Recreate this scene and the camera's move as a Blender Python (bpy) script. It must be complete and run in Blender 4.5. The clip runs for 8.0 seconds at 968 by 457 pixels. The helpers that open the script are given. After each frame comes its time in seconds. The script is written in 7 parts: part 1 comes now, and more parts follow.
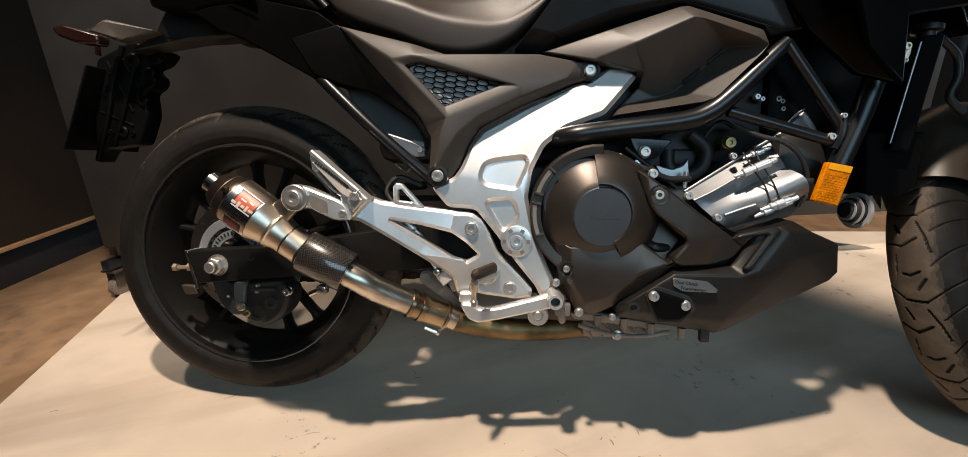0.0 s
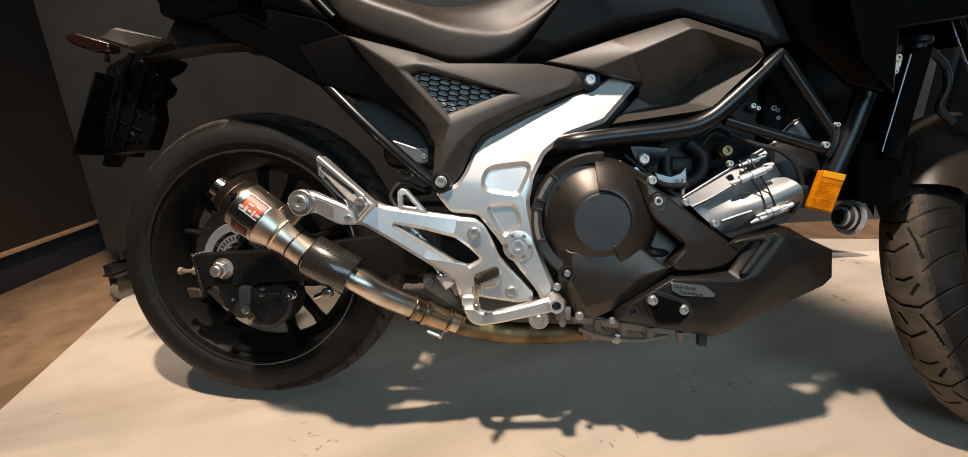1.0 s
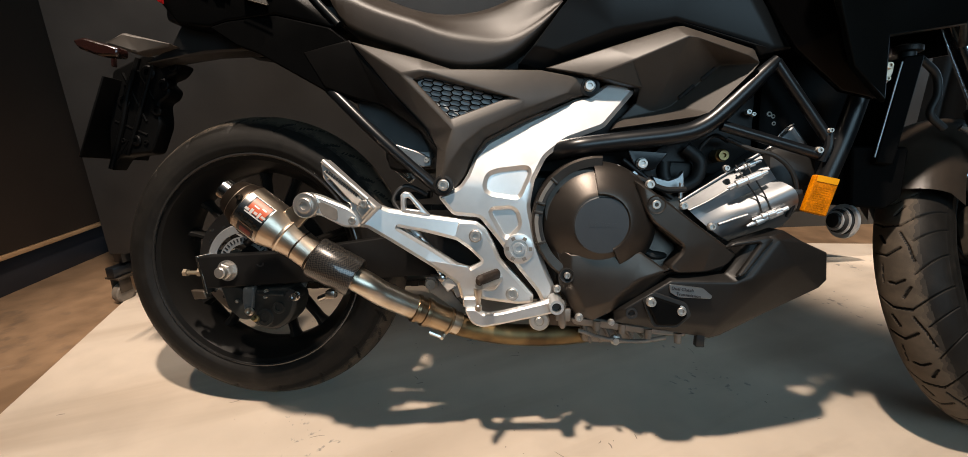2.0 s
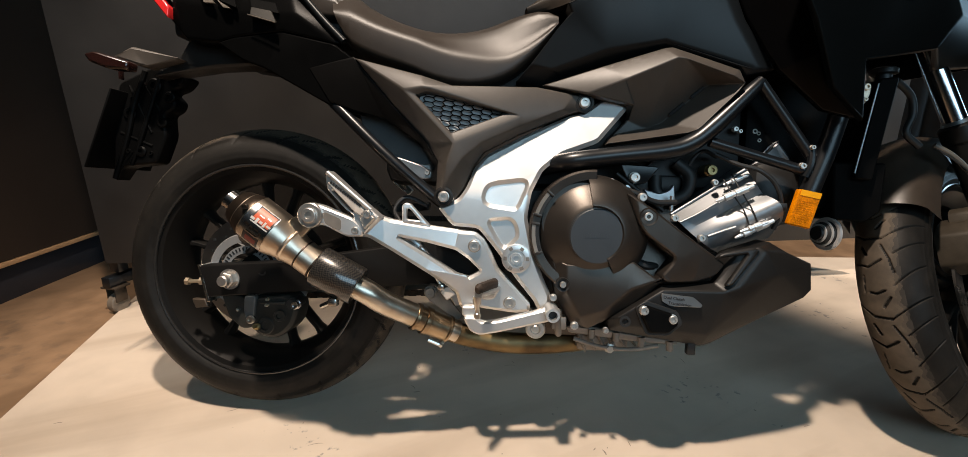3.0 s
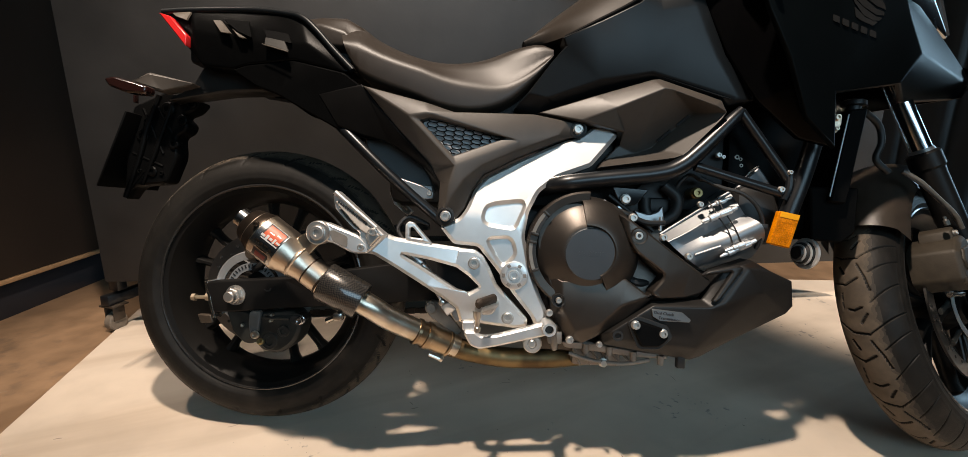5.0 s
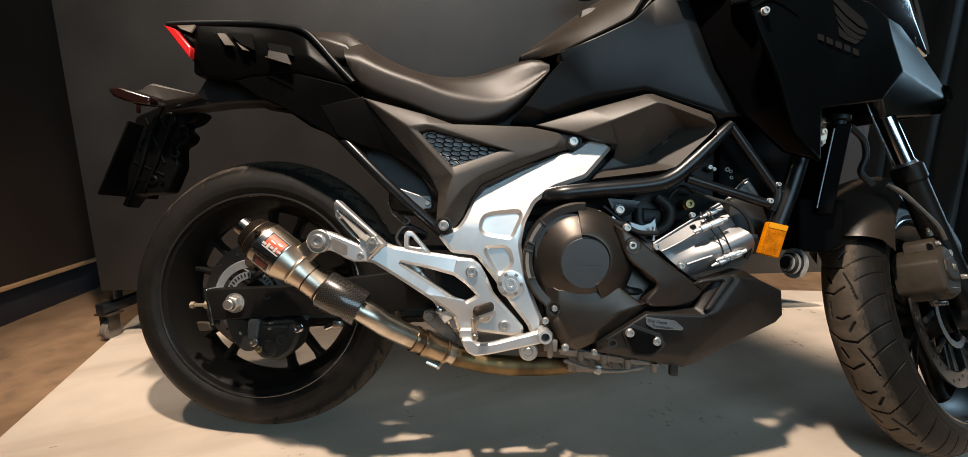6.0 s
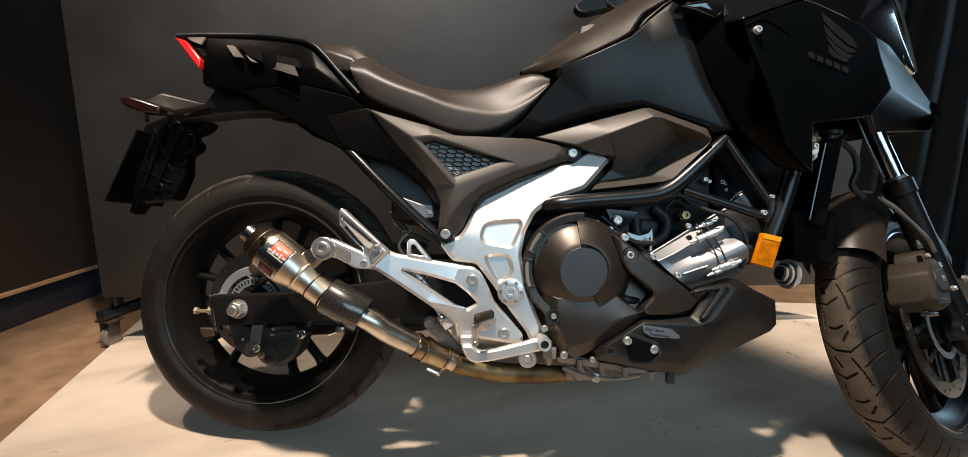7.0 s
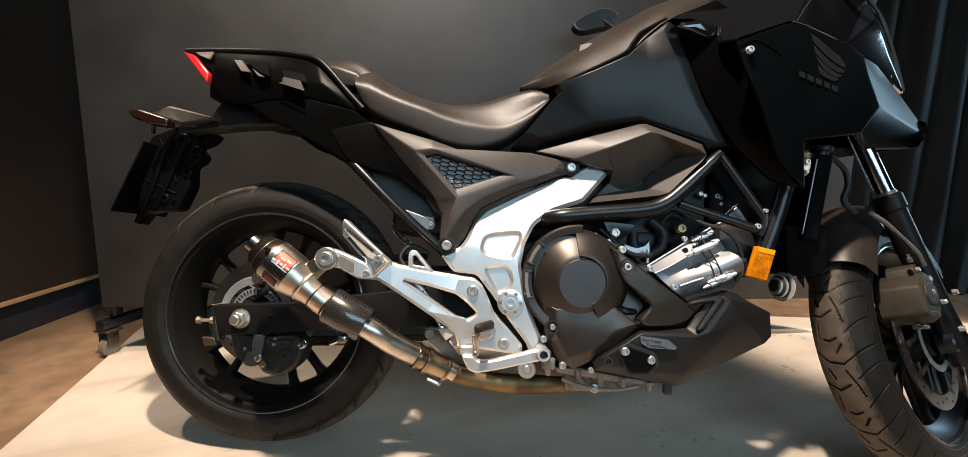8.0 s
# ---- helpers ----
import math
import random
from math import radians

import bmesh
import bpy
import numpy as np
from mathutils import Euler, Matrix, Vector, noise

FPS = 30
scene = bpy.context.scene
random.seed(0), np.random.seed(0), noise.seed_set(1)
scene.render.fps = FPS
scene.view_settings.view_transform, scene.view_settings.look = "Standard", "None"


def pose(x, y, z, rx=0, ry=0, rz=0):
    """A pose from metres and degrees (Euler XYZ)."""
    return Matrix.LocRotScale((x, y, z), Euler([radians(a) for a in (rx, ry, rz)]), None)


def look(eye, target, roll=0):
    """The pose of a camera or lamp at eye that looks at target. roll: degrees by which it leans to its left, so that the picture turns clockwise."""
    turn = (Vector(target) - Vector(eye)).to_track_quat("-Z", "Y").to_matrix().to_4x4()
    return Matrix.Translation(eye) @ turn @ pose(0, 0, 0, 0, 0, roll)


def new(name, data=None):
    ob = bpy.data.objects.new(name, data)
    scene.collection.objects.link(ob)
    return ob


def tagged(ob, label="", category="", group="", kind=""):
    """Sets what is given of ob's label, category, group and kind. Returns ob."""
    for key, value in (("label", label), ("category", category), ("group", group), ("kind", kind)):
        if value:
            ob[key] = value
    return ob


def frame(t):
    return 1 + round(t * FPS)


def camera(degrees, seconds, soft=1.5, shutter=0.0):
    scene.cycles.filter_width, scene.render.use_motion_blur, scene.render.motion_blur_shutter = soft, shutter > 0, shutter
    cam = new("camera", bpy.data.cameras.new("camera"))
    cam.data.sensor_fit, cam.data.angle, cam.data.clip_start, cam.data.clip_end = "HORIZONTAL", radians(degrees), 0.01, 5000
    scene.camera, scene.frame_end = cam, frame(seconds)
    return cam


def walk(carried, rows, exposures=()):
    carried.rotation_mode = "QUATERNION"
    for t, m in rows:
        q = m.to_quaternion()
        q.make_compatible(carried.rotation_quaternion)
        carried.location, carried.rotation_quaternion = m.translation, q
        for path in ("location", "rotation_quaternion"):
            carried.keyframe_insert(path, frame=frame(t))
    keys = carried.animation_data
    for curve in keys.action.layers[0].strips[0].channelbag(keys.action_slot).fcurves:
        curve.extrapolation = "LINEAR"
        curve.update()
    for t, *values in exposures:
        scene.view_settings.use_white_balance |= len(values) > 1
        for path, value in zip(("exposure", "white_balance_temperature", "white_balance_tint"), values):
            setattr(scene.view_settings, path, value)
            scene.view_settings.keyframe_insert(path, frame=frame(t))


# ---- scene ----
cam = camera(90.5, 8.0, 0.5)
PATH = [
    (0, (-0.011, 0.068, 0.671), (-0.061, 1.971, 0.057), -0.3),
    (0.5, (-0.015, 0.058, 0.671), (-0.06, 1.967, 0.076), -0.0),
    (1, (-0.019, 0.051, 0.673), (-0.059, 1.963, 0.086), 0.0),
    (1.5, (-0.02, 0.046, 0.673), (-0.061, 1.959, 0.09), -0.0),
    (3, (-0.037, 0.007, 0.676), (-0.035, 1.94, 0.163), 0.8),
    (3.5, (-0.04, -0.005, 0.676), (-0.028, 1.935, 0.192), 0.8),
    (4, (-0.045, -0.018, 0.676), (-0.02, 1.929, 0.221), 1.0),
    (4.5, (-0.05, -0.03, 0.675), (-0.021, 1.922, 0.242), 1.2),
    (6, (-0.061, -0.059, 0.676), (0.002, 1.905, 0.308), 1.7),
    (6.5, (-0.066, -0.071, 0.675), (0.0, 1.899, 0.333), 2.0),
    (7, (-0.069, -0.08, 0.674), (0.004, 1.893, 0.354), 2.2),
    (7.5, (-0.073, -0.088, 0.674), (0.007, 1.888, 0.377), 2.3),
    (8, (-0.077, -0.099, 0.673), (0.007, 1.882, 0.409), 2.6),
]
walk(cam, [(t, look(eye, target, roll)) for t, eye, target, roll in PATH], [(0, 0.04), (4, 0.06), (6, 0.12), (7, 0.2), (8, 0.43)])

# ---- world and lamps ----
world = bpy.data.worlds.new("room_light")
scene.world = world
world.use_nodes = True
world.node_tree.nodes["Background"].inputs[0].default_value = (0.55, 0.75, 1.0, 1)
world.node_tree.nodes["Background"].inputs[1].default_value = 0.05


def lamp(name, kind, eye, target, watts, colour, size=0.1, cone=70, blend=0.6):
    data = bpy.data.lights.new(name, kind)
    data.energy, data.color = watts, colour
    if kind == "SPOT":
        data.spot_size, data.spot_blend, data.shadow_soft_size = radians(cone), blend, size
    else:
        data.shape, data.size, data.size_y = "RECTANGLE", size[0], size[1]
    ob = new(name, data)
    ob.matrix_world = look(eye, target)
    return ob


WARM, COOL = (1.0, 0.84, 0.70), (0.50, 0.78, 1.0)
lamp("ceiling_spot", "SPOT", (-0.28, 0.25, 2.75), (0.15, 0.95, 0.2), 398, WARM, 0.058, 88, 0.6)
lamp("ceiling_spot", "SPOT", (-1.5, 0.75, 2.75), (-0.72, 1.7, 0.05), 135, WARM, 0.05, 35, 0.5)
# Unseen cool area lamps, added as fill and for sheen on the nose.
lamp("cool_fill", "AREA", (1.3, -3.2, 2.3), (0.3, 1.0, 0.4), 64, (0.52, 0.80, 1.0), (3.2, 1.6))
lamp("cool_fill", "AREA", (4.4, 2.2, 1.6), (1.0, 1.0, 0.7), 22, COOL, (0.4, 1.6))
# Unseen spot added to brighten the board beyond the front wheel.
lamp("ceiling_spot", "SPOT", (2.3, 1.5, 2.75), (1.85, 1.85, 0.0), 430, WARM, 0.08, 37, 0.5)

# ---- materials ----
def material(name, colour, rough=0.5, metal=0.0, vary=0.12, scale=30.0, bump=0.0, bump_scale=400.0, coat=0.0, rough_vary=0.1, coarse=None, spec=0.5):
    m = bpy.data.materials.new(name)
    m.use_nodes = True
    t = m.node_tree
    b = t.nodes["Principled BSDF"]
    tex = t.nodes.new("ShaderNodeTexCoord")
    n1 = t.nodes.new("ShaderNodeTexNoise")
    n1.inputs["Scale"].default_value, n1.inputs["Detail"].default_value = scale, 6
    n2 = t.nodes.new("ShaderNodeTexNoise")
    n2.inputs["Scale"].default_value, n2.inputs["Detail"].default_value = coarse or scale / 8, 4
    for n in (n1, n2):
        t.links.new(tex.outputs["Object"], n.inputs["Vector"])
    add = t.nodes.new("ShaderNodeMath")
    add.operation = "ADD"
    t.links.new(n1.outputs[0], add.inputs[0])
    t.links.new(n2.outputs[0], add.inputs[1])
    ramp = t.nodes.new("ShaderNodeMapRange")
    ramp.inputs[1].default_value, ramp.inputs[2].default_value = 0.6, 1.4
    t.links.new(add.outputs[0], ramp.inputs[0])
    mix = t.nodes.new("ShaderNodeMix")
    mix.data_type = "RGBA"
    mix.inputs[6].default_value = (*[c * (1 - vary) for c in colour], 1)
    mix.inputs[7].default_value = (*[min(1, c * (1 + vary)) for c in colour], 1)
    t.links.new(ramp.outputs[0], mix.inputs[0])
    t.links.new(mix.outputs[2], b.inputs["Base Color"])
    rr = t.nodes.new("ShaderNodeMapRange")
    rr.inputs[3].default_value, rr.inputs[4].default_value = max(0.02, rough - rough_vary), min(1, rough + rough_vary)
    t.links.new(n2.outputs[0], rr.inputs[0])
    t.links.new(rr.outputs[0], b.inputs["Roughness"])
    b.inputs["Metallic"].default_value = metal
    b.inputs["Specular IOR Level"].default_value = spec
    b.inputs["Coat Weight"].default_value = coat
    b.inputs["Coat Roughness"].default_value = 0.05
    if bump:
        n3 = t.nodes.new("ShaderNodeTexNoise")
        n3.inputs["Scale"].default_value, n3.inputs["Detail"].default_value = bump_scale, 3
        t.links.new(tex.outputs["Object"], n3.inputs["Vector"])
        bp = t.nodes.new("ShaderNodeBump")
        bp.inputs["Strength"].default_value, bp.inputs["Distance"].default_value = bump, 0.001
        t.links.new(n3.outputs[0], bp.inputs["Height"])
        t.links.new(bp.outputs[0], b.inputs["Normal"])
    return m


def brushed(name, colour, rough=0.28, stretch=(2, 300, 300), tint=None):
    """Brushed or turned metal, with scratches along one axis and a heat tint in large patches."""
    m = material(name, colour, rough, 1.0, 0.1, 12)
    t = m.node_tree
    b = t.nodes["Principled BSDF"]
    tex = [n for n in t.nodes if n.type == "TEX_COORD"][0]
    mp = t.nodes.new("ShaderNodeMapping")
    mp.inputs["Scale"].default_value = stretch
    n = t.nodes.new("ShaderNodeTexNoise")
    n.inputs["Scale"].default_value = 3
    t.links.new(tex.outputs["Object"], mp.inputs[0])
    t.links.new(mp.outputs[0], n.inputs["Vector"])
    bp = t.nodes.new("ShaderNodeBump")
    bp.inputs["Strength"].default_value, bp.inputs["Distance"].default_value = 0.06, 0.0005
    t.links.new(n.outputs[0], bp.inputs["Height"])
    t.links.new(bp.outputs[0], b.inputs["Normal"])
    if tint:
        old = b.inputs["Base Color"].links[0].from_socket
        n2 = t.nodes.new("ShaderNodeTexNoise")
        n2.inputs["Scale"].default_value = 18
        t.links.new(tex.outputs["Object"], n2.inputs["Vector"])
        mx = t.nodes.new("ShaderNodeMix")
        mx.data_type = "RGBA"
        mr = t.nodes.new("ShaderNodeMapRange")
        mr.inputs[1].default_value, mr.inputs[2].default_value = 0.4, 0.65
        t.links.new(n2.outputs[0], mr.inputs[0])
        t.links.new(mr.outputs[0], mx.inputs[0])
        t.links.new(old, mx.inputs[6])
        mx.inputs[7].default_value = (*tint, 1)
        t.links.new(mx.outputs[2], b.inputs["Base Color"])
    return m


def carbon(name):
    """Woven carbon fibre under clear lacquer."""
    m = material(name, (0.03, 0.03, 0.032), 0.3, 0.3, 0.1, 40, coat=0.8)
    t = m.node_tree
    b = t.nodes["Principled BSDF"]
    tex = [n for n in t.nodes if n.type == "TEX_COORD"][0]
    w = t.nodes.new("ShaderNodeTexChecker")
    w.inputs["Scale"].default_value = 370
    w.inputs[1].default_value, w.inputs[2].default_value = (0.012, 0.012, 0.013, 1), (0.060, 0.052, 0.043, 1)
    mp = t.nodes.new("ShaderNodeMapping")
    mp.inputs["Rotation"].default_value = (0.3, radians(38), 0.2)
    t.links.new(tex.outputs["Object"], mp.inputs[0])
    t.links.new(mp.outputs[0], w.inputs[0])
    t.links.new(w.outputs[0], b.inputs["Base Color"])
    return m


def scuffed(m, dark, scale, lo, hi, amount):
    """Dark scuffs and specks in sparse clusters over a material's colour."""
    t = m.node_tree
    b = t.nodes["Principled BSDF"]
    tex = [n for n in t.nodes if n.type == "TEX_COORD"][0]
    old = b.inputs["Base Color"].links[0].from_socket
    n = t.nodes.new("ShaderNodeTexNoise")
    n.inputs["Scale"].default_value, n.inputs["Detail"].default_value = scale, 8
    big = t.nodes.new("ShaderNodeTexNoise")
    big.inputs["Scale"].default_value = scale / 14
    for q in (n, big):
        t.links.new(tex.outputs["Object"], q.inputs["Vector"])
    mul = t.nodes.new("ShaderNodeMath")
    mul.operation = "MULTIPLY"
    t.links.new(n.outputs[0], mul.inputs[0])
    t.links.new(big.outputs[0], mul.inputs[1])
    mr = t.nodes.new("ShaderNodeMapRange")
    mr.inputs[1].default_value, mr.inputs[2].default_value, mr.inputs[4].default_value = lo, hi, amount
    t.links.new(mul.outputs[0], mr.inputs[0])
    mx = t.nodes.new("ShaderNodeMix")
    mx.data_type = "RGBA"
    mx.inputs[7].default_value = (*dark, 1)
    t.links.new(mr.outputs[0], mx.inputs[0])
    t.links.new(old, mx.inputs[6])
    t.links.new(mx.outputs[2], b.inputs["Base Color"])


def streaked(m, dark, turn, stretch, lo, hi, amount):
    """Broad faint streaks in one direction over a material's colour."""
    t = m.node_tree
    b = t.nodes["Principled BSDF"]
    tex = [n for n in t.nodes if n.type == "TEX_COORD"][0]
    old = b.inputs["Base Color"].links[0].from_socket
    mp = t.nodes.new("ShaderNodeMapping")
    mp.vector_type = "TEXTURE"
    mp.inputs["Rotation"].default_value, mp.inputs["Scale"].default_value = (0, 0, turn), stretch
    n = t.nodes.new("ShaderNodeTexNoise")
    n.inputs["Scale"].default_value, n.inputs["Detail"].default_value, n.inputs["Distortion"].default_value = 1.0, 5, 0.4
    t.links.new(tex.outputs["Object"], mp.inputs[0])
    t.links.new(mp.outputs[0], n.inputs["Vector"])
    mr = t.nodes.new("ShaderNodeMapRange")
    mr.inputs[1].default_value, mr.inputs[2].default_value, mr.inputs[4].default_value = lo, hi, amount
    t.links.new(n.outputs[0], mr.inputs[0])
    mx = t.nodes.new("ShaderNodeMix")
    mx.data_type = "RGBA"
    mx.inputs[7].default_value = (*dark, 1)
    t.links.new(mr.outputs[0], mx.inputs[0])
    t.links.new(old, mx.inputs[6])
    t.links.new(mx.outputs[2], b.inputs["Base Color"])


matte_black = material("grained_black_plastic", (0.0125, 0.0115, 0.0107), 0.42, 0, 0.15, 60, 0.15, 900, spec=0.30)
cover_grey = material("grained_dark_grey_plastic", (0.050, 0.042, 0.035), 0.47, 0, 0.12, 50, 0.13, 1000, spec=0.5)
tank_plastic = material("grained_tank_plastic", (0.026, 0.0205, 0.016), 0.46, 0, 0.15, 60, 0.15, 900, spec=0.14)
satin_black = material("satin_black_paint", (0.0048, 0.006, 0.007), 0.40, 0.0, 0.1, 25, 0.05, 1500, spec=0.26)
fender_black = material("satin_fender_plastic", (0.070, 0.053, 0.040), 0.36, 0, 0.15, 60, 0.06, 900, spec=1.0)
cowl_black = material("satin_black_cowl_paint", (0.0022, 0.0030, 0.0034), 0.33, 0.0, 0.1, 25, 0.02, 1500, spec=0.06)
gloss_black = material("gloss_black_paint", (0.006, 0.006, 0.007), 0.10, 0, 0.1, 20, coat=1.0, rough_vary=0.04)
fork_black = material("dark_fork_enamel", (0.006, 0.006, 0.006), 0.38, 0, 0.2, 25, spec=0.2)
frame_black = material("black_frame_enamel", (0.006, 0.007, 0.0085), 0.32, 0, 0.2, 25, rough_vary=0.1, spec=0.45)
# Even black; besides plastic it stands in for the dark of holes and slots.
deep_black = material("black_plastic_and_hole_dark", (0.012, 0.012, 0.012), 0.55, 0, 0.3, 30, 0.2, 500)
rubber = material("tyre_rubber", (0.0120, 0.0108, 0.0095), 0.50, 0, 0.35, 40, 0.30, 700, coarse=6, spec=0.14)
# Dust on the treads; the front's lit crown is painted in as well.
tread_rubber = material("lit_dusty_tread_rubber", (0.085, 0.066, 0.048), 0.72, 0, 0.3, 45, 0.45, 600, coarse=7, spec=0.25)
half_lit_tread = material("half_lit_dusty_tread", (0.055, 0.044, 0.033), 0.68, 0, 0.3, 45, 0.45, 600, coarse=7, spec=0.22)
faint_lit_tread = material("faintly_lit_dusty_tread", (0.028, 0.024, 0.020), 0.62, 0, 0.3, 45, 0.40, 600, coarse=7, spec=0.18)
worn_rubber = material("worn_footrest_rubber", (0.034, 0.023, 0.016), 0.55, 0, 0.4, 120, 0.4, 400, spec=0.25)
bronze_clamp = brushed("heat_stained_clamp", (0.40, 0.30, 0.19), 0.28, (300, 2, 300), (0.22, 0.15, 0.09))
arm_black = material("dusty_black_swingarm_paint", (0.0075, 0.0070, 0.0066), 0.50, 0, 0.3, 22, 0.10, 400, spec=0.13)
pad_grey = material("pale_footrest_pad", (0.52, 0.46, 0.40), 0.5, 0, 0.15, 90, 0.2, 400)
guard_grey = material("slate_grey_mudguard", (0.040, 0.047, 0.051), 0.45, 0, 0.15, 40, 0.1, 900)
# Light and shade in the grab-rail openings, painted as two taupes.
shaded_taupe = material("shaded_taupe_patch", (0.016, 0.014, 0.011), 0.5, 0, 0.15, 60, 0.2, 600)
lit_taupe = material("lit_taupe_patch", (0.075, 0.061, 0.047), 0.5, 0, 0.15, 60, 0.2, 600)
ring_alu = material("punched_ring_steel", (0.34, 0.34, 0.34), 0.42, 0.5, 0.12, 60)
ring_bright = material("bright_plated_rim", (0.72, 0.72, 0.72), 0.30, 0.6, 0.05, 40)
brown_fitting = material("dusty_brown_fitting", (0.06, 0.045, 0.032), 0.5, 0.4, 0.2, 80)
maroon_label = material("maroon_label_print", (0.20, 0.02, 0.015), 0.4)
vinyl = material("seat_vinyl", (0.021, 0.0152, 0.0110), 0.45, 0, 0.12, 40, 0.14, 1100, spec=0.42)
silver = material("silver_paint", (0.765, 0.75, 0.73), 0.40, 0.85, 0.05, 60, 0.06, 1600)
cast_alu = material("cast_aluminium", (0.55, 0.53, 0.50), 0.38, 0.9, 0.12, 60, 0.25, 500)
machined = material("machined_aluminium", (0.62, 0.62, 0.62), 0.22, 1.0, 0.08, 40)
dull_alu = material("weathered_grey_casting", (0.26, 0.23, 0.20), 0.55, 0.6, 0.3, 40, 0.3, 300)
engine_cover = material("dark_brown_engine_paint", (0.064, 0.055, 0.048), 0.37, 0.75, 0.1, 40, 0.06, 1200)
steel = material("zinc_steel", (0.60, 0.57, 0.52), 0.28, 1.0, 0.15, 40)
chrome = material("hard_chrome", (0.62, 0.63, 0.65), 0.15, 1.0, 0.04, 20, rough_vary=0.02)
titanium = brushed("brushed_stainless", (0.64, 0.545, 0.44), 0.34, (300, 2, 300))
warm_steel = brushed("heat_tinted_steel", (0.66, 0.60, 0.51), 0.29, (300, 2, 300), (0.46, 0.38, 0.28))
tan_pipe = brushed("straw_coloured_header", (0.25, 0.175, 0.085), 0.52, (2, 300, 300), (0.12, 0.08, 0.042))
dark_steel = material("burnished_dark_steel", (0.075, 0.056, 0.042), 0.38, 0.9, 0.3, 50)
carbon_weave = carbon("carbon_weave")
rim_black = material("black_wheel_paint", (0.008, 0.0072, 0.0064), 0.36, 0.0, 0.15, 20, rough_vary=0.06, spec=0.18)
lip_black = material("polished_rim_edge", (0.020, 0.019, 0.018), 0.16, 0, 0.1, 20, rough_vary=0.04, spec=0.8)
# The engine paint again; the flat cap's cool reflection is in this grey.
cap_sheen = material("cap_paint_with_sheen", (0.058, 0.060, 0.063), 0.42, 0.6, 0.08, 40, 0.05, 1200)
caliper_black = material("dusty_black_caliper", (0.020, 0.021, 0.019), 0.5, 0.1, 0.35, 60, 0.2, 300, spec=0.35)
caliper_grey = material("dusty_brown_caliper", (0.032, 0.025, 0.017), 0.55, 0.1, 0.3, 60, 0.2, 300, spec=0.3)
disc_steel = material("disc_steel", (0.42, 0.40, 0.38), 0.30, 1.0, 0.15, 60)
chain_dark = material("oiled_chain", (0.045, 0.038, 0.032), 0.45, 0.7, 0.4, 300)
red_lens = material("red_lens", (0.55, 0.02, 0.02), 0.15, 0, 0.1, 40, coat=0.6)
red_dark = material("smoked_red_lens", (0.014, 0.005, 0.004), 0.20, 0, 0.1, 40, coat=0.4)
amber = material("amber_reflector", (0.60, 0.18, 0.001), 0.3, 0, 0.5, 420, 0.2, 900, spec=0.08)
amber_light = material("amber_hot_spot", (0.85, 0.36, 0.008), 0.3, spec=0.1)
inner_black = material("dark_inner_cowl_plastic", (0.002, 0.002, 0.0022), 0.18, 0, 0.1, 20, spec=0.09)
orange_label = material("orange_red_label", (0.55, 0.09, 0.03), 0.35, 0, 0.15, 200)
white_label = material("silver_label_print", (0.65, 0.62, 0.58), 0.35, 0.3, 0.1, 200)
dark_label = material("black_label_print", (0.02, 0.015, 0.015), 0.4)
emblem_grey = material("grey_emblem_print", (0.0145, 0.0135, 0.0125), 0.45, 0, 0.1, 80, spec=0.25)
mirror_glass = material("silvered_glass", (0.62, 0.58, 0.52), 0.06, 1.0, 0.08, 20, rough_vary=0.03)
clear_plastic = material("tinted_screen", (0.03, 0.033, 0.036), 0.08, 0, 0.1, 10, coat=1.0, rough_vary=0.02)
board_white = material("scuffed_cream_board", (0.63, 0.525, 0.42), 0.42, 0, 0.10, 9, 0.10, 120, coarse=1.2)
concrete = material("brown_sealed_concrete", (0.26, 0.162, 0.094), 0.38, 0, 0.42, 14, 0.15, 90, coarse=1.6)
panel_black = material("charcoal_painted_panel", (0.0190, 0.0180, 0.0174), 0.50, 0, 0.40, 9, 0.30, 45, coarse=1.6)
wall_black = material("black_painted_wall", (0.036, 0.025, 0.0185), 0.5, 0, 0.25, 4, 0.10, 60, spec=0.25)
plinth_blue = material("blue_black_plinth", (0.021, 0.023, 0.029), 0.4, 0, 0.2, 6)
trim_oak = material("pale_wooden_lip", (0.42, 0.24, 0.12), 0.35, 0, 0.2, 20)
ceiling_grey = material("dark_grey_ceiling", (0.02, 0.02, 0.022), 0.7)
bolt_steel = material("bolt_steel", (0.52, 0.49, 0.455), 0.42, 0.9, 0.2, 80)
satin_alu = material("satin_aluminium", (0.40, 0.40, 0.40), 0.34, 0.9, 0.1, 50)
cast_bright = material("bright_cast_aluminium", (0.235, 0.242, 0.250), 0.47, 0.8, 0.1, 50, 0.12, 500)
hose_grey = material("dusty_grey_hose", (0.085, 0.075, 0.062), 0.42, 0, 0.3, 120, 0.2, 400, spec=0.5)
worn_brass = material("worn_plated_bracket", (0.62, 0.50, 0.38), 0.3, 0.9, 0.25, 90)
bracket_grey = material("slate_cast_bracket", (0.11, 0.118, 0.118), 0.45, 0.3, 0.15, 60, 0.2, 400)
brass_dull = material("dull_brass", (0.30, 0.22, 0.10), 0.4, 0.9, 0.2, 80)
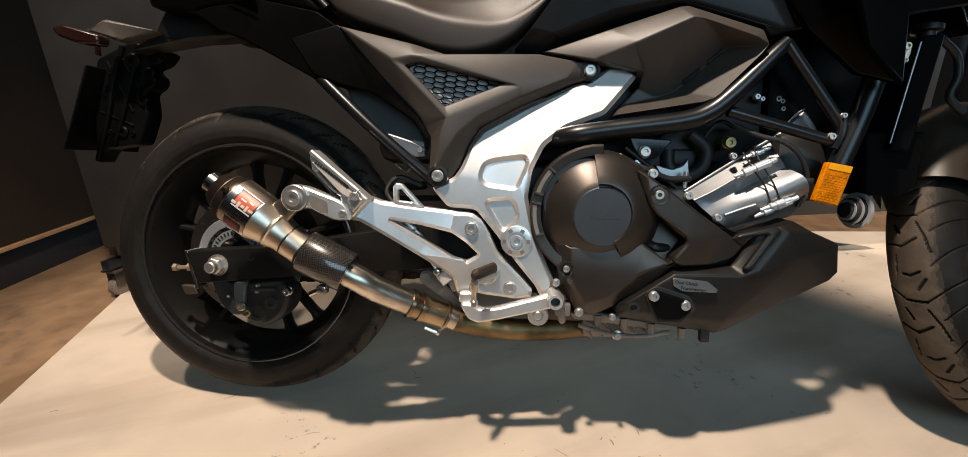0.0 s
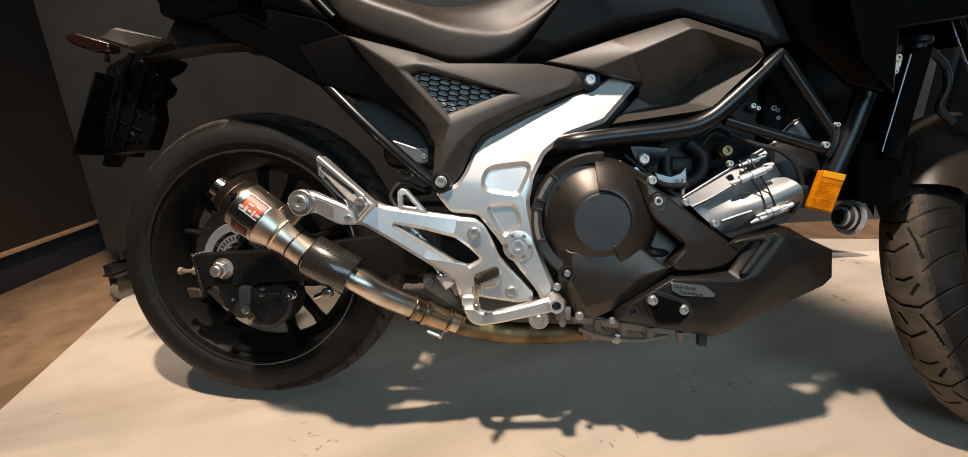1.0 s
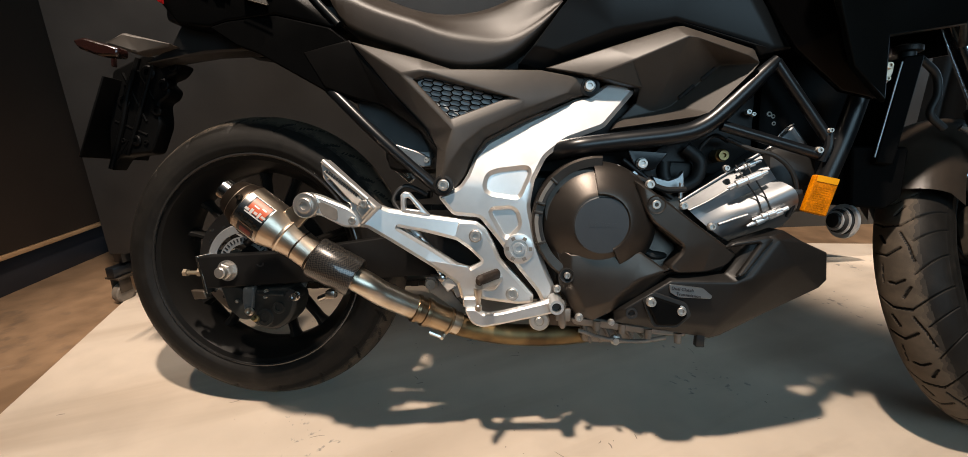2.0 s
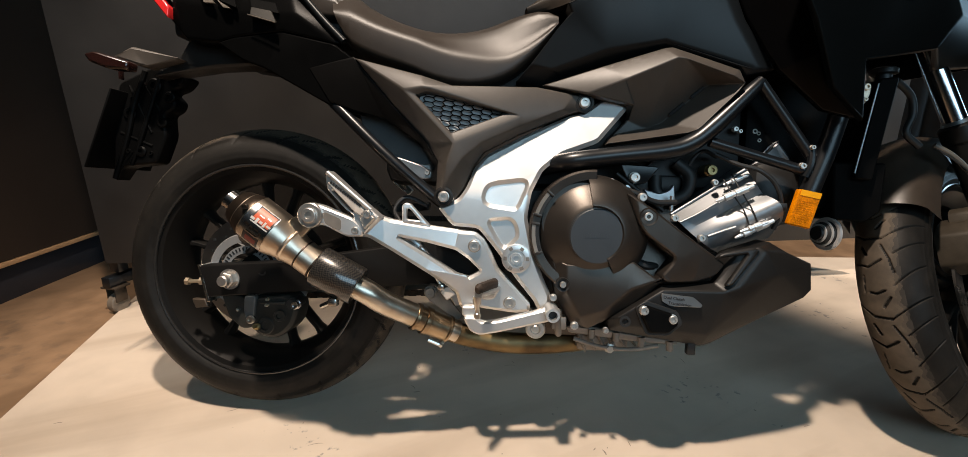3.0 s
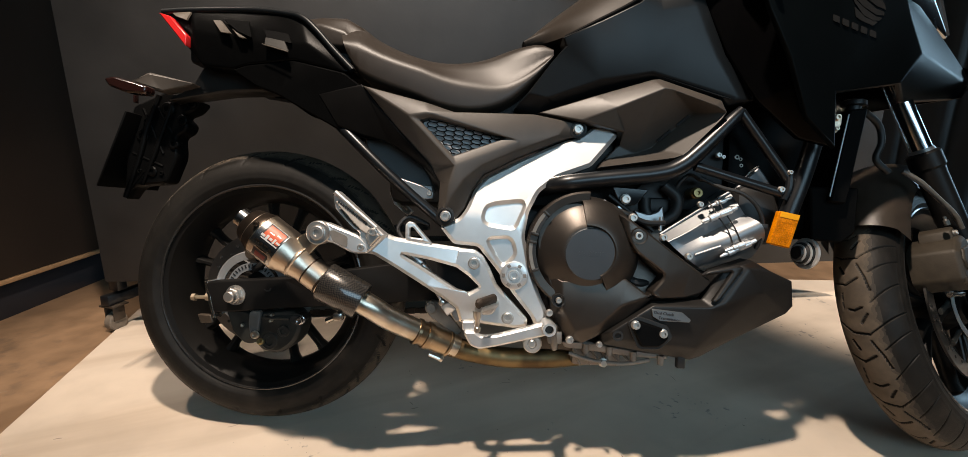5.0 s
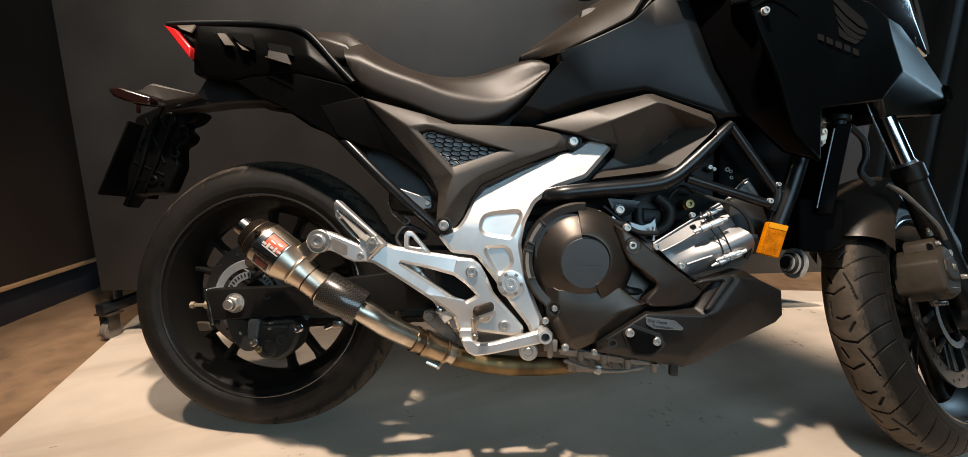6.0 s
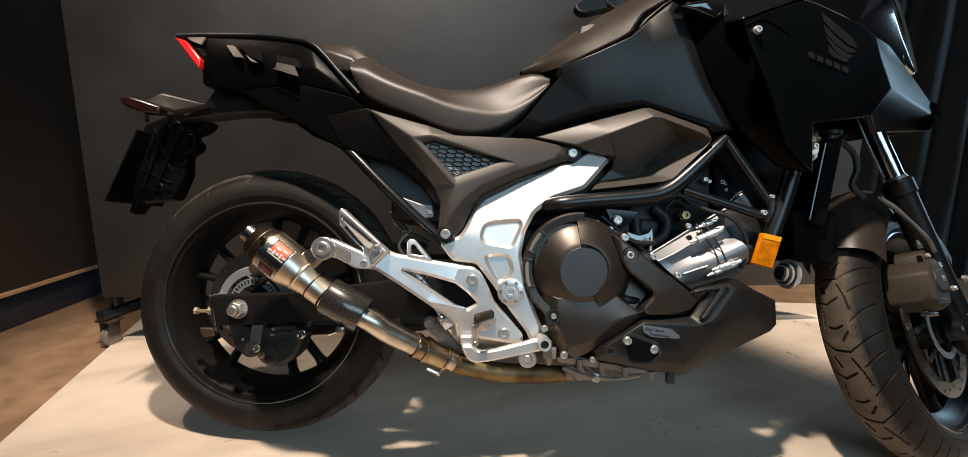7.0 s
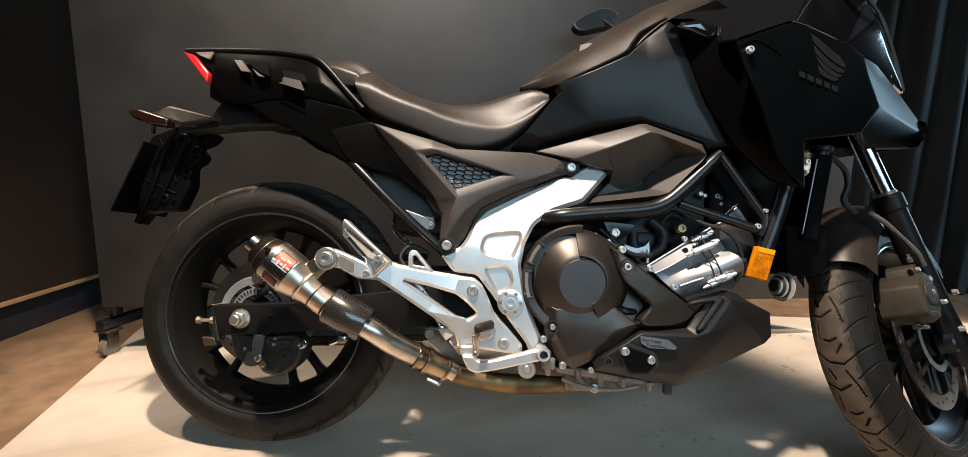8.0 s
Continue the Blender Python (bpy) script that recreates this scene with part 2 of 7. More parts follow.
# Near-zero black: shade on the holder and filler boxes is in the colour.
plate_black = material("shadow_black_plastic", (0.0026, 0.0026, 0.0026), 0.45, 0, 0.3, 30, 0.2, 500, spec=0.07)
# The side cover's grey plastic turned away from light; shade is in this black.
rear_cover_shade = material("shaded_rear_cover_plastic", (0.0040, 0.0037, 0.0035), 0.42, 0, 0.15, 60, 0.15, 900, spec=0.10)
# Also paints the dark of rail openings, tank seam and cowl groove.
radiator_black = material("flat_black_for_radiator_and_gaps", (0.003, 0.003, 0.003), 0.6, 0, 0.3, 30, 0.2, 500, spec=0.04)
tail_black = material("satin_black_tail_plastic", (0.0024, 0.0024, 0.0024), 0.30, 0, 0.15, 40, 0.10, 900, spec=0.03)
caliper_light = material("worn_caliper_metal", (0.34, 0.28, 0.20), 0.4, 0.7, 0.2, 60)
scuffed(board_white, (0.14, 0.14, 0.14), 42, 0.395, 0.44, 0.7)
scuffed(board_white, (0.42, 0.345, 0.275), 7, 0.25, 0.40, 0.4)
# Soft streaks of shadow and smears, both put into the board's colour.
streaked(board_white, (0.36, 0.275, 0.20), radians(26), (1.3, 0.17, 1.0), 0.46, 0.68, 0.60)
streaked(concrete, (0.15, 0.090, 0.050), radians(70), (0.55, 0.12, 1.0), 0.45, 0.65, 0.55)
scuffed(concrete, (0.12, 0.085, 0.06), 20, 0.30, 0.42, 0.7)
scuffed(rubber, (0.030, 0.025, 0.020), 30, 0.28, 0.42, 0.6)
scuffed(tread_rubber, (0.022, 0.018, 0.014), 26, 0.24, 0.40, 0.5)
vent_grey = material("blue_grey_foam", (0.42, 0.43, 0.44), 0.6, 0, 0.2, 60)

# ---- modelling helpers ----
def finish(bm, name, mat, angle=32):
    """A mesh of bm, smooth but for edges sharper than angle."""
    bmesh.ops.recalc_face_normals(bm, faces=bm.faces[:])
    for f in bm.faces:
        f.smooth = True
    for e in bm.edges:
        if len(e.link_faces) == 2:
            e.smooth = e.calc_face_angle(0) < radians(angle)
    me = bpy.data.meshes.new(name)
    bm.to_mesh(me)
    bm.free()
    me.materials.append(mat)
    return me


def part(name, bm, mat, parent, label="", m=None, angle=32):
    """One mesh object under a thing or a part; m moves the mesh first."""
    if m is not None:
        bmesh.ops.transform(bm, matrix=m, verts=bm.verts[:])
    ob = new(name, finish(bm, name, mat, angle))
    ob.parent = parent
    return tagged(ob, label)


def thing(name, label, category, m=None, group="", kind=""):
    ob = new(name)
    if m is not None:
        ob.matrix_world = m
    return tagged(ob, label, category, group, kind)


def put(p):
    """(forward, outward, up) on the right-hand side to the motorcycle's own axes."""
    return Vector((p[0], -p[1], p[2]))


def shift(pts, out=0.0, dx=0.0, dz=0.0):
    return [(x + dx, w + out, z + dz) for x, w, z in pts]


def rounded(pts, r=0.006, n=3):
    """The outline with its corners rounded."""
    out = []
    k = len(pts)
    for i in range(k):
        a, b, c = Vector(pts[i - 1]), Vector(pts[i]), Vector(pts[(i + 1) % k])
        ra, rc = min(r, (a - b).length * 0.4), min(r, (c - b).length * 0.4)
        p, q = b + (a - b).normalized() * ra, b + (c - b).normalized() * rc
        for j in range(n + 1):
            s = j / n
            out.append(tuple(p * (1 - s) ** 2 + b * (2 * s * (1 - s)) + q * s * s))
    return out


def plate(pts, depth=0.006, edge=0.003, crown=0.0, holes=(), r=0.006, side=1, rings=((0.3, 0.55), (0.7, 0.45))):
    """A moulded panel: outline with holes, thickness, rounded rim and a slight crown; side -1 mirrors it to the left-hand side."""
    bm = bmesh.new()
    loops = []
    for loop in (pts, *holes):
        vs = [bm.verts.new(put(p)) for p in rounded(loop, r)]
        loops.append([bm.edges.new((vs[i - 1], vs[i])) for i in range(len(vs))])
    bmesh.ops.triangle_fill(bm, use_beauty=True, use_dissolve=False, edges=[e for l in loops for e in l], normal=(0, -1, 0))
    for f in bm.faces:
        f.normal_update()
        if f.normal.y > 0:
            f.normal_flip()
    back = bm.verts[:]
    got = bmesh.ops.extrude_face_region(bm, geom=bm.faces[:], use_keep_orig=True)["geom"]
    front = [g for g in got if isinstance(g, bmesh.types.BMFace)]
    for v in back:
        v.co.y += depth
    for f in front:
        f.normal_update()
        if f.normal.y > 0:
            f.normal_flip()
    for a, b in rings:
        if edge:
            bmesh.ops.inset_region(bm, faces=front, thickness=edge * a, depth=edge * b, use_even_offset=False)
    if crown:
        bmesh.ops.inset_region(bm, faces=front, thickness=crown * 3, depth=crown, use_even_offset=False)
    if side < 0:
        for v in bm.verts:
            v.co.y *= -1
        bmesh.ops.reverse_faces(bm, faces=bm.faces[:])
    return bm


def facets(corners, faces, depth=0.014, soft=0.004, side=1, sharp=8):
    """A moulded panel of flat fields that meet in rounded creases, with a flange turned inwards all round."""
    bm = bmesh.new()
    vs = [bm.verts.new(put(p)) for p in corners]
    for f in faces:
        bm.faces.new([vs[i] for i in f])
    bmesh.ops.recalc_face_normals(bm, faces=bm.faces[:])
    if sum(f.normal.y * f.calc_area() for f in bm.faces) > 0:
        bmesh.ops.reverse_faces(bm, faces=bm.faces[:])
    for v in [v for v in bm.verts if not v.link_faces]:
        bm.verts.remove(v)
    rim = [e for e in bm.edges if len(e.link_faces) == 1]
    got = bmesh.ops.extrude_edge_only(bm, edges=rim)["geom"]
    for g in got:
        if isinstance(g, bmesh.types.BMVert):
            g.co.y += depth
    keep = set(vs)
    bm.normal_update()
    creases = [e for e in bm.edges if len(e.link_faces) == 2 and e.verts[0] in keep and e.verts[1] in keep and e.calc_face_angle(0) > radians(sharp)]
    bmesh.ops.bevel(bm, geom=creases, offset=soft, segments=3, profile=0.5, affect="EDGES", clamp_overlap=True)
    bmesh.ops.triangulate(bm, faces=[f for f in bm.faces if len(f.verts) > 4])
    if side < 0:
        for v in bm.verts:
            v.co.y *= -1
        bmesh.ops.reverse_faces(bm, faces=bm.faces[:])
    return bm


def lettering(text, size, mat, name, parent, m):
    """Flat letters in the built-in font."""
    cu = bpy.data.curves.new(name, "FONT")
    cu.body, cu.size, cu.extrude = text, size, 0.0003
    tmp = new(name, cu)
    me = bpy.data.meshes.new_from_object(tmp.evaluated_get(bpy.context.evaluated_depsgraph_get()))
    bpy.data.objects.remove(tmp)
    me.materials.append(mat)
    ob = new(name, me)
    ob.parent = parent
    ob.matrix_basis = m
    return ob


def sector(a, b, prof, a0, a1, seg=24):
    """A turned part that spans only the angles a0 to a1 (degrees from straight forward, rising) round an axis across the machine."""
    bm = bmesh.new()
    c = Vector(a)
    rings = []
    for k in range(seg + 1):
        g = radians(a0 + (a1 - a0) * k / seg)
        rings.append([c + Vector((math.cos(g) * r, -t, math.sin(g) * r)) for t, r in prof])
    return loft(rings, True, True, bm)


def spline(pts, n=8):
    """A smooth line through the points (Catmull-Rom)."""
    p = [Vector(q) for q in pts]
    p = [p[0] * 2 - p[1]] + p + [p[-1] * 2 - p[-2]]
    out = []
    for i in range(1, len(p) - 2):
        for j in range(n):
            s = j / n
            a, b, c, d = p[i - 1:i + 3]
            out.append(0.5 * (2 * b + (c - a) * s + (2 * a - 5 * b + 4 * c - d) * s * s + (3 * b - a - 3 * c + d) * s ** 3))
    return out + [p[-2]]


def sweep(bm, path, radii, seg=14, caps=True, flat=1.0):
    """A round bar along the path; radii is one number or one for each point."""
    n = len(path)
    rad = radii if isinstance(radii, (list, tuple)) else [radii] * n
    up = Vector((0, 1, 0))
    rings = []
    for i, p in enumerate(path):
        d = (path[min(i + 1, n - 1)] - path[max(i - 1, 0)]).normalized()
        if abs(d.dot(up)) > 0.95:
            up = Vector((1, 0, 0))
        s = d.cross(up).normalized()
        u = s.cross(d).normalized()
        rings.append([bm.verts.new(p + (s * math.cos(a) + u * math.sin(a) * flat) * rad[i]) for a in (2 * math.pi * k / seg for k in range(seg))])
    for a, b in zip(rings, rings[1:]):
        for k in range(seg):
            bm.faces.new((a[k - 1], a[k], b[k], b[k - 1]))
    if caps:
        bm.faces.new(rings[0])
        bm.faces.new(rings[-1][::-1])
    return bm


def tapered(pts, r, tip, start, n=8):
    """A smooth line through pts and radii that narrow from r to tip past the share start of its length."""
    path = spline(pts, n)
    last = len(path) - 1
    return path, [r if k < start * last else r + (tip - r) * (k / last - start) / (1 - start) for k in range(last + 1)]


def tube(pts, r, seg=14, n=8, smooth=True):
    path = [put(p) for p in pts]
    return sweep(bmesh.new(), spline(path, n) if smooth and len(path) > 2 else path, r, seg)


def lathe(a, b, prof, seg=40, bm=None):
    """A turned part on the axis from a to b: prof holds (metres along the axis, radius)."""
    bm = bm or bmesh.new()
    a, b = Vector(a), Vector(b)
    d = (b - a).normalized()
    s = d.orthogonal().normalized()
    u = d.cross(s)
    rings = []
    for t, r in prof:
        c = a + d * t
        rings.append([bm.verts.new(c + (s * math.cos(g) + u * math.sin(g)) * max(r, 1e-5)) for g in (2 * math.pi * k / seg for k in range(seg))])
    for p, q in zip(rings, rings[1:]):
        for k in range(seg):
            bm.faces.new((p[k - 1], p[k], q[k], q[k - 1]))
    ring_shaped = prof[0] == prof[-1]
    if prof[0][1] > 1e-4 and not ring_shaped:
        bm.faces.new(rings[0])
    if prof[-1][1] > 1e-4 and not ring_shaped:
        bm.faces.new(rings[-1][::-1])
    return bm


def loft(rings, closed=True, caps=True, bm=None):
    bm = bm or bmesh.new()
    vs = [[bm.verts.new(p) for p in r] for r in rings]
    n = len(vs[0])
    for a, b in zip(vs, vs[1:]):
        for k in range(n if closed else n - 1):
            j = (k + 1) % n
            bm.faces.new((a[k], a[j], b[j], b[k]))
    if caps and closed:
        bm.faces.new(vs[0])
        bm.faces.new(vs[-1][::-1])
    return bm


def box(lo, hi, bevel=0.002, bm=None, m=None):
    bm2 = bmesh.new()
    bmesh.ops.create_cube(bm2, size=1)
    for v in bm2.verts:
        v.co = Vector([lo[i] + (hi[i] - lo[i]) * (v.co[i] + 0.5) for i in range(3)])
    if bevel:
        bmesh.ops.bevel(bm2, geom=bm2.edges[:], offset=bevel, segments=2, affect="EDGES", profile=0.5)
    if m is not None:
        bmesh.ops.transform(bm2, matrix=m, verts=bm2.verts[:])
    if bm is None:
        return bm2
    me = bpy.data.meshes.new("tmp")
    bm2.to_mesh(me)
    bm2.free()
    bm.from_mesh(me)
    bpy.data.meshes.remove(me)
    return bm


def join(bms):
    out = bms[0]
    for b in bms[1:]:
        me = bpy.data.meshes.new("tmp")
        b.to_mesh(me)
        b.free()
        out.from_mesh(me)
        bpy.data.meshes.remove(me)
    return out


def bolt_mesh(r, mat, h=0.006, socket=True):
    """A flanged cap screw, its head towards -y, with a hexagon socket."""
    bm = lathe((0, 0, 0), (0, -1, 0), [(-0.004, r * 1.15), (0.0010, r * 1.15), (0.0014, r), (h - 0.001, r), (h, r * 0.88)] + ([(h, r * 0.5), (h - 0.003, r * 0.45), (h - 0.003, 0)] if socket else [(h, 0)]), 24)
    return finish(bm, "bolt", mat)


BOLTS = {}


def bolt(p, r, parent, mat=None, h=0.006, name="bolt", label="", m=None, socket=True):
    mat = mat or steel
    key = (r, mat.name, h, socket)
    if key not in BOLTS:
        BOLTS[key] = bolt_mesh(r, mat, h, socket)
    ob = new(name, BOLTS[key])
    ob.parent = parent
    ob.matrix_basis = (m or Matrix()) @ Matrix.Translation(put(p))
    return tagged(ob, label)

# ---- the room ----
def slab(name, lo, hi, mat, label, category, bevel=0.002, kind="structure"):
    ob = new(name, finish(box(lo, hi, bevel), name, mat))
    return tagged(ob, label, category, kind=kind)


slab("floor", (-6, -5, -0.26), (6, 6, -0.008), concrete, "brown sealed concrete floor with worn mottled patches", "floor", 0)
slab("wall_south", (-6, -5.2, -0.008), (6, -5, 3.2), wall_black, "dark painted showroom wall", "wall", 0)
slab("wall_north", (-6, 6, -0.008), (6, 6.2, 3.2), wall_black, "dark painted showroom wall", "wall", 0)
slab("wall_east", (6, -5, -0.008), (6.2, 6, 3.2), wall_black, "dark painted showroom wall", "wall", 0)
slab("wall_west", (-6.2, -5, -0.008), (-6, 6, 3.2), wall_black, "dark painted showroom wall", "wall", 0)
slab("ceiling", (-6.2, -5.2, 3.2), (6.2, 6.2, 3.35), ceiling_grey, "dark grey showroom ceiling", "ceiling", 0)


def display_board():
    """The cream board under the motorcycle, skewed a little to it."""
    bm = bmesh.new()
    ring = [(-0.94, 0.40), (2.6, 0.40), (2.6, 2.12), (-1.40, 2.12)]
    bmesh.ops.contextual_create(bm, geom=[bm.verts.new((x, y, 0)) for x, y in ring])
    got = bmesh.ops.extrude_face_region(bm, geom=bm.faces[:], use_keep_orig=True)["geom"]
    for v in got:
        if isinstance(v, bmesh.types.BMVert):
            v.co.z = -0.008
    return tagged(new("display_board", finish(bm, "display_board", board_white)), "scuffed cream display board lying on the concrete floor", "floor board", kind="structure")


board = display_board()


def scratches():
    """Short dark scratches and rubber marks on the board, thin as paint."""
    rng = random.Random(7)
    bm = bmesh.new()
    for k in range(110):
        x, y = rng.gauss(0.05, 0.45), rng.uniform(0.62, 1.35)
        a, n = rng.uniform(0, math.pi), rng.randint(3, 6)
        L, w = rng.choice((0.002, 0.003, 0.004, 0.006, 0.010, 0.016, 0.030)), rng.uniform(0.0005, 0.0014)
        bend = rng.uniform(-0.5, 0.5)
        rows = []
        for i in range(n + 1):
            s = i / n
            p = Vector((x + math.cos(a) * L * s, y + math.sin(a) * L * s, 0.0004))
            a += bend / n
            h = w * (0.25 + math.sin(math.pi * (0.1 + 0.8 * s)))
            side = Vector((-math.sin(a), math.cos(a), 0)) * h
            rows.append((bm.verts.new(p - side), bm.verts.new(p + side)))
        for (p, q), (r, t) in zip(rows, rows[1:]):
            bm.faces.new((p, r, t, q))
    ob = new("scratches", finish(bm, "scratches", scratch_grey))
    ob.parent = board
    return tagged(ob, kind="stuff")


scratch_grey = material("dark_scratch", (0.30, 0.25, 0.20), 0.6, 0, 0.4, 60)
scratches()


def partition():
    """A charcoal panel on a steel trolley frame with casters."""
    ob = thing("mobile_partition", "charcoal painted panel standing on a trolley with casters", "partition")
    bm = box((0, 0, 0), (2.80, 0.03, 2.2), 0.003)
    for v in bm.verts:
        v.co.x -= 0.042 * v.co.z * (1 - v.co.x / 2.80)
    part("panel", bm, panel_black, ob, m=pose(-1.224, 1.434, 0.165, 0, 0, 9.0))
    for x in (-1.235, 0.60):
        m = pose(-1.215, 1.435, 0, 0, 0, 9.0) @ pose(x + 1.215, 0, 0, 0, 0, -22)
        part("frame_foot", box((-0.016, 0.0, 0.085), (0.016, 0.50, 0.118), 0.003), frame_black, ob, m=m)
        part("frame_upright", box((-0.018, 0.035, 0.125), (0.018, 0.07, 1.9), 0.003), frame_black, ob, m=m)
        for y in (0.03, 0.44):
            c = part("caster", join([box((-0.028, y - 0.028, 0.078), (0.028, y + 0.028, 0.084), 0.001),
                                     box((-0.018, y - 0.02, 0.030), (-0.0145, y + 0.02, 0.079), 0.001),
                                     box((0.0145, y - 0.02, 0.030), (0.018, y + 0.02, 0.079), 0.001)]), brown_fitting, ob, "brown plated swivel fork", m)
            part("wheel", lathe((-0.013, y, 0.024), (1, y, 0.024), [(0, 0.008), (0, 0.028), (0.003, 0.032), (0.023, 0.032), (0.026, 0.028), (0.026, 0.008)], 28), caster_grey, c, "worn grey plastic wheel", m)
    return ob


caster_grey = material("grey_caster_tread", (0.16, 0.13, 0.10), 0.5, 0, 0.25, 60)
partition()


def side_display():
    """The dark upright display beside the board: black panel, pale lip, recessed plinth."""
    ob = thing("black_display_wall", "glossy black display wall with a pale wooden lip", "display wall", kind="structure")
    part("panel", box((-1.72, 0.2, 0.135), (-1.64, 4.2, 2.6), 0.002), wall_black, ob)
    part("lip", box((-1.72, 0.2, 0.118), (-1.632, 4.2, 0.133), 0.002), trim_oak, ob)
    part("plinth", box((-1.78, 0.2, -0.008), (-1.66, 4.2, 0.116), 0.002), plinth_blue, ob)
    return ob


side_display()


def curtain():
    """A dark curtain in soft folds, closing the view beyond the partition."""
    bm = bmesh.new()
    n, top = 160, 2.9
    rows = []
    for z in (0.0, 0.6, 1.4, 2.2, top):
        rows.append([Vector((1.2 + 3.4 * k / n, 2.75 + 0.035 * math.sin(k * 0.55) + 0.02 * math.sin(k * 0.23 + z), z)) for k in range(n + 1)])
    loft(rows, False, False, bm)
    bmesh.ops.solidify(bm, geom=bm.faces[:], thickness=0.004)
    return tagged(new("curtain", finish(bm, "curtain", curtain_brown, 80)), "dark brown curtain hanging in soft folds", "curtain")


curtain_brown = material("dark_brown_curtain", (0.017, 0.013, 0.010), 0.7, 0, 0.25, 12, 0.2, 200, coarse=3)
curtain()

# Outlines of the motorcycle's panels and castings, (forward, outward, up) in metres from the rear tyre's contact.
VENT = [(0.389, 0.195, 0.659), (0.409, 0.196, 0.665), (0.553, 0.168, 0.635), (0.452, 0.187, 0.595)]
INNER_PANEL = [(0.260, 0.118, 0.637), (0.307, 0.118, 0.634), (0.345, 0.118, 0.616), (0.377, 0.118, 0.589), (0.396, 0.118, 0.562), (0.410, 0.118, 0.530), (0.382, 0.118, 0.530), (0.343, 0.118, 0.540), (0.300, 0.118, 0.565), (0.270, 0.118, 0.600)]
SUBFRAME_TUBE = [(0.193, 0.120, 0.673), (0.229, 0.145, 0.643), (0.324, 0.160, 0.556), (0.436, 0.160, 0.463)]
FRAME_PLATE = [(0.696, 0.132, 0.643), (0.733, 0.125, 0.671), (0.757, 0.125, 0.671), (0.780, 0.130, 0.653), (0.724, 0.148, 0.586), (0.658, 0.155, 0.561), (0.621, 0.164, 0.531), (0.601, 0.175, 0.490), (0.594, 0.178, 0.445), (0.608, 0.178, 0.382), (0.628, 0.178, 0.330), (0.643, 0.178, 0.299), (0.640, 0.178, 0.278), (0.620, 0.178, 0.268), (0.611, 0.178, 0.288), (0.575, 0.178, 0.331), (0.541, 0.178, 0.378), (0.504, 0.178, 0.422), (0.456, 0.178, 0.425), (0.427, 0.178, 0.459), (0.467, 0.178, 0.477), (0.480, 0.173, 0.497), (0.493, 0.163, 0.533), (0.514, 0.156, 0.558), (0.585, 0.145, 0.597), (0.672, 0.134, 0.638)]
PLATE_HOLE_UP = [(0.514, 0.173, 0.499), (0.532, 0.171, 0.506), (0.591, 0.168, 0.514), (0.598, 0.170, 0.508), (0.579, 0.178, 0.463), (0.574, 0.178, 0.457), (0.519, 0.178, 0.464), (0.507, 0.178, 0.474)]
PLATE_HOLE_LO = [(0.518, 0.178, 0.439), (0.562, 0.178, 0.443), (0.572, 0.178, 0.435), (0.579, 0.178, 0.408), (0.557, 0.178, 0.386), (0.549, 0.178, 0.387)]
TAIL_LIGHT = [(-0.156, 0.150, 0.873), (-0.131, 0.150, 0.866), (-0.096, 0.150, 0.828), (-0.099, 0.150, 0.806)]
TAIL_UNDER = [(-0.101, 0.090, 0.785), (0.056, 0.090, 0.785), (0.130, 0.090, 0.738), (-0.047, 0.090, 0.730), (-0.181, 0.090, 0.710), (-0.127, 0.090, 0.741)]
SIGNAL = [(-0.239, 0.190, 0.729), (-0.217, 0.190, 0.734), (-0.151, 0.190, 0.716), (-0.153, 0.190, 0.700), (-0.195, 0.190, 0.703), (-0.229, 0.190, 0.715)]
SIGNAL_STALK = [(-0.241, 0.120, 0.741), (-0.201, 0.120, 0.763), (-0.102, 0.120, 0.741), (-0.177, 0.120, 0.723)]
SEAT_TOP = [(0.203, 0.100, 0.863), (0.238, 0.100, 0.873), (0.275, 0.100, 0.846), (0.326, 0.100, 0.820), (0.383, 0.100, 0.802), (0.439, 0.100, 0.798), (0.495, 0.100, 0.806), (0.564, 0.100, 0.829), (0.615, 0.100, 0.838), (0.645, 0.100, 0.828)]
SEAT_LOW = [(0.232, 0.140, 0.791), (0.255, 0.140, 0.758), (0.310, 0.140, 0.736), (0.365, 0.140, 0.719), (0.420, 0.140, 0.698), (0.481, 0.140, 0.690), (0.541, 0.140, 0.704), (0.586, 0.140, 0.736), (0.625, 0.140, 0.781), (0.646, 0.140, 0.812)]
TANK_CREST = [(0.581, 0.090, 0.845), (0.616, 0.085, 0.878), (0.663, 0.085, 0.916), (0.743, 0.090, 0.972), (0.813, 0.090, 1.014), (0.869, 0.090, 1.049), (0.918, 0.090, 1.070), (0.981, 0.090, 1.090)]
TANK_SKIRT = [(0.587, 0.095, 0.838), (0.633, 0.105, 0.845), (0.668, 0.132, 0.849), (0.732, 0.156, 0.870), (0.799, 0.160, 0.903), (0.842, 0.160, 0.947), (0.894, 0.158, 0.990), (0.990, 0.135, 1.042)]
MAIN_TUBE = [(0.620, 0.115, 0.540), (0.664, 0.165, 0.549), (0.741, 0.165, 0.560), (0.845, 0.165, 0.573), (0.890, 0.165, 0.588), (0.928, 0.165, 0.619), (0.985, 0.165, 0.678), (1.007, 0.165, 0.701)]
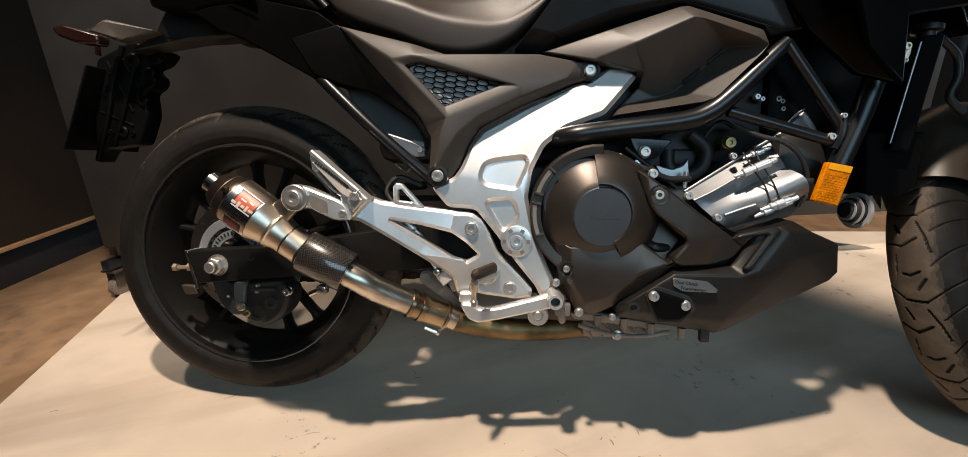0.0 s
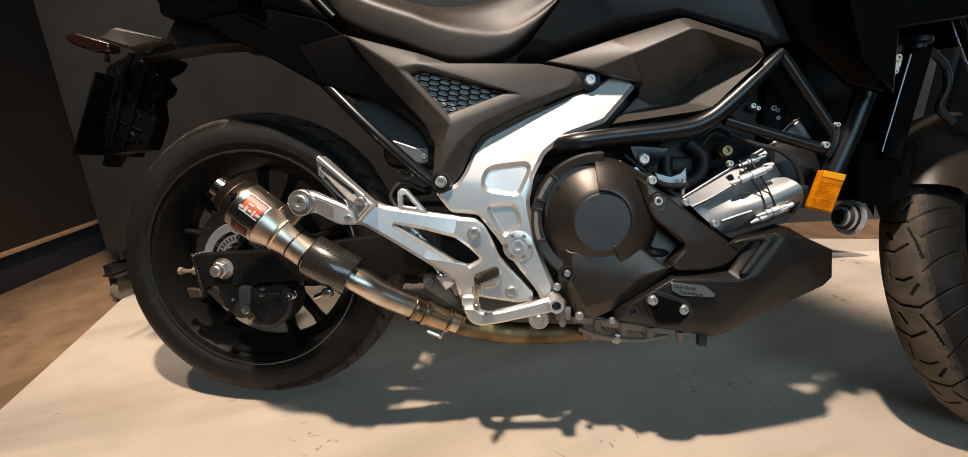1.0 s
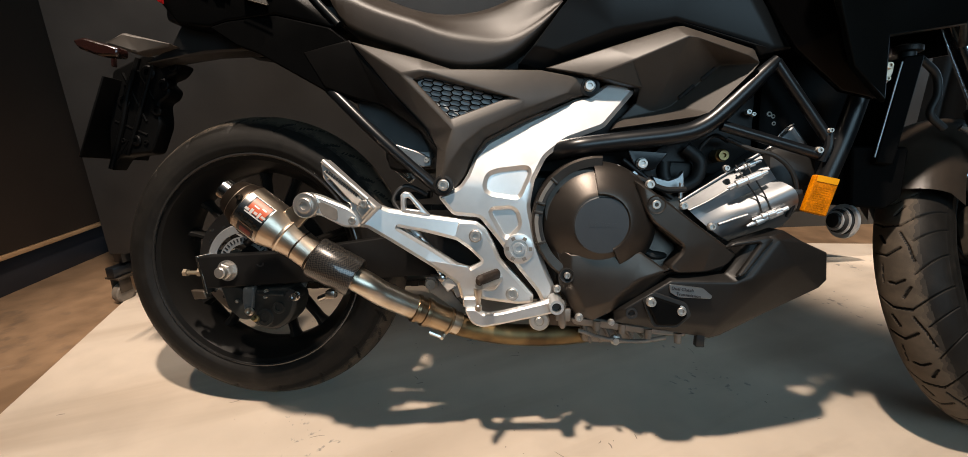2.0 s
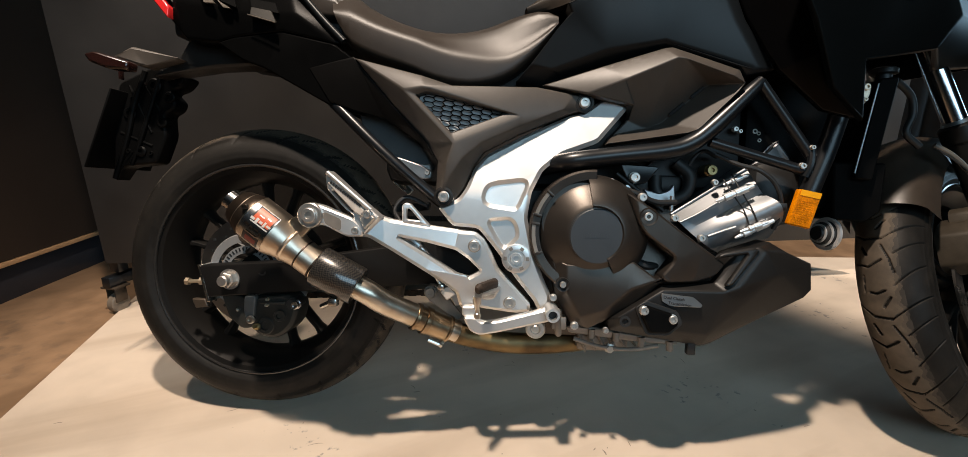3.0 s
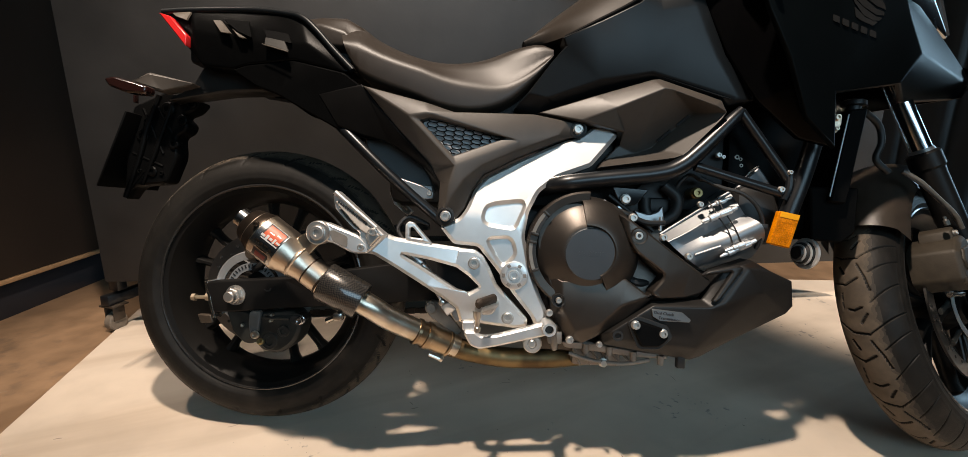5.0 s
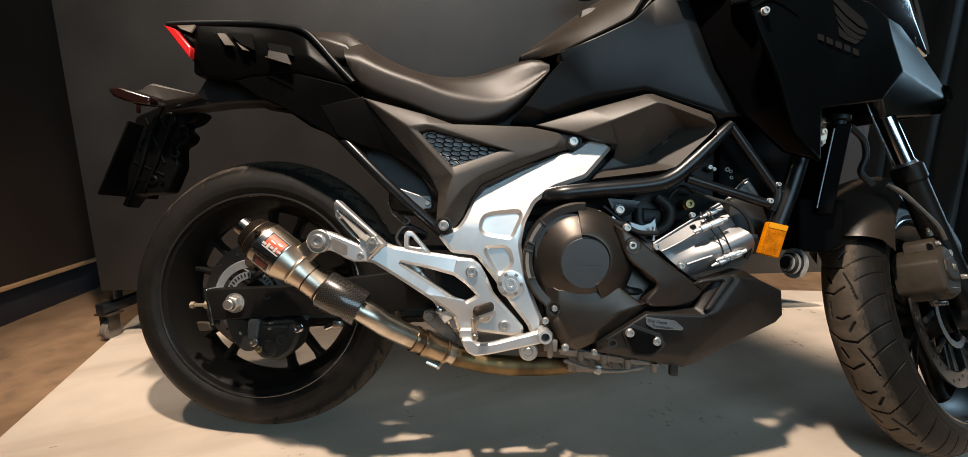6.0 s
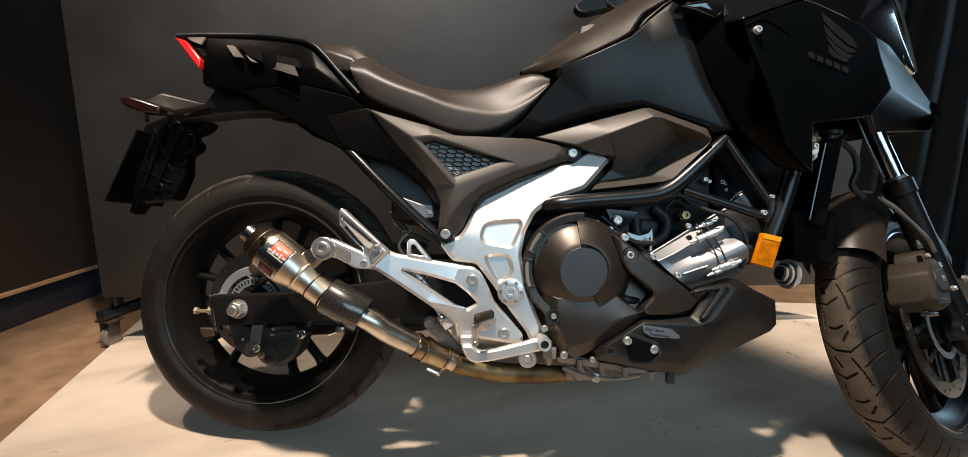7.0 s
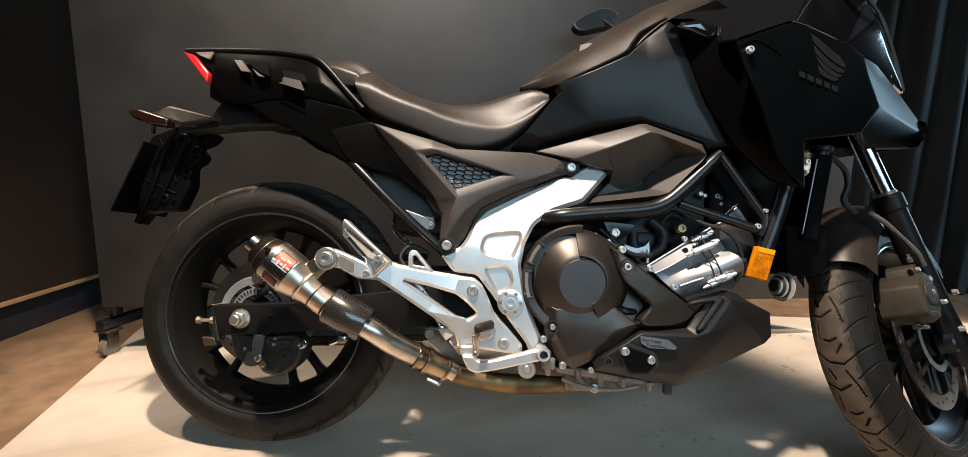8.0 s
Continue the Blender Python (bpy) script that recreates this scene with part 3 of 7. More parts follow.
DOWN_TUBE = [(1.004, 0.165, 0.698), (1.103, 0.165, 0.565)]
CROSS_TUBE = [(0.922, 0.165, 0.590), (1.106, 0.165, 0.537)]
FRONT_TUBE = [(1.147, 0.165, 0.652), (1.126, 0.165, 0.573), (1.099, 0.165, 0.492)]
CASE_LEFT = [(0.619, 0.195, 0.490), (0.642, 0.195, 0.510), (0.689, 0.195, 0.521), (0.726, 0.195, 0.517), (0.769, 0.195, 0.495), (0.804, 0.195, 0.443), (0.809, 0.195, 0.405), (0.792, 0.195, 0.361), (0.744, 0.195, 0.291), (0.709, 0.195, 0.243), (0.678, 0.195, 0.251), (0.651, 0.195, 0.293), (0.643, 0.195, 0.336), (0.626, 0.195, 0.384), (0.609, 0.195, 0.433)]
CASE_ARM = [(0.767, 0.205, 0.495), (0.788, 0.213, 0.483), (0.820, 0.213, 0.461), (0.861, 0.213, 0.430), (0.907, 0.208, 0.398), (0.947, 0.200, 0.371), (0.930, 0.200, 0.349), (0.895, 0.205, 0.338), (0.843, 0.213, 0.337), (0.829, 0.213, 0.347), (0.852, 0.213, 0.375), (0.852, 0.213, 0.385), (0.801, 0.213, 0.422), (0.787, 0.213, 0.442)]
CASE_POCKET = [(0.802, 0.172, 0.426), (0.868, 0.172, 0.389), (0.873, 0.176, 0.369), (0.840, 0.182, 0.333), (0.782, 0.176, 0.357)]
COVER_TRI = [(0.792, 0.220, 0.289), (0.802, 0.220, 0.299), (0.854, 0.220, 0.283), (0.863, 0.220, 0.266), (0.846, 0.220, 0.249), (0.813, 0.220, 0.248)]
BADGE = [(0.831, 0.220, 0.319), (0.887, 0.220, 0.314), (0.903, 0.220, 0.301), (0.901, 0.220, 0.296), (0.847, 0.220, 0.297), (0.833, 0.220, 0.305)]
REFLECTOR = [(1.076, 0.180, 0.508), (1.117, 0.180, 0.500), (1.099, 0.180, 0.436), (1.059, 0.180, 0.445)]
SCREEN = [(1.395, 0.050, 1.112), (1.424, 0.050, 1.053), (1.449, 0.050, 0.979), (1.464, 0.050, 0.905), (1.439, 0.050, 0.934)]
MIRROR = [(0.764, -0.360, 1.226), (0.799, -0.360, 1.254), (0.861, -0.360, 1.286), (0.891, -0.360, 1.283), (0.918, -0.360, 1.268), (0.893, -0.360, 1.225), (0.803, -0.360, 1.201), (0.777, -0.360, 1.206)]
HANGER = [(0.225, 0.239, 0.455), (0.293, 0.221, 0.438), (0.322, 0.213, 0.445), (0.346, 0.207, 0.436), (0.401, 0.192, 0.427), (0.470, 0.176, 0.418), (0.499, 0.176, 0.415), (0.515, 0.176, 0.403), (0.529, 0.176, 0.378), (0.543, 0.176, 0.347), (0.583, 0.176, 0.305), (0.605, 0.176, 0.281), (0.604, 0.176, 0.268), (0.579, 0.176, 0.264), (0.521, 0.176, 0.270), (0.498, 0.176, 0.275), (0.473, 0.176, 0.270), (0.464, 0.176, 0.299), (0.446, 0.180, 0.313), (0.405, 0.191, 0.341), (0.349, 0.206, 0.378), (0.309, 0.217, 0.403), (0.272, 0.227, 0.406), (0.231, 0.238, 0.435)]
HANGER_HOLE1 = [(0.359, 0.203, 0.404), (0.410, 0.190, 0.394), (0.463, 0.180, 0.380), (0.487, 0.176, 0.363), (0.509, 0.176, 0.342), (0.487, 0.176, 0.329), (0.464, 0.176, 0.335), (0.418, 0.187, 0.366), (0.383, 0.197, 0.389)]
HEEL_GUARD = [(0.366, 0.201, 0.428), (0.365, 0.201, 0.461), (0.371, 0.200, 0.467), (0.381, 0.199, 0.465), (0.417, 0.190, 0.424)]
HEEL_OPENING = [(0.374, 0.200, 0.437), (0.374, 0.200, 0.455), (0.379, 0.199, 0.456), (0.398, 0.195, 0.434)]
PEG_PAD = [(0.244, 0.246, 0.499), (0.251, 0.246, 0.502), (0.311, 0.246, 0.453), (0.304, 0.246, 0.442), (0.292, 0.246, 0.449)]
PEG_SLOT = [(0.252, 0.248, 0.4985), (0.302, 0.248, 0.4605)]
PEG_FRAME = [(0.238, 0.238, 0.511), (0.242, 0.238, 0.521), (0.252, 0.238, 0.513), (0.283, 0.238, 0.486), (0.314, 0.238, 0.459), (0.336, 0.238, 0.441), (0.307, 0.238, 0.409), (0.287, 0.238, 0.427), (0.288, 0.238, 0.443), (0.265, 0.238, 0.463), (0.241, 0.238, 0.488)]
PEG_OPENING = [(0.249, 0.238, 0.485), (0.257, 0.238, 0.487), (0.285, 0.238, 0.460), (0.288, 0.238, 0.450), (0.279, 0.238, 0.454)]
PEG_RIM = [(0.244, 0.246, 0.517), (0.286, 0.247, 0.4825), (0.321, 0.247, 0.454)]
FAR_PEG = [(0.245, -0.200, 0.539), (0.257, -0.200, 0.539), (0.308, -0.200, 0.489), (0.296, -0.200, 0.476), (0.257, -0.200, 0.507)]
FAR_PEG_OPENING = [(0.253, -0.200, 0.526), (0.262, -0.200, 0.524), (0.293, -0.200, 0.492), (0.285, -0.200, 0.491)]
STAY_PLATE = [(0.340, 0.140, 0.554), (0.385, 0.140, 0.540), (0.410, 0.140, 0.527), (0.409, 0.140, 0.513), (0.392, 0.140, 0.511), (0.348, 0.140, 0.531)]
PEDAL = [(0.481, 0.212, 0.263), (0.495, 0.212, 0.236), (0.512, 0.212, 0.229), (0.548, 0.212, 0.236), (0.638, 0.212, 0.259), (0.656, 0.212, 0.266), (0.659, 0.212, 0.281), (0.643, 0.212, 0.286), (0.619, 0.212, 0.279), (0.547, 0.212, 0.258), (0.516, 0.212, 0.254), (0.504, 0.212, 0.264)]
PEDAL_ARM = [(0.479, 0.200, 0.261), (0.478, 0.200, 0.279), (0.503, 0.200, 0.280), (0.507, 0.200, 0.258)]
SIDE_COVER_V = [(0.268, 0.174, 0.731), (0.398, 0.187, 0.697), (0.451, 0.189, 0.680), (0.508, 0.178, 0.682), (0.607, 0.160, 0.685), (0.675, 0.147, 0.675), (0.709, 0.141, 0.668), (0.697, 0.142, 0.648), (0.668, 0.143, 0.639), (0.655, 0.158, 0.645), (0.576, 0.175, 0.611), (0.507, 0.190, 0.578), (0.473, 0.197, 0.550), (0.453, 0.198, 0.520), (0.571, 0.158, 0.596), (0.510, 0.165, 0.563), (0.491, 0.170, 0.535)]
SIDE_COVER_V += [(0.476, 0.172, 0.497), (0.457, 0.178, 0.471), (0.438, 0.185, 0.464), (0.424, 0.185, 0.477), (0.425, 0.170, 0.546), (0.402, 0.168, 0.581), (0.340, 0.170, 0.647), (0.366, 0.203, 0.669), (0.402, 0.205, 0.675), (0.579, 0.178, 0.629), (0.459, 0.199, 0.577), (0.388, 0.198, 0.660), (0.408, 0.200, 0.666), (0.553, 0.175, 0.635), (0.452, 0.194, 0.595), (0.444, 0.200, 0.538), (0.438, 0.195, 0.494)]
REAR_COVER = [(0.174, 0.156, 0.716), (0.220, 0.160, 0.727), (0.267, 0.170, 0.732), (0.341, 0.173, 0.645), (0.406, 0.172, 0.577), (0.423, 0.172, 0.545), (0.388, 0.162, 0.578), (0.319, 0.159, 0.623), (0.265, 0.158, 0.636), (0.213, 0.156, 0.654)]
LOWER_PANEL_V = [(0.616, 0.142, 0.692), (0.726, 0.150, 0.726), (0.835, 0.162, 0.757), (0.848, 0.163, 0.758), (0.962, 0.178, 0.716), (0.699, 0.163, 0.674), (0.766, 0.178, 0.698), (0.848, 0.196, 0.732), (0.863, 0.197, 0.729), (0.944, 0.196, 0.701), (0.784, 0.150, 0.656), (0.783, 0.120, 0.634), (0.739, 0.158, 0.584), (0.751, 0.125, 0.601), (0.819, 0.112, 0.619), (0.848, 0.108, 0.629), (0.926, 0.135, 0.699), (0.970, 0.185, 0.691), (0.960, 0.184, 0.677), (0.900, 0.172, 0.612), (0.881, 0.170, 0.605), (0.794, 0.160, 0.592)]
BELLY_V = [(0.744, 0.190, 0.263), (0.836, 0.200, 0.330), (0.929, 0.200, 0.337), (0.958, 0.195, 0.388), (1.027, 0.190, 0.412), (1.063, 0.185, 0.393), (1.117, 0.165, 0.372), (1.121, 0.165, 0.323), (1.108, 0.165, 0.308), (1.006, 0.180, 0.260), (0.936, 0.185, 0.222), (0.916, 0.187, 0.216), (0.750, 0.190, 0.241), (0.759, 0.216, 0.272), (0.835, 0.218, 0.324), (0.941, 0.220, 0.325), (0.967, 0.220, 0.333), (1.011, 0.212, 0.399), (0.997, 0.205, 0.405), (0.967, 0.205, 0.389), (1.039, 0.208, 0.356), (0.921, 0.205, 0.243), (0.766, 0.212, 0.257)]
TANK_V = [(0.656, 0.178, 0.830), (0.730, 0.184, 0.862), (0.800, 0.184, 0.897), (0.839, 0.170, 0.939), (0.886, 0.170, 0.979), (0.899, 0.170, 0.972), (0.925, 0.176, 0.906), (0.969, 0.172, 0.804), (1.027, 0.166, 0.719), (0.977, 0.166, 0.707), (0.957, 0.180, 0.720), (0.862, 0.146, 0.749), (0.830, 0.140, 0.755), (0.735, 0.130, 0.735), (0.659, 0.122, 0.710), (0.610, 0.120, 0.693), (0.567, 0.122, 0.704), (0.593, 0.147, 0.730), (0.640, 0.152, 0.792), (0.663, 0.172, 0.816), (0.880, 0.174, 0.956), (0.906, 0.181, 0.894), (0.949, 0.178, 0.797), (0.996, 0.172, 0.721), (0.834, 0.168, 0.769), (0.733, 0.160, 0.754), (0.632, 0.150, 0.719), (0.845, 0.180, 0.887)]
COWL_V = [(0.972, 0.287, 0.887), (1.038, 0.267, 0.918), (1.103, 0.248, 0.948), (1.156, 0.232, 0.946), (1.243, 0.206, 0.928), (1.284, 0.194, 0.909), (1.298, 0.189, 0.871), (1.327, 0.181, 0.811), (1.277, 0.196, 0.749), (1.138, 0.234, 0.72), (1.138, 0.237, 0.621), (1.074, 0.257, 0.670), (1.034, 0.269, 0.773), (0.991, 0.282, 0.844), (1.377, 0.110, 0.931), (1.486, 0.045, 0.886), (1.574, 0.000, 0.835), (1.582, 0.000, 0.808), (1.556, 0.000, 0.774), (1.389, 0.060, 0.749)]
TAIL_V = [(-0.166, 0.135, 0.883), (-0.095, 0.140, 0.884), (0.015, 0.140, 0.884), (0.097, 0.140, 0.879), (0.133, 0.142, 0.869), (0.178, 0.146, 0.828), (0.243, 0.150, 0.764), (0.225, 0.156, 0.761), (0.124, 0.158, 0.783), (0.030, 0.155, 0.773), (-0.006, 0.150, 0.764), (-0.072, 0.145, 0.772), (-0.105, 0.140, 0.808), (-0.093, 0.150, 0.842), (0.042, 0.160, 0.817), (0.150, 0.162, 0.814)]
TAIL_LOW = [(0.027, 0.150, 0.773), (0.122, 0.153, 0.783), (0.224, 0.152, 0.761), (0.258, 0.150, 0.736), (0.332, 0.150, 0.655), (0.352, 0.150, 0.614), (0.315, 0.150, 0.630), (0.269, 0.150, 0.633), (0.238, 0.150, 0.637), (0.210, 0.150, 0.649), (0.085, 0.150, 0.716), (0.044, 0.150, 0.730), (-0.007, 0.148, 0.763)]
GRAB_EDGE = [(-0.163, 0.134, 0.883), (-0.097, 0.137, 0.886), (0.028, 0.139, 0.888), (0.097, 0.140, 0.882), (0.134, 0.146, 0.871), (0.164, 0.150, 0.846), (0.201, 0.153, 0.806), (0.242, 0.156, 0.765)]
UPPER_V = [(0.896, 0.165, 0.988), (0.988, 0.140, 1.043), (1.060, 0.130, 1.080), (1.243, 0.100, 1.144), (1.410, 0.040, 1.118), (1.480, 0.015, 1.041), (1.525, 0.008, 0.907), (1.334, 0.130, 0.940), (1.266, 0.170, 0.947), (1.168, 0.215, 0.958), (1.112, 0.230, 0.961), (0.986, 0.262, 0.903), (0.974, 0.225, 0.915), (0.979, 0.205, 0.952), (0.935, 0.172, 0.986), (1.396, 0.085, 1.049), (1.446, 0.060, 0.972)]
INNER_V = [(0.898, 0.165, 0.977), (0.983, 0.200, 0.932), (1.007, 0.220, 0.916), (1.032, 0.228, 0.836), (1.070, 0.228, 0.731), (1.153, 0.215, 0.625), (1.094, 0.200, 0.644), (1.023, 0.190, 0.713), (0.970, 0.176, 0.806), (0.925, 0.168, 0.909)]
CASE_V = [(0.770, 0.190, 0.496), (0.813, 0.195, 0.466), (0.867, 0.195, 0.413), (0.922, 0.195, 0.380), (0.951, 0.190, 0.368), (0.926, 0.190, 0.337), (0.867, 0.195, 0.332), (0.833, 0.200, 0.331), (0.798, 0.195, 0.294), (0.744, 0.190, 0.259), (0.711, 0.185, 0.240), (0.679, 0.185, 0.251), (0.654, 0.185, 0.290), (0.645, 0.185, 0.332), (0.628, 0.180, 0.383), (0.640, 0.190, 0.422), (0.799, 0.205, 0.424), (0.857, 0.207, 0.377), (0.828, 0.207, 0.341), (0.786, 0.205, 0.371), (0.785, 0.207, 0.467), (0.835, 0.210, 0.418), (0.908, 0.208, 0.371), (0.898, 0.210, 0.352), (0.843, 0.212, 0.348), (0.776, 0.212, 0.320), (0.736, 0.208, 0.281), (0.694, 0.205, 0.266), (0.668, 0.205, 0.314), (0.666, 0.205, 0.363)]
REAR_ARM = [(0.198, 0.243, 0.458), (0.219, 0.243, 0.463), (0.233, 0.243, 0.460), (0.287, 0.240, 0.439), (0.307, 0.236, 0.421), (0.305, 0.236, 0.405), (0.277, 0.240, 0.405), (0.237, 0.243, 0.425), (0.219, 0.243, 0.424), (0.203, 0.243, 0.428)]
ARM_RECESS = [(0.234, 0.247, 0.445), (0.241, 0.247, 0.448), (0.268, 0.246, 0.436), (0.268, 0.246, 0.417), (0.259, 0.246, 0.418), (0.241, 0.247, 0.427)]
WING_A = [(1.146, 0.235, 0.934), (1.181, 0.225, 0.917), (1.222, 0.212, 0.897), (1.233, 0.209, 0.884), (1.234, 0.209, 0.877), (1.213, 0.215, 0.881), (1.181, 0.225, 0.896), (1.152, 0.233, 0.917)]
WING_B = [(1.153, 0.233, 0.911), (1.182, 0.224, 0.892), (1.213, 0.215, 0.876), (1.231, 0.210, 0.873), (1.230, 0.210, 0.866), (1.213, 0.215, 0.865), (1.182, 0.224, 0.877), (1.157, 0.232, 0.895)]
WING_C = [(1.158, 0.231, 0.891), (1.185, 0.223, 0.874), (1.213, 0.215, 0.862), (1.227, 0.211, 0.862), (1.222, 0.212, 0.856), (1.207, 0.217, 0.854), (1.185, 0.223, 0.861), (1.164, 0.230, 0.879)]
WING_D = [(1.164, 0.230, 0.873), (1.188, 0.222, 0.858), (1.218, 0.213, 0.853), (1.207, 0.217, 0.845), (1.182, 0.224, 0.850), (1.168, 0.228, 0.856)]

# ---- the motorcycle ----
bike = thing("motorcycle", "black and silver adventure motorcycle leaning on its stand, front wheel turned", "motorcycle", pose(-0.545, 0.995, 0, -10.5, 0, -3.0))
RAKE = radians(27)
AXIS = Vector((-math.sin(RAKE), 0, math.cos(RAKE)))
STEER = Matrix.Translation((1.645, 0, 0)) @ Matrix.Rotation(radians(35), 4, AXIS) @ Matrix.Translation((-1.645, 0, 0))


def tyre_mesh(cx, cz, R, W, H, lines, pitch, depth, nu, nv, edge=48, cut=0.0016, spread=115, mirrored=True, dusty=(-50, 50)):
    """A tyre with grooves cut along lines of ((u, v), (u, v), width) within one pitch; v is the way from the crown to the shoulder, 0 to 1."""
    r0 = R - H
    count = round(2 * math.pi * R / pitch)
    verts, faces = [], []
    av = np.radians(np.linspace(-spread, spread, nv))
    au = np.linspace(0, 2 * np.pi, nu, endpoint=False)
    U, A = np.meshgrid(au, av, indexing="ij")
    drop = np.zeros_like(U)
    s = np.sin(A) * np.where(np.abs(A) < np.pi / 2, 1, 9)
    phase = U / (2 * np.pi) * count % 1.0
    if mirrored:
        s = np.abs(s)
        phase = (phase + np.where(A > 0, 0.5, 0.0)) % 1.0
    for (u0, v0), (u1, v1), wide in lines:
        for k in (-1, 0, 1):
            px, py = (phase + k) * pitch, s * W
            ax_, ay, bx, by = u0 * pitch, v0 * W, u1 * pitch, v1 * W
            L = (bx - ax_) ** 2 + (by - ay) ** 2
            t = np.clip(((px - ax_) * (bx - ax_) + (py - ay) * (by - ay)) / L, 0, 1)
            d = np.hypot(px - ax_ - t * (bx - ax_), py - ay - t * (by - ay))
            drop = np.maximum(drop, np.clip((cut * wide + 0.0005 - d) / 0.0008, 0, 1))
    low = np.where(np.abs(A) > np.pi / 2, 0.042, H)
    deg = np.degrees(np.abs(A))
    lip = np.exp(-((deg - edge) / 1.6) ** 2) * 0.0012 - np.exp(-((deg - edge - 5) / 2.2) ** 2) * 0.0014
    bead = np.exp(-((deg - 98) / 2.2) ** 2) * 0.0013 + np.exp(-((deg - 84) / 1.5) ** 2) * 0.0006
    rr = r0 + low * np.cos(A) - drop * depth + lip
    ww = W * np.sin(A) * (1 - 0.02 * drop) + np.sign(A) * bead
    X, Y, Z = cx + rr * np.cos(U), ww, cz + rr * np.sin(U)
    idx = np.arange(nu * nv).reshape(nu, nv)
    a, b = idx[:, :-1], idx[:, 1:]
    c, d = np.roll(idx, -1, 0)[:, 1:], np.roll(idx, -1, 0)[:, :-1]
    me = bpy.data.meshes.new("tyre")
    me.from_pydata(np.stack([X.ravel(), Y.ravel(), Z.ravel()], -1).tolist(), [], np.stack([a.ravel(), b.ravel(), c.ravel(), d.ravel()], -1).tolist())
    me.polygons.foreach_set("use_smooth", [True] * len(me.polygons))
    me.materials.append(rubber)
    for m in (tread_rubber, half_lit_tread, faint_lit_tread):
        me.materials.append(m)
    # Tan fades to dark across the band; on the front this paints light.
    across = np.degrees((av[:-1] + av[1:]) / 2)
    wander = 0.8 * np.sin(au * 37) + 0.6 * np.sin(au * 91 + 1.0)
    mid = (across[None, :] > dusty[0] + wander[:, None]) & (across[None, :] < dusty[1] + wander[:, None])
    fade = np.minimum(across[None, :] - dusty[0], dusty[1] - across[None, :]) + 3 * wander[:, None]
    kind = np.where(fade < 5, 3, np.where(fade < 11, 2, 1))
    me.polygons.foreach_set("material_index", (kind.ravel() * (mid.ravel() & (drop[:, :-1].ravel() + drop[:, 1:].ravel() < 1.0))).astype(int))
    me.update()
    return me


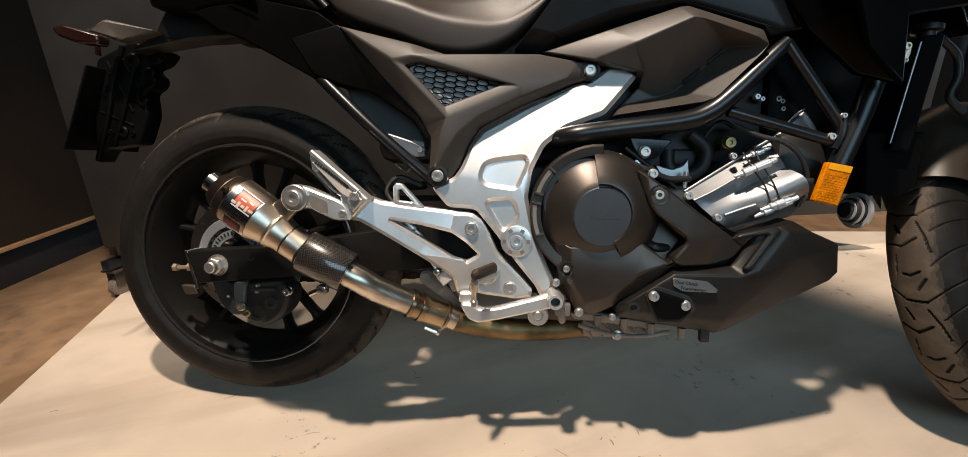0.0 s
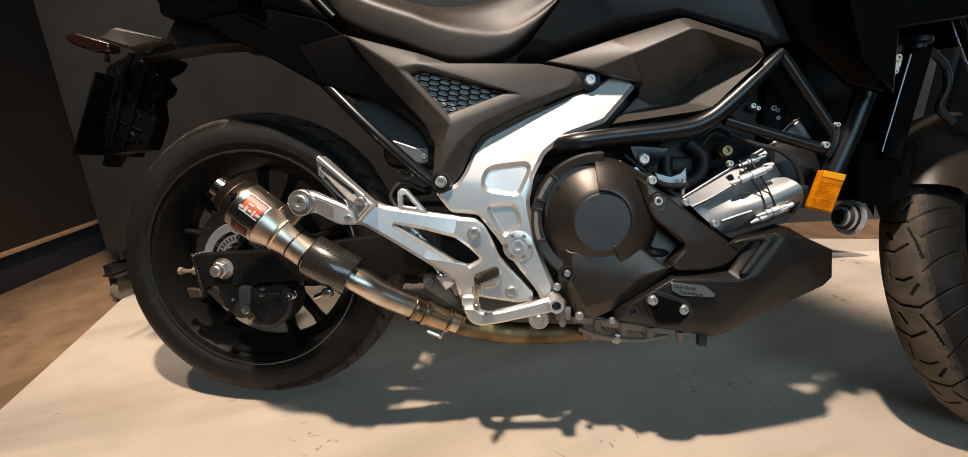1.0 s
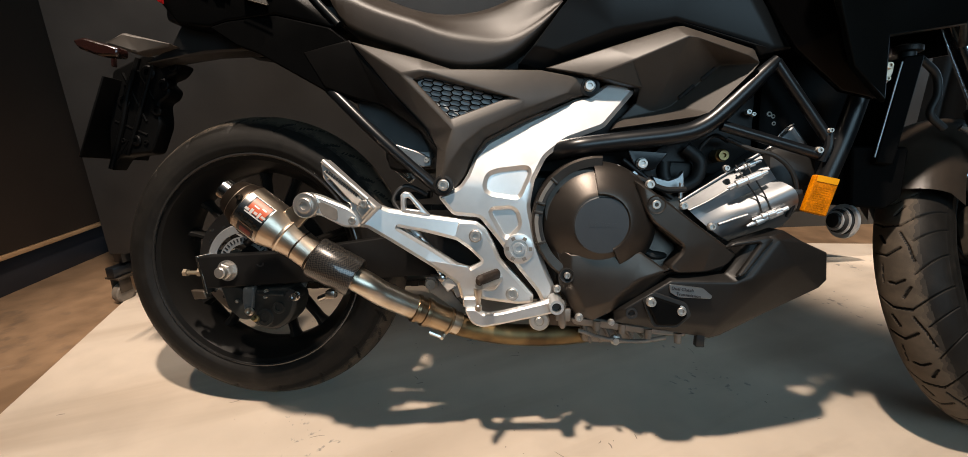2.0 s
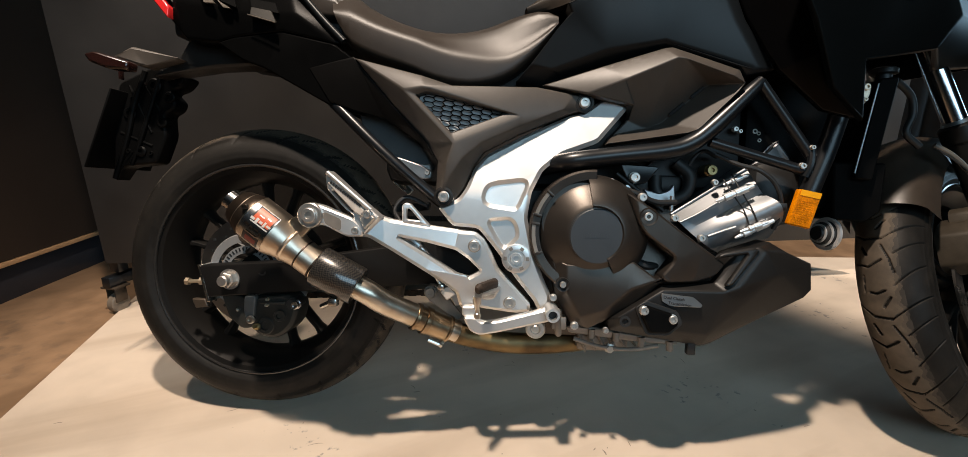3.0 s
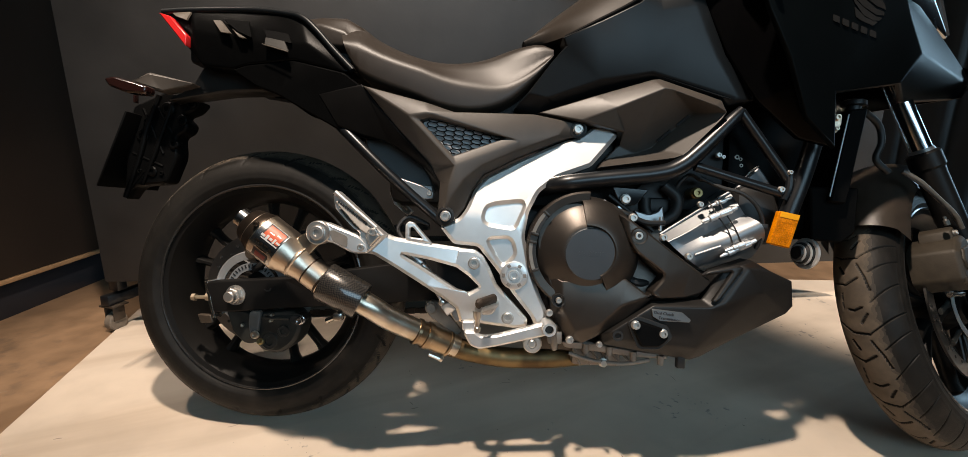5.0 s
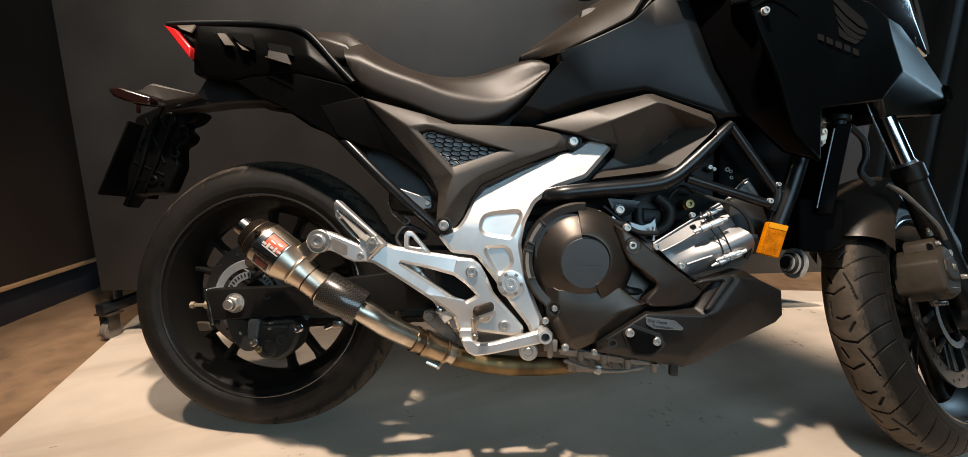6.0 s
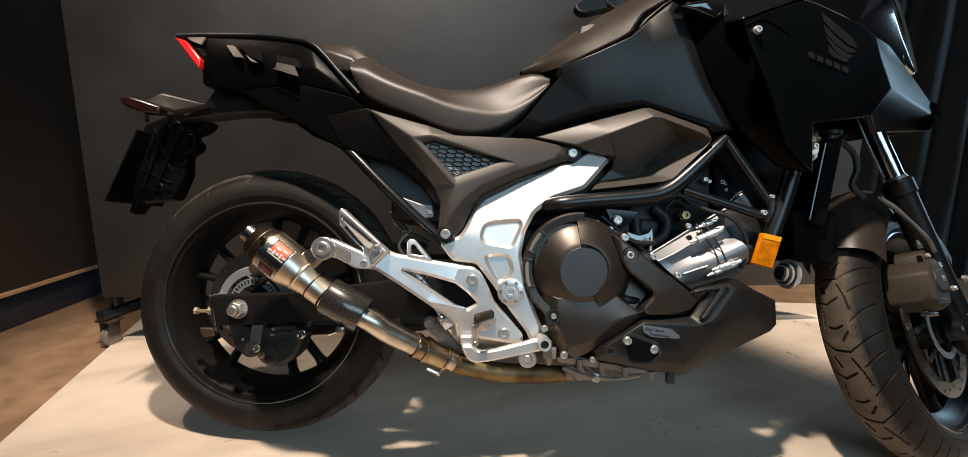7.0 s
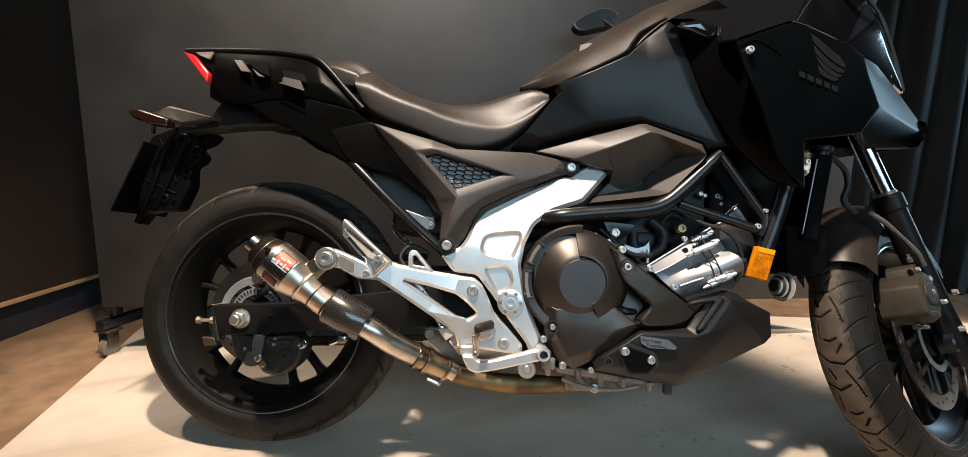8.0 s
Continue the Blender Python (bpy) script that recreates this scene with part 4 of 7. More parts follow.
def wheel(name, cx, cz, R, W, H, rimw, tread, label, m=None, disc_r=0.12, disc_w=0.075):
    """A cast wheel: rim barrel, hub, five pairs of spokes, tyre, brake disc and pulse ring."""
    c = (cx, 0, cz)
    mm = m or Matrix()
    prof = [(-rimw - 0.004, 0.226), (-rimw, 0.229), (-rimw + 0.004, 0.228), (-rimw + 0.010, 0.216), (-rimw + 0.02, 0.207), (-0.02, 0.196), (0.02, 0.196),
            (rimw - 0.02, 0.207), (rimw - 0.010, 0.216), (rimw - 0.004, 0.228), (rimw, 0.229), (rimw + 0.004, 0.226)]
    inner = [(rimw, 0.214), (rimw - 0.02, 0.201), (0.02, 0.188), (-0.02, 0.188), (-rimw + 0.02, 0.201), (-rimw, 0.214), (-rimw - 0.004, 0.226)]
    rim = part(name, lathe(c, (cx, 1, cz), prof + inner, 120), rim_black, bike, label, mm)
    for sgn in (-1, 1):
        q = Vector((cx, sgn * (rimw + 0.003), cz))
        ring = [(q.y * 0 - 0.003 + 0.0035 * math.cos(2 * math.pi * k / 8), 0.2255 + 0.0035 * math.sin(2 * math.pi * k / 8)) for k in range(9)]
        part("rim_lip", lathe(q, q + Vector((0, 1, 0)), ring[:8] + ring[:1], 120), lip_black, rim, "polished black rim lip", mm)
    t = new("tyre", tread)
    t.parent = rim
    t.matrix_basis = mm
    tagged(t, "worn black rubber tyre with scuffs")
    part("hub", lathe(c, (cx, 1, cz), [(-0.075, 0.018), (-0.075, 0.036), (-0.05, 0.042), (-0.03, 0.05), (0.03, 0.05), (0.05, 0.042), (0.08, 0.036), (0.08, 0.018)], 40), rim_black, rim, m=mm)
    for k in range(5):
        for s in (-1, 1):
            a0, a1 = 2 * math.pi * (k + 0.13) / 5 + s * 0.10, 2 * math.pi * (k + 0.13) / 5 + s * 0.20
            p0 = Vector((cx + 0.042 * math.cos(a0), 0, cz + 0.042 * math.sin(a0)))
            p1 = Vector((cx + 0.196 * math.cos(a1), 0, cz + 0.196 * math.sin(a1)))
            bm = sweep(bmesh.new(), [p0, p0.lerp(p1, 0.15), p0.lerp(p1, 0.85), p1], [0.014, 0.0105, 0.0095, 0.014], 10, flat=1.7)
            part("spoke", bm, rim_black, rim, m=mm)
    bm = lathe((cx, -disc_w, cz), (cx, 1, cz), [(0, disc_r - 0.032), (0, disc_r), (0.0045, disc_r), (0.0045, disc_r - 0.032), (0, disc_r - 0.032)], 96)
    disc = part("brake_disc", bm, disc_steel, rim, "worn steel brake disc", mm)
    holes = []
    for k in range(30):
        a = 2 * math.pi * k / 30
        r = disc_r - (0.010, 0.017, 0.024)[k % 3]
        q = Vector((cx + r * math.cos(a), -disc_w - 0.0006, cz + r * math.sin(a)))
        holes.append(lathe(q, q + Vector((0, -1, 0)), [(0, 0.0035), (0.0004, 0.0035), (0.0004, 0)], 8))
    tagged(part("disc_hole", join(holes), deep_black, rim, m=mm), kind="stuff")
    for k in range(6):
        bm = bmesh.new()
        a = 2 * math.pi * k / 6
        p0 = Vector((cx + 0.05 * math.cos(a), -disc_w + 0.003, cz + 0.05 * math.sin(a)))
        p1 = Vector((cx + (disc_r - 0.028) * math.cos(a + 0.25), -disc_w + 0.003, cz + (disc_r - 0.028) * math.sin(a + 0.25)))
        sweep(bm, [p0, p1], [0.010, 0.007], 8, flat=0.4)
        part("disc_carrier", bm, rim_black, rim, m=mm)
    return rim


REAR_TREAD = [((0.05, 0.10), (0.55, 0.62), 1), ((0.60, 0.05), (0.80, 0.30), 1), ((0.72, 0.50), (1.0, 0.86), 1)]
FRONT_TREAD = [((0.0, 0.36), (0.025, 0.18), 1.2), ((0.025, 0.18), (-0.01, -0.05), 1.2), ((0.185, 0.04), (0.08, -0.16), 1.3),
               ((0.30, 0.39), (0.333, -0.09), 1.3), ((0.333, -0.09), (0.10, -0.95), 0.7), ((0.40, 0.49), (0.526, 0.35), 1.2),
               ((0.415, -0.07), (0.60, -0.26), 0.8), ((0.60, -0.26), (0.78, -0.35), 0.8), ((0.54, -0.35), (0.36, -0.95), 0.5),
               ((0.61, 0.74), (0.685, 0.33), 0.9), ((0.685, 0.33), (0.61, -0.05), 1.3), ((0.93, -0.32), (0.69, -0.95), 0.5),
               ((0.78, 0.49), (1.0, 0.54), 0.8), ((0.30, 0.39), (0.12, 0.95), 0.7)]
rear = wheel("rear_wheel", 0.022, 0.309, 0.309, 0.080, 0.062, 0.066, tyre_mesh(0.022, 0.309, 0.309, 0.080, 0.062, REAR_TREAD, 0.110, 0.0025, 720, 61), "black cast rear wheel with thin paired spokes")
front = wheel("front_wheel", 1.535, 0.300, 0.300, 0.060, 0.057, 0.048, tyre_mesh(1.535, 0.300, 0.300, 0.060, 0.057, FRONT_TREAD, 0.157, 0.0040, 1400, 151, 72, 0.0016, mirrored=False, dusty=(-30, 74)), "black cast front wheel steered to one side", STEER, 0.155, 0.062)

# swingarm, axle, chain
ARM = [(-0.068, 0.128, 0.326), (0.10, 0.13, 0.340), (0.222, 0.13, 0.360), (0.42, 0.12, 0.392), (0.56, 0.12, 0.40), (0.56, 0.12, 0.335), (0.42, 0.12, 0.303), (0.224, 0.12, 0.286), (-0.053, 0.125, 0.261)]
arm = part("swingarm", plate(ARM, 0.034, 0.003), arm_black, bike, "black box-section swingarm with dusty top")
part("swingarm_far_arm", plate(shift(ARM, -0.01), 0.034, 0.003, side=-1), frame_black, arm)
part("swingarm_bridge", box((0.36, -0.10, 0.31), (0.43, 0.10, 0.385), 0.01), frame_black, arm)
part("end_plate", plate([(-0.070, 0.130, 0.328), (-0.064, 0.130, 0.328), (-0.047, 0.128, 0.252), (-0.053, 0.128, 0.252)], 0.038, 0.0006, r=0.001), steel, arm, "bright steel end plate")
part("axle_washer", lathe((-0.002, -0.129, 0.301), (-0.002, -1, 0.301), [(0, 0.021), (0.004, 0.021), (0.004, 0.0)], 32), bolt_steel, arm)
part("axle_nut", lathe((-0.002, -0.133, 0.301), (-0.002, -1, 0.301), [(0, 0.016), (0.012, 0.016), (0.014, 0.014), (0.014, 0.011)], 6), bolt_steel, arm, angle=20)
part("axle_end", lathe((-0.002, -0.14, 0.301), (-0.002, -1, 0.301), [(0, 0.011), (0.018, 0.011), (0.020, 0.009), (0.020, 0)], 24), bolt_steel, arm)
part("chain_adjuster", join([sweep(bmesh.new(), [put((-0.045, 0.115, 0.293)), put((-0.105, 0.115, 0.290))], 0.004, 8),
                             lathe(put((-0.066, 0.115, 0.292)), put((-0.2, 0.115, 0.288)), [(0, 0.009), (0.008, 0.009)], 6),
                             lathe(put((-0.097, 0.115, 0.2905)), put((-0.2, 0.115, 0.288)), [(0, 0.008), (0.008, 0.008)], 6)]), caliper_light, arm)
part("adjuster_plate", plate([(-0.095, 0.112, 0.254), (-0.064, 0.115, 0.254), (-0.057, 0.115, 0.238), (-0.087, 0.112, 0.234)], 0.010, 0.002, r=0.003), brown_fitting, arm, "dusty brown adjuster plate")
part("axle_hole_mark", lathe((0.065, -0.1302, 0.318), (0.065, -1, 0.318), [(0, 0.008), (0.001, 0.008), (0.001, 0.005), (-0.004, 0.005), (-0.004, 0)], 16), deep_black, arm)


def chain():
    bm = bmesh.new()
    top = [(0.0, 0.412), (0.60, 0.425)]
    low = [(0.0, 0.213), (0.60, 0.246)]
    for (x0, z0), (x1, z1) in (top, low):
        n = 38
        for k in range(n):
            s = (k + 0.5) / n
            x, z = x0 + (x1 - x0) * s, z0 + (z1 - z0) * s
            a = math.degrees(math.atan2(z1 - z0, x1 - x0))
            for o in ((-0.118, -0.122) if k % 2 else (-0.112, -0.128)):
                box((-0.0095, -0.001, -0.0065), (0.0095, 0.001, 0.0065), 0, bm, pose(x, -o, z, 0, -a, 0))
    return bm


tagged(part("drive_chain", chain(), chain_dark, bike, "oily steel drive chain"), kind="stuff")
part("rear_sprocket", lathe((0, 0.117, 0.312), (0, 1, 0.312), [(0, 0.05), (0, 0.098), (0.006, 0.098), (0.006, 0.05), (0, 0.05)], 60), chain_dark, bike)
part("chain_guard", plate([(0.02, -0.13, 0.43), (0.36, -0.13, 0.46), (0.36, -0.13, 0.44), (0.02, -0.13, 0.41)], 0.03, 0.002, side=1), deep_black, bike)

# rear brake
cal = part("rear_caliper", plate([(0.030, 0.118, 0.262), (0.120, 0.118, 0.272), (0.138, 0.120, 0.248), (0.130, 0.122, 0.212), (0.110, 0.122, 0.190), (0.086, 0.120, 0.178), (0.045, 0.118, 0.186), (0.030, 0.116, 0.220)], 0.050, 0.008, 0.0, r=0.014), caliper_black, bike, "dusty black rear brake caliper")
part("caliper_bracket", plate([(0.028, 0.130, 0.268), (0.052, 0.130, 0.268), (0.047, 0.132, 0.222), (0.042, 0.132, 0.214), (0.032, 0.132, 0.216), (0.026, 0.130, 0.240)], 0.010, 0.002), bracket_grey, cal, "grey cast caliper bracket")
for q, r in (((0.070, 0.122, 0.206), 0.019), ((0.100, 0.123, 0.228), 0.013)):
    part("piston_cap", lathe(put(q), put((q[0], 1, q[2])), [(-0.01, r), (0.005, r), (0.008, r * 0.85), (0.008, r * 0.5), (0.005, r * 0.45), (0.005, 0)], 24), caliper_black, cal)
part("caliper_rib", box((0.058, -0.132, 0.252), (0.112, -0.118, 0.258), 0.002), caliper_black, cal)
part("caliper_carrier", plate([(-0.040, 0.100, 0.268), (0.010, 0.100, 0.262), (0.036, 0.104, 0.240), (0.034, 0.104, 0.196), (0.006, 0.100, 0.190), (-0.022, 0.100, 0.214)], 0.016, 0.004, r=0.012), caliper_black, cal)
part("pin_boot", lathe(put((0.124, 0.118, 0.252)), put((0.124, 1, 0.252)), [(-0.03, 0.013), (0.006, 0.013), (0.010, 0.010), (0.010, 0)], 20), deep_black, cal)
part("banjo_bolt", lathe(put((0.054, 0.128, 0.204)), put((0.060, 0.19, 0.222)), [(0, 0.007), (0.010, 0.007), (0.012, 0.004), (0.020, 0.004)], 12), brass_dull, cal)
part("brake_hose", tube([(0.020, 0.100, 0.352), (0.060, 0.108, 0.374), (0.110, 0.108, 0.376), (0.170, 0.105, 0.362)], 0.0075, 12), deep_black, cal, "dark rubber brake hose")
part("hose_fitting", lathe(put((0.022, 0.112, 0.388)), put((0.022, 1, 0.388)), [(-0.02, 0.014), (0.004, 0.014), (0.006, 0.010), (0.010, 0.010), (0.010, 0)], 18), brown_fitting, cal)
bolt((0.042, 0.134, 0.220), 0.0075, cal)
bolt((0.000, 0.103, 0.232), 0.004, cal)
bolt((0.076, 0.130, 0.262), 0.003, cal)
bolt((0.074, 0.130, 0.250), 0.003, cal)
bolt((0.133, 0.124, 0.252), 0.0082, cal, machined, 0.012)
RING = Vector((0.012, -0.088, 0.309))
part("caliper_ring", lathe(RING, RING + Vector((0, -1, 0)), [(0, 0.064), (0, 0.081), (0.002, 0.082), (0.004, 0.080), (0.004, 0.064), (0, 0.064)], 72), ring_alu, rear, "pale grey ring round the hub")
part("pulse_ring", lathe(RING, RING + Vector((0, -1, 0)), [(0.001, 0.040), (0.001, 0.056), (0.003, 0.056), (0.003, 0.040), (0.001, 0.040)], 64), ring_alu, rear, "bright slotted wheel-speed ring")
part("ring_slot", join([box((-0.0014, -0.0008, 0.046), (0.0014, 0.0008, 0.053), 0, None, Matrix.Translation(RING + Vector((0, -0.0034, 0))) @ Matrix.Rotation(2 * math.pi * k / 40, 4, "Y")) for k in range(40)]), deep_black, rear)

# silencer and pipes
TIP, NECK = put((0.064, 0.228, 0.464)), put((0.228, 0.228, 0.344))
sil = part("silencer", lathe(TIP, NECK, [(0.026, 0.0313), (0.03, 0.0363), (0.04, 0.0391), (0.046, 0.0419), (0.1, 0.0423), (0.103, 0.0414), (0.125, 0.034), (0.128, 0.0336), (0.13, 0.035), (0.133, 0.035), (0.135, 0.0327), (0.15, 0.029), (0.196, 0.0276)], 56), titanium, bike, "short brushed stainless silencer")
part("end_cap", lathe(TIP, NECK, [(0.012, 0.0184), (0.012, 0.0276), (0.016, 0.0313), (0.04, 0.0397), (0.046, 0.0425), (0.048, 0.0425), (0.048, 0.0368)], 56), dark_steel, sil, "burnished dark end cap")
part("outlet", lathe(TIP, NECK, [(-0.006, 0.0160), (-0.006, 0.0185), (0.02, 0.0185), (0.03, 0.0185), (0.03, 0.0160), (-0.006, 0.0160)], 40), machined, sil, "bright outlet tube")
part("outlet_bore", lathe(TIP, NECK, [(0.024, 0.016), (0.025, 0.0)], 32), deep_black, sil)
for s, r in ((0.160, 0.0295), (0.190, 0.0295)):
    part("weld_bead", lathe(TIP, NECK, [(s - 0.003, r - 0.003), (s - 0.001, r), (s + 0.001, r), (s + 0.003, r - 0.003)], 48), dark_steel, sil)
bolt((0.109, 0.268, 0.455), 0.004, sil, dark_steel)


def wrap_patch(s0, s1, a0, a1, r, mat, name, label=""):
    """A sticker bent round the silencer's body."""
    d = (NECK - TIP).normalized()
    side = d.cross(Vector((0, 1, 0))).normalized()
    out = Vector((0, -1, 0))
    out = (out - d * out.dot(d)).normalized()
    bm = bmesh.new()
    grid = [[bm.verts.new(TIP + d * (s0 + (s1 - s0) * i / 4) + (out * math.cos(radians(a0 + (a1 - a0) * j / 8)) + side * math.sin(radians(a0 + (a1 - a0) * j / 8))) * r) for j in range(9)] for i in range(5)]
    for i in range(4):
        for j in range(8):
            bm.faces.new((grid[i][j], grid[i + 1][j], grid[i + 1][j + 1], grid[i][j + 1]))
    return part(name, bm, mat, sil, label)


wrap_patch(0.050, 0.101, -48, 54, 0.0427, machined, "label", "silver, orange and black sticker with a plain emblem")
wrap_patch(0.060, 0.099, 12, 52, 0.0429, dark_label, "label_field")
wrap_patch(0.063, 0.097, 15, 49, 0.0431, orange_label, "label_field")
wrap_patch(0.062, 0.094, -46, -20, 0.0429, dark_label, "label_field")
wrap_patch(0.068, 0.090, -42, -26, 0.0431, maroon_label, "label_field")
for s0, s1, a0, a1 in ((0.060, 0.068, 14, 20), (0.070, 0.075, 12, 24), (0.077, 0.083, 16, 22), (0.085, 0.089, 13, 26), (0.091, 0.099, 18, 23), (0.062, 0.098, 9, 12), (0.070, 0.080, 30, 33), (0.084, 0.092, 34, 37)):
    wrap_patch(s0, s1, a0, a1, 0.0433, white_label, "label_bar")
for s0, s1, a0, a1 in ((0.058, 0.066, -4, 2), (0.069, 0.074, -8, 0), (0.077, 0.086, -3, 1), (0.088, 0.094, -9, -2), (0.066, 0.088, -16, -14)):
    wrap_patch(s0, s1, a0, a1, 0.0430, dark_steel, "label_bar")

PIPE = [(0.210, 0.229, 0.358), (0.228, 0.228, 0.344), (0.303, 0.226, 0.306), (0.337, 0.211, 0.281), (0.379, 0.191, 0.257), (0.421, 0.172, 0.237), (0.465, 0.155, 0.215)]
pipe = part("link_pipe", tube(shift(PIPE, 0, 0, 0.002), 0.0225, 28), warm_steel, bike, "warm-tinted stainless link pipe")
a, b = put((0.221, 0.229, 0.351)), put((0.303, 0.226, 0.309))
part("carbon_sleeve", lathe(a, b, [(0.0, 0.026), (0.0, 0.036), (0.003, 0.0375), (0.078, 0.0355), (0.081, 0.034), (0.081, 0.026)], 48), carbon_weave, pipe, "glossy woven carbon sleeve")
part("hose_clamp", lathe(put((0.387, 0.187, 0.254)), put((0.465, 0.155, 0.215)), [(0, 0.023), (0.001, 0.0263), (0.007, 0.0268), (0.008, 0.0243), (0.013, 0.024), (0.02, 0.024), (0.021, 0.027), (0.026, 0.0274), (0.031, 0.027), (0.032, 0.0248), (0.036, 0.0246), (0.068, 0.0246), (0.07, 0.0268), (0.074, 0.0268), (0.076, 0.023)], 44), bronze_clamp, pipe, "heat-stained ridged pipe clamp")
part("clamp_screw", join([lathe(put((0.422, 0.174, 0.201)), put((0.443, 0.172, 0.192)), [(-0.01, 0.004), (0.014, 0.004)], 8), lathe(put((0.435, 0.173, 0.198)), put((0.443, 0.172, 0.192)), [(0, 0.0065), (0.006, 0.0065)], 6)]), steel, pipe)
part("sleeve_clamp", join([box((0.246, -0.252, 0.282), (0.262, -0.235, 0.296), 0.002), lathe(put((0.236, 0.237, 0.281)), put((0.298, 0.244, 0.309)), [(-0.008, 0.005), (0.026, 0.005)], 8)]), steel, pipe)
part("header_pipe", tube([(0.453, 0.159, 0.219), (0.499, 0.147, 0.205), (0.551, 0.135, 0.194), (0.602, 0.122, 0.189), (0.664, 0.105, 0.187), (0.746, 0.070, 0.187)], 0.0205, 24), tan_pipe, bike, "straw-coloured heat-stained header pipe")

# silver frame plate and footrest hanger
fp = part("frame_plate", plate(FRAME_PLATE, 0.016, 0.007, 0.0, [[(x * 0.84 + 0.16 * c[0], w, z * 0.84 + 0.16 * c[1]) for x, w, z in h] for h, c in ((PLATE_HOLE_UP, (0.552, 0.486)), (PLATE_HOLE_LO, (0.556, 0.416)))], 0.008, rings=((1.0, 0.8),)), silver, bike, "satin silver painted aluminium frame plate")
for hole in (PLATE_HOLE_UP, PLATE_HOLE_LO):
    mx, mz = sum(p[0] for p in hole) / len(hole), sum(p[2] for p in hole) / len(hole)
    floor_ring = [(mx + (x - mx) * 0.98, w - 0.003, mz + (z - mz) * 0.98) for x, w, z in hole]
    part("recess", plate(floor_ring, 0.003, 0.0, r=0.006), silver, fp)
piv = put((0.576, 0.184, 0.368))
part("pivot_cap", lathe(piv, piv + Vector((0, -1, 0)), [(-0.004, 0.027), (0.003, 0.027), (0.004, 0.025), (0.004, 0.016), (0.002, 0.015), (0.002, 0.011), (0.006, 0.010), (0.006, 0.006), (0.003, 0.005), (0.003, 0)], 40), silver, fp, "silver pivot cap with six windows")
part("cap_window", join([box((-0.0035, -0.0005, 0.0175), (0.0035, 0.0005, 0.0235), 0, None, Matrix.Translation(piv + Vector((0, -0.0042, 0))) @ Matrix.Rotation(2 * math.pi * (k + 0.5) / 6, 4, "Y")) for k in range(6)]), dull_alu, fp)

hg = part("footrest_hanger", plate(HANGER, 0.018, 0.006, 0.0, (HANGER_HOLE1,), 0.004, rings=((1.0, 0.9),)), silver, bike, "cast silver footrest hanger")
part("heel_guard", plate(HEEL_GUARD, 0.008, 0.002, 0, (HEEL_OPENING,), 0.003), silver, hg)
bolt((0.498, 0.184, 0.389), 0.0105, hg, bolt_steel)
bolt((0.566, 0.182, 0.284), 0.0105, hg, bolt_steel)
rb = put((0.215, 0.244, 0.442))
part("silencer_stay", lathe(rb, rb + Vector((0, -1, 0)), [(-0.012, 0.022), (0.008, 0.022), (0.010, 0.020), (0.010, 0.0)], 32), cast_alu, hg)
part("rear_arm", plate(REAR_ARM, 0.016, 0.004, 0, (), 0.007), silver, hg)
# Flush duller plate; its colour stands in for the shade of a recess.
part("recess_shade_plate", plate(ARM_RECESS, 0.002, 0.0, r=0.004), dull_alu, hg)
part("master_cylinder", lathe(put((0.360, 0.165, 0.415)), put((0.425, 0.165, 0.350)), [(0, 0.005), (0.006, 0.011), (0.045, 0.011), (0.050, 0.007), (0.092, 0.005), (0.11, 0.004)], 20), satin_alu, hg, "rear brake master cylinder")
part("clevis", plate([(0.433, 0.175, 0.300), (0.450, 0.175, 0.311), (0.465, 0.175, 0.296), (0.447, 0.175, 0.282)], 0.012, 0.002, r=0.003), pad_grey, hg, "pale plastic rod end")
part("rod_end", plate([(0.453, 0.172, 0.292), (0.470, 0.172, 0.301), (0.481, 0.172, 0.281), (0.464, 0.172, 0.270)], 0.012, 0.002, r=0.004), satin_alu, hg)
part("push_rod", tube([(0.420, 0.172, 0.334), (0.443, 0.172, 0.299)], 0.003, 8), satin_alu, hg)
part("clevis_pin", lathe(put((0.436, 0.178, 0.309)), put((0.436, 1, 0.309)), [(-0.02, 0.006), (0.004, 0.006), (0.005, 0.004)], 12), steel, hg)
part("brake_line", tube([(0.36, 0.16, 0.42), (0.34, 0.15, 0.45), (0.36, 0.14, 0.475), (0.40, 0.13, 0.46)], 0.0045, 10), deep_black, hg)
part("linkage_bolt", lathe(put((0.412, 0.15, 0.292)), put((0.412, 1, 0.292)), [(-0.06, 0.013), (0, 0.013), (0.003, 0.0095), (0.008, 0.009), (0.008, 0.004), (0.005, 0.004), (0.005, 0)], 24), dull_alu, hg)
part("stop_bracket", plate([(0.398, 0.142, 0.302), (0.424, 0.142, 0.304), (0.440, 0.142, 0.288), (0.476, 0.142, 0.244), (0.464, 0.142, 0.236), (0.405, 0.142, 0.276)], 0.006, 0.001), dull_alu, hg)
bolt((0.215, 0.254, 0.442), 0.013, hg, bolt_steel)
part("silencer_bracket", plate([(0.172, 0.240, 0.432), (0.197, 0.242, 0.446), (0.218, 0.242, 0.424), (0.196, 0.241, 0.400), (0.176, 0.238, 0.404)], 0.006, 0.002), warm_steel, sil)
pr = part("passenger_footrest", plate(PEG_FRAME, 0.026, 0.003, 0, (PEG_OPENING,), 0.003), silver, bike, "folded cast passenger footrest")
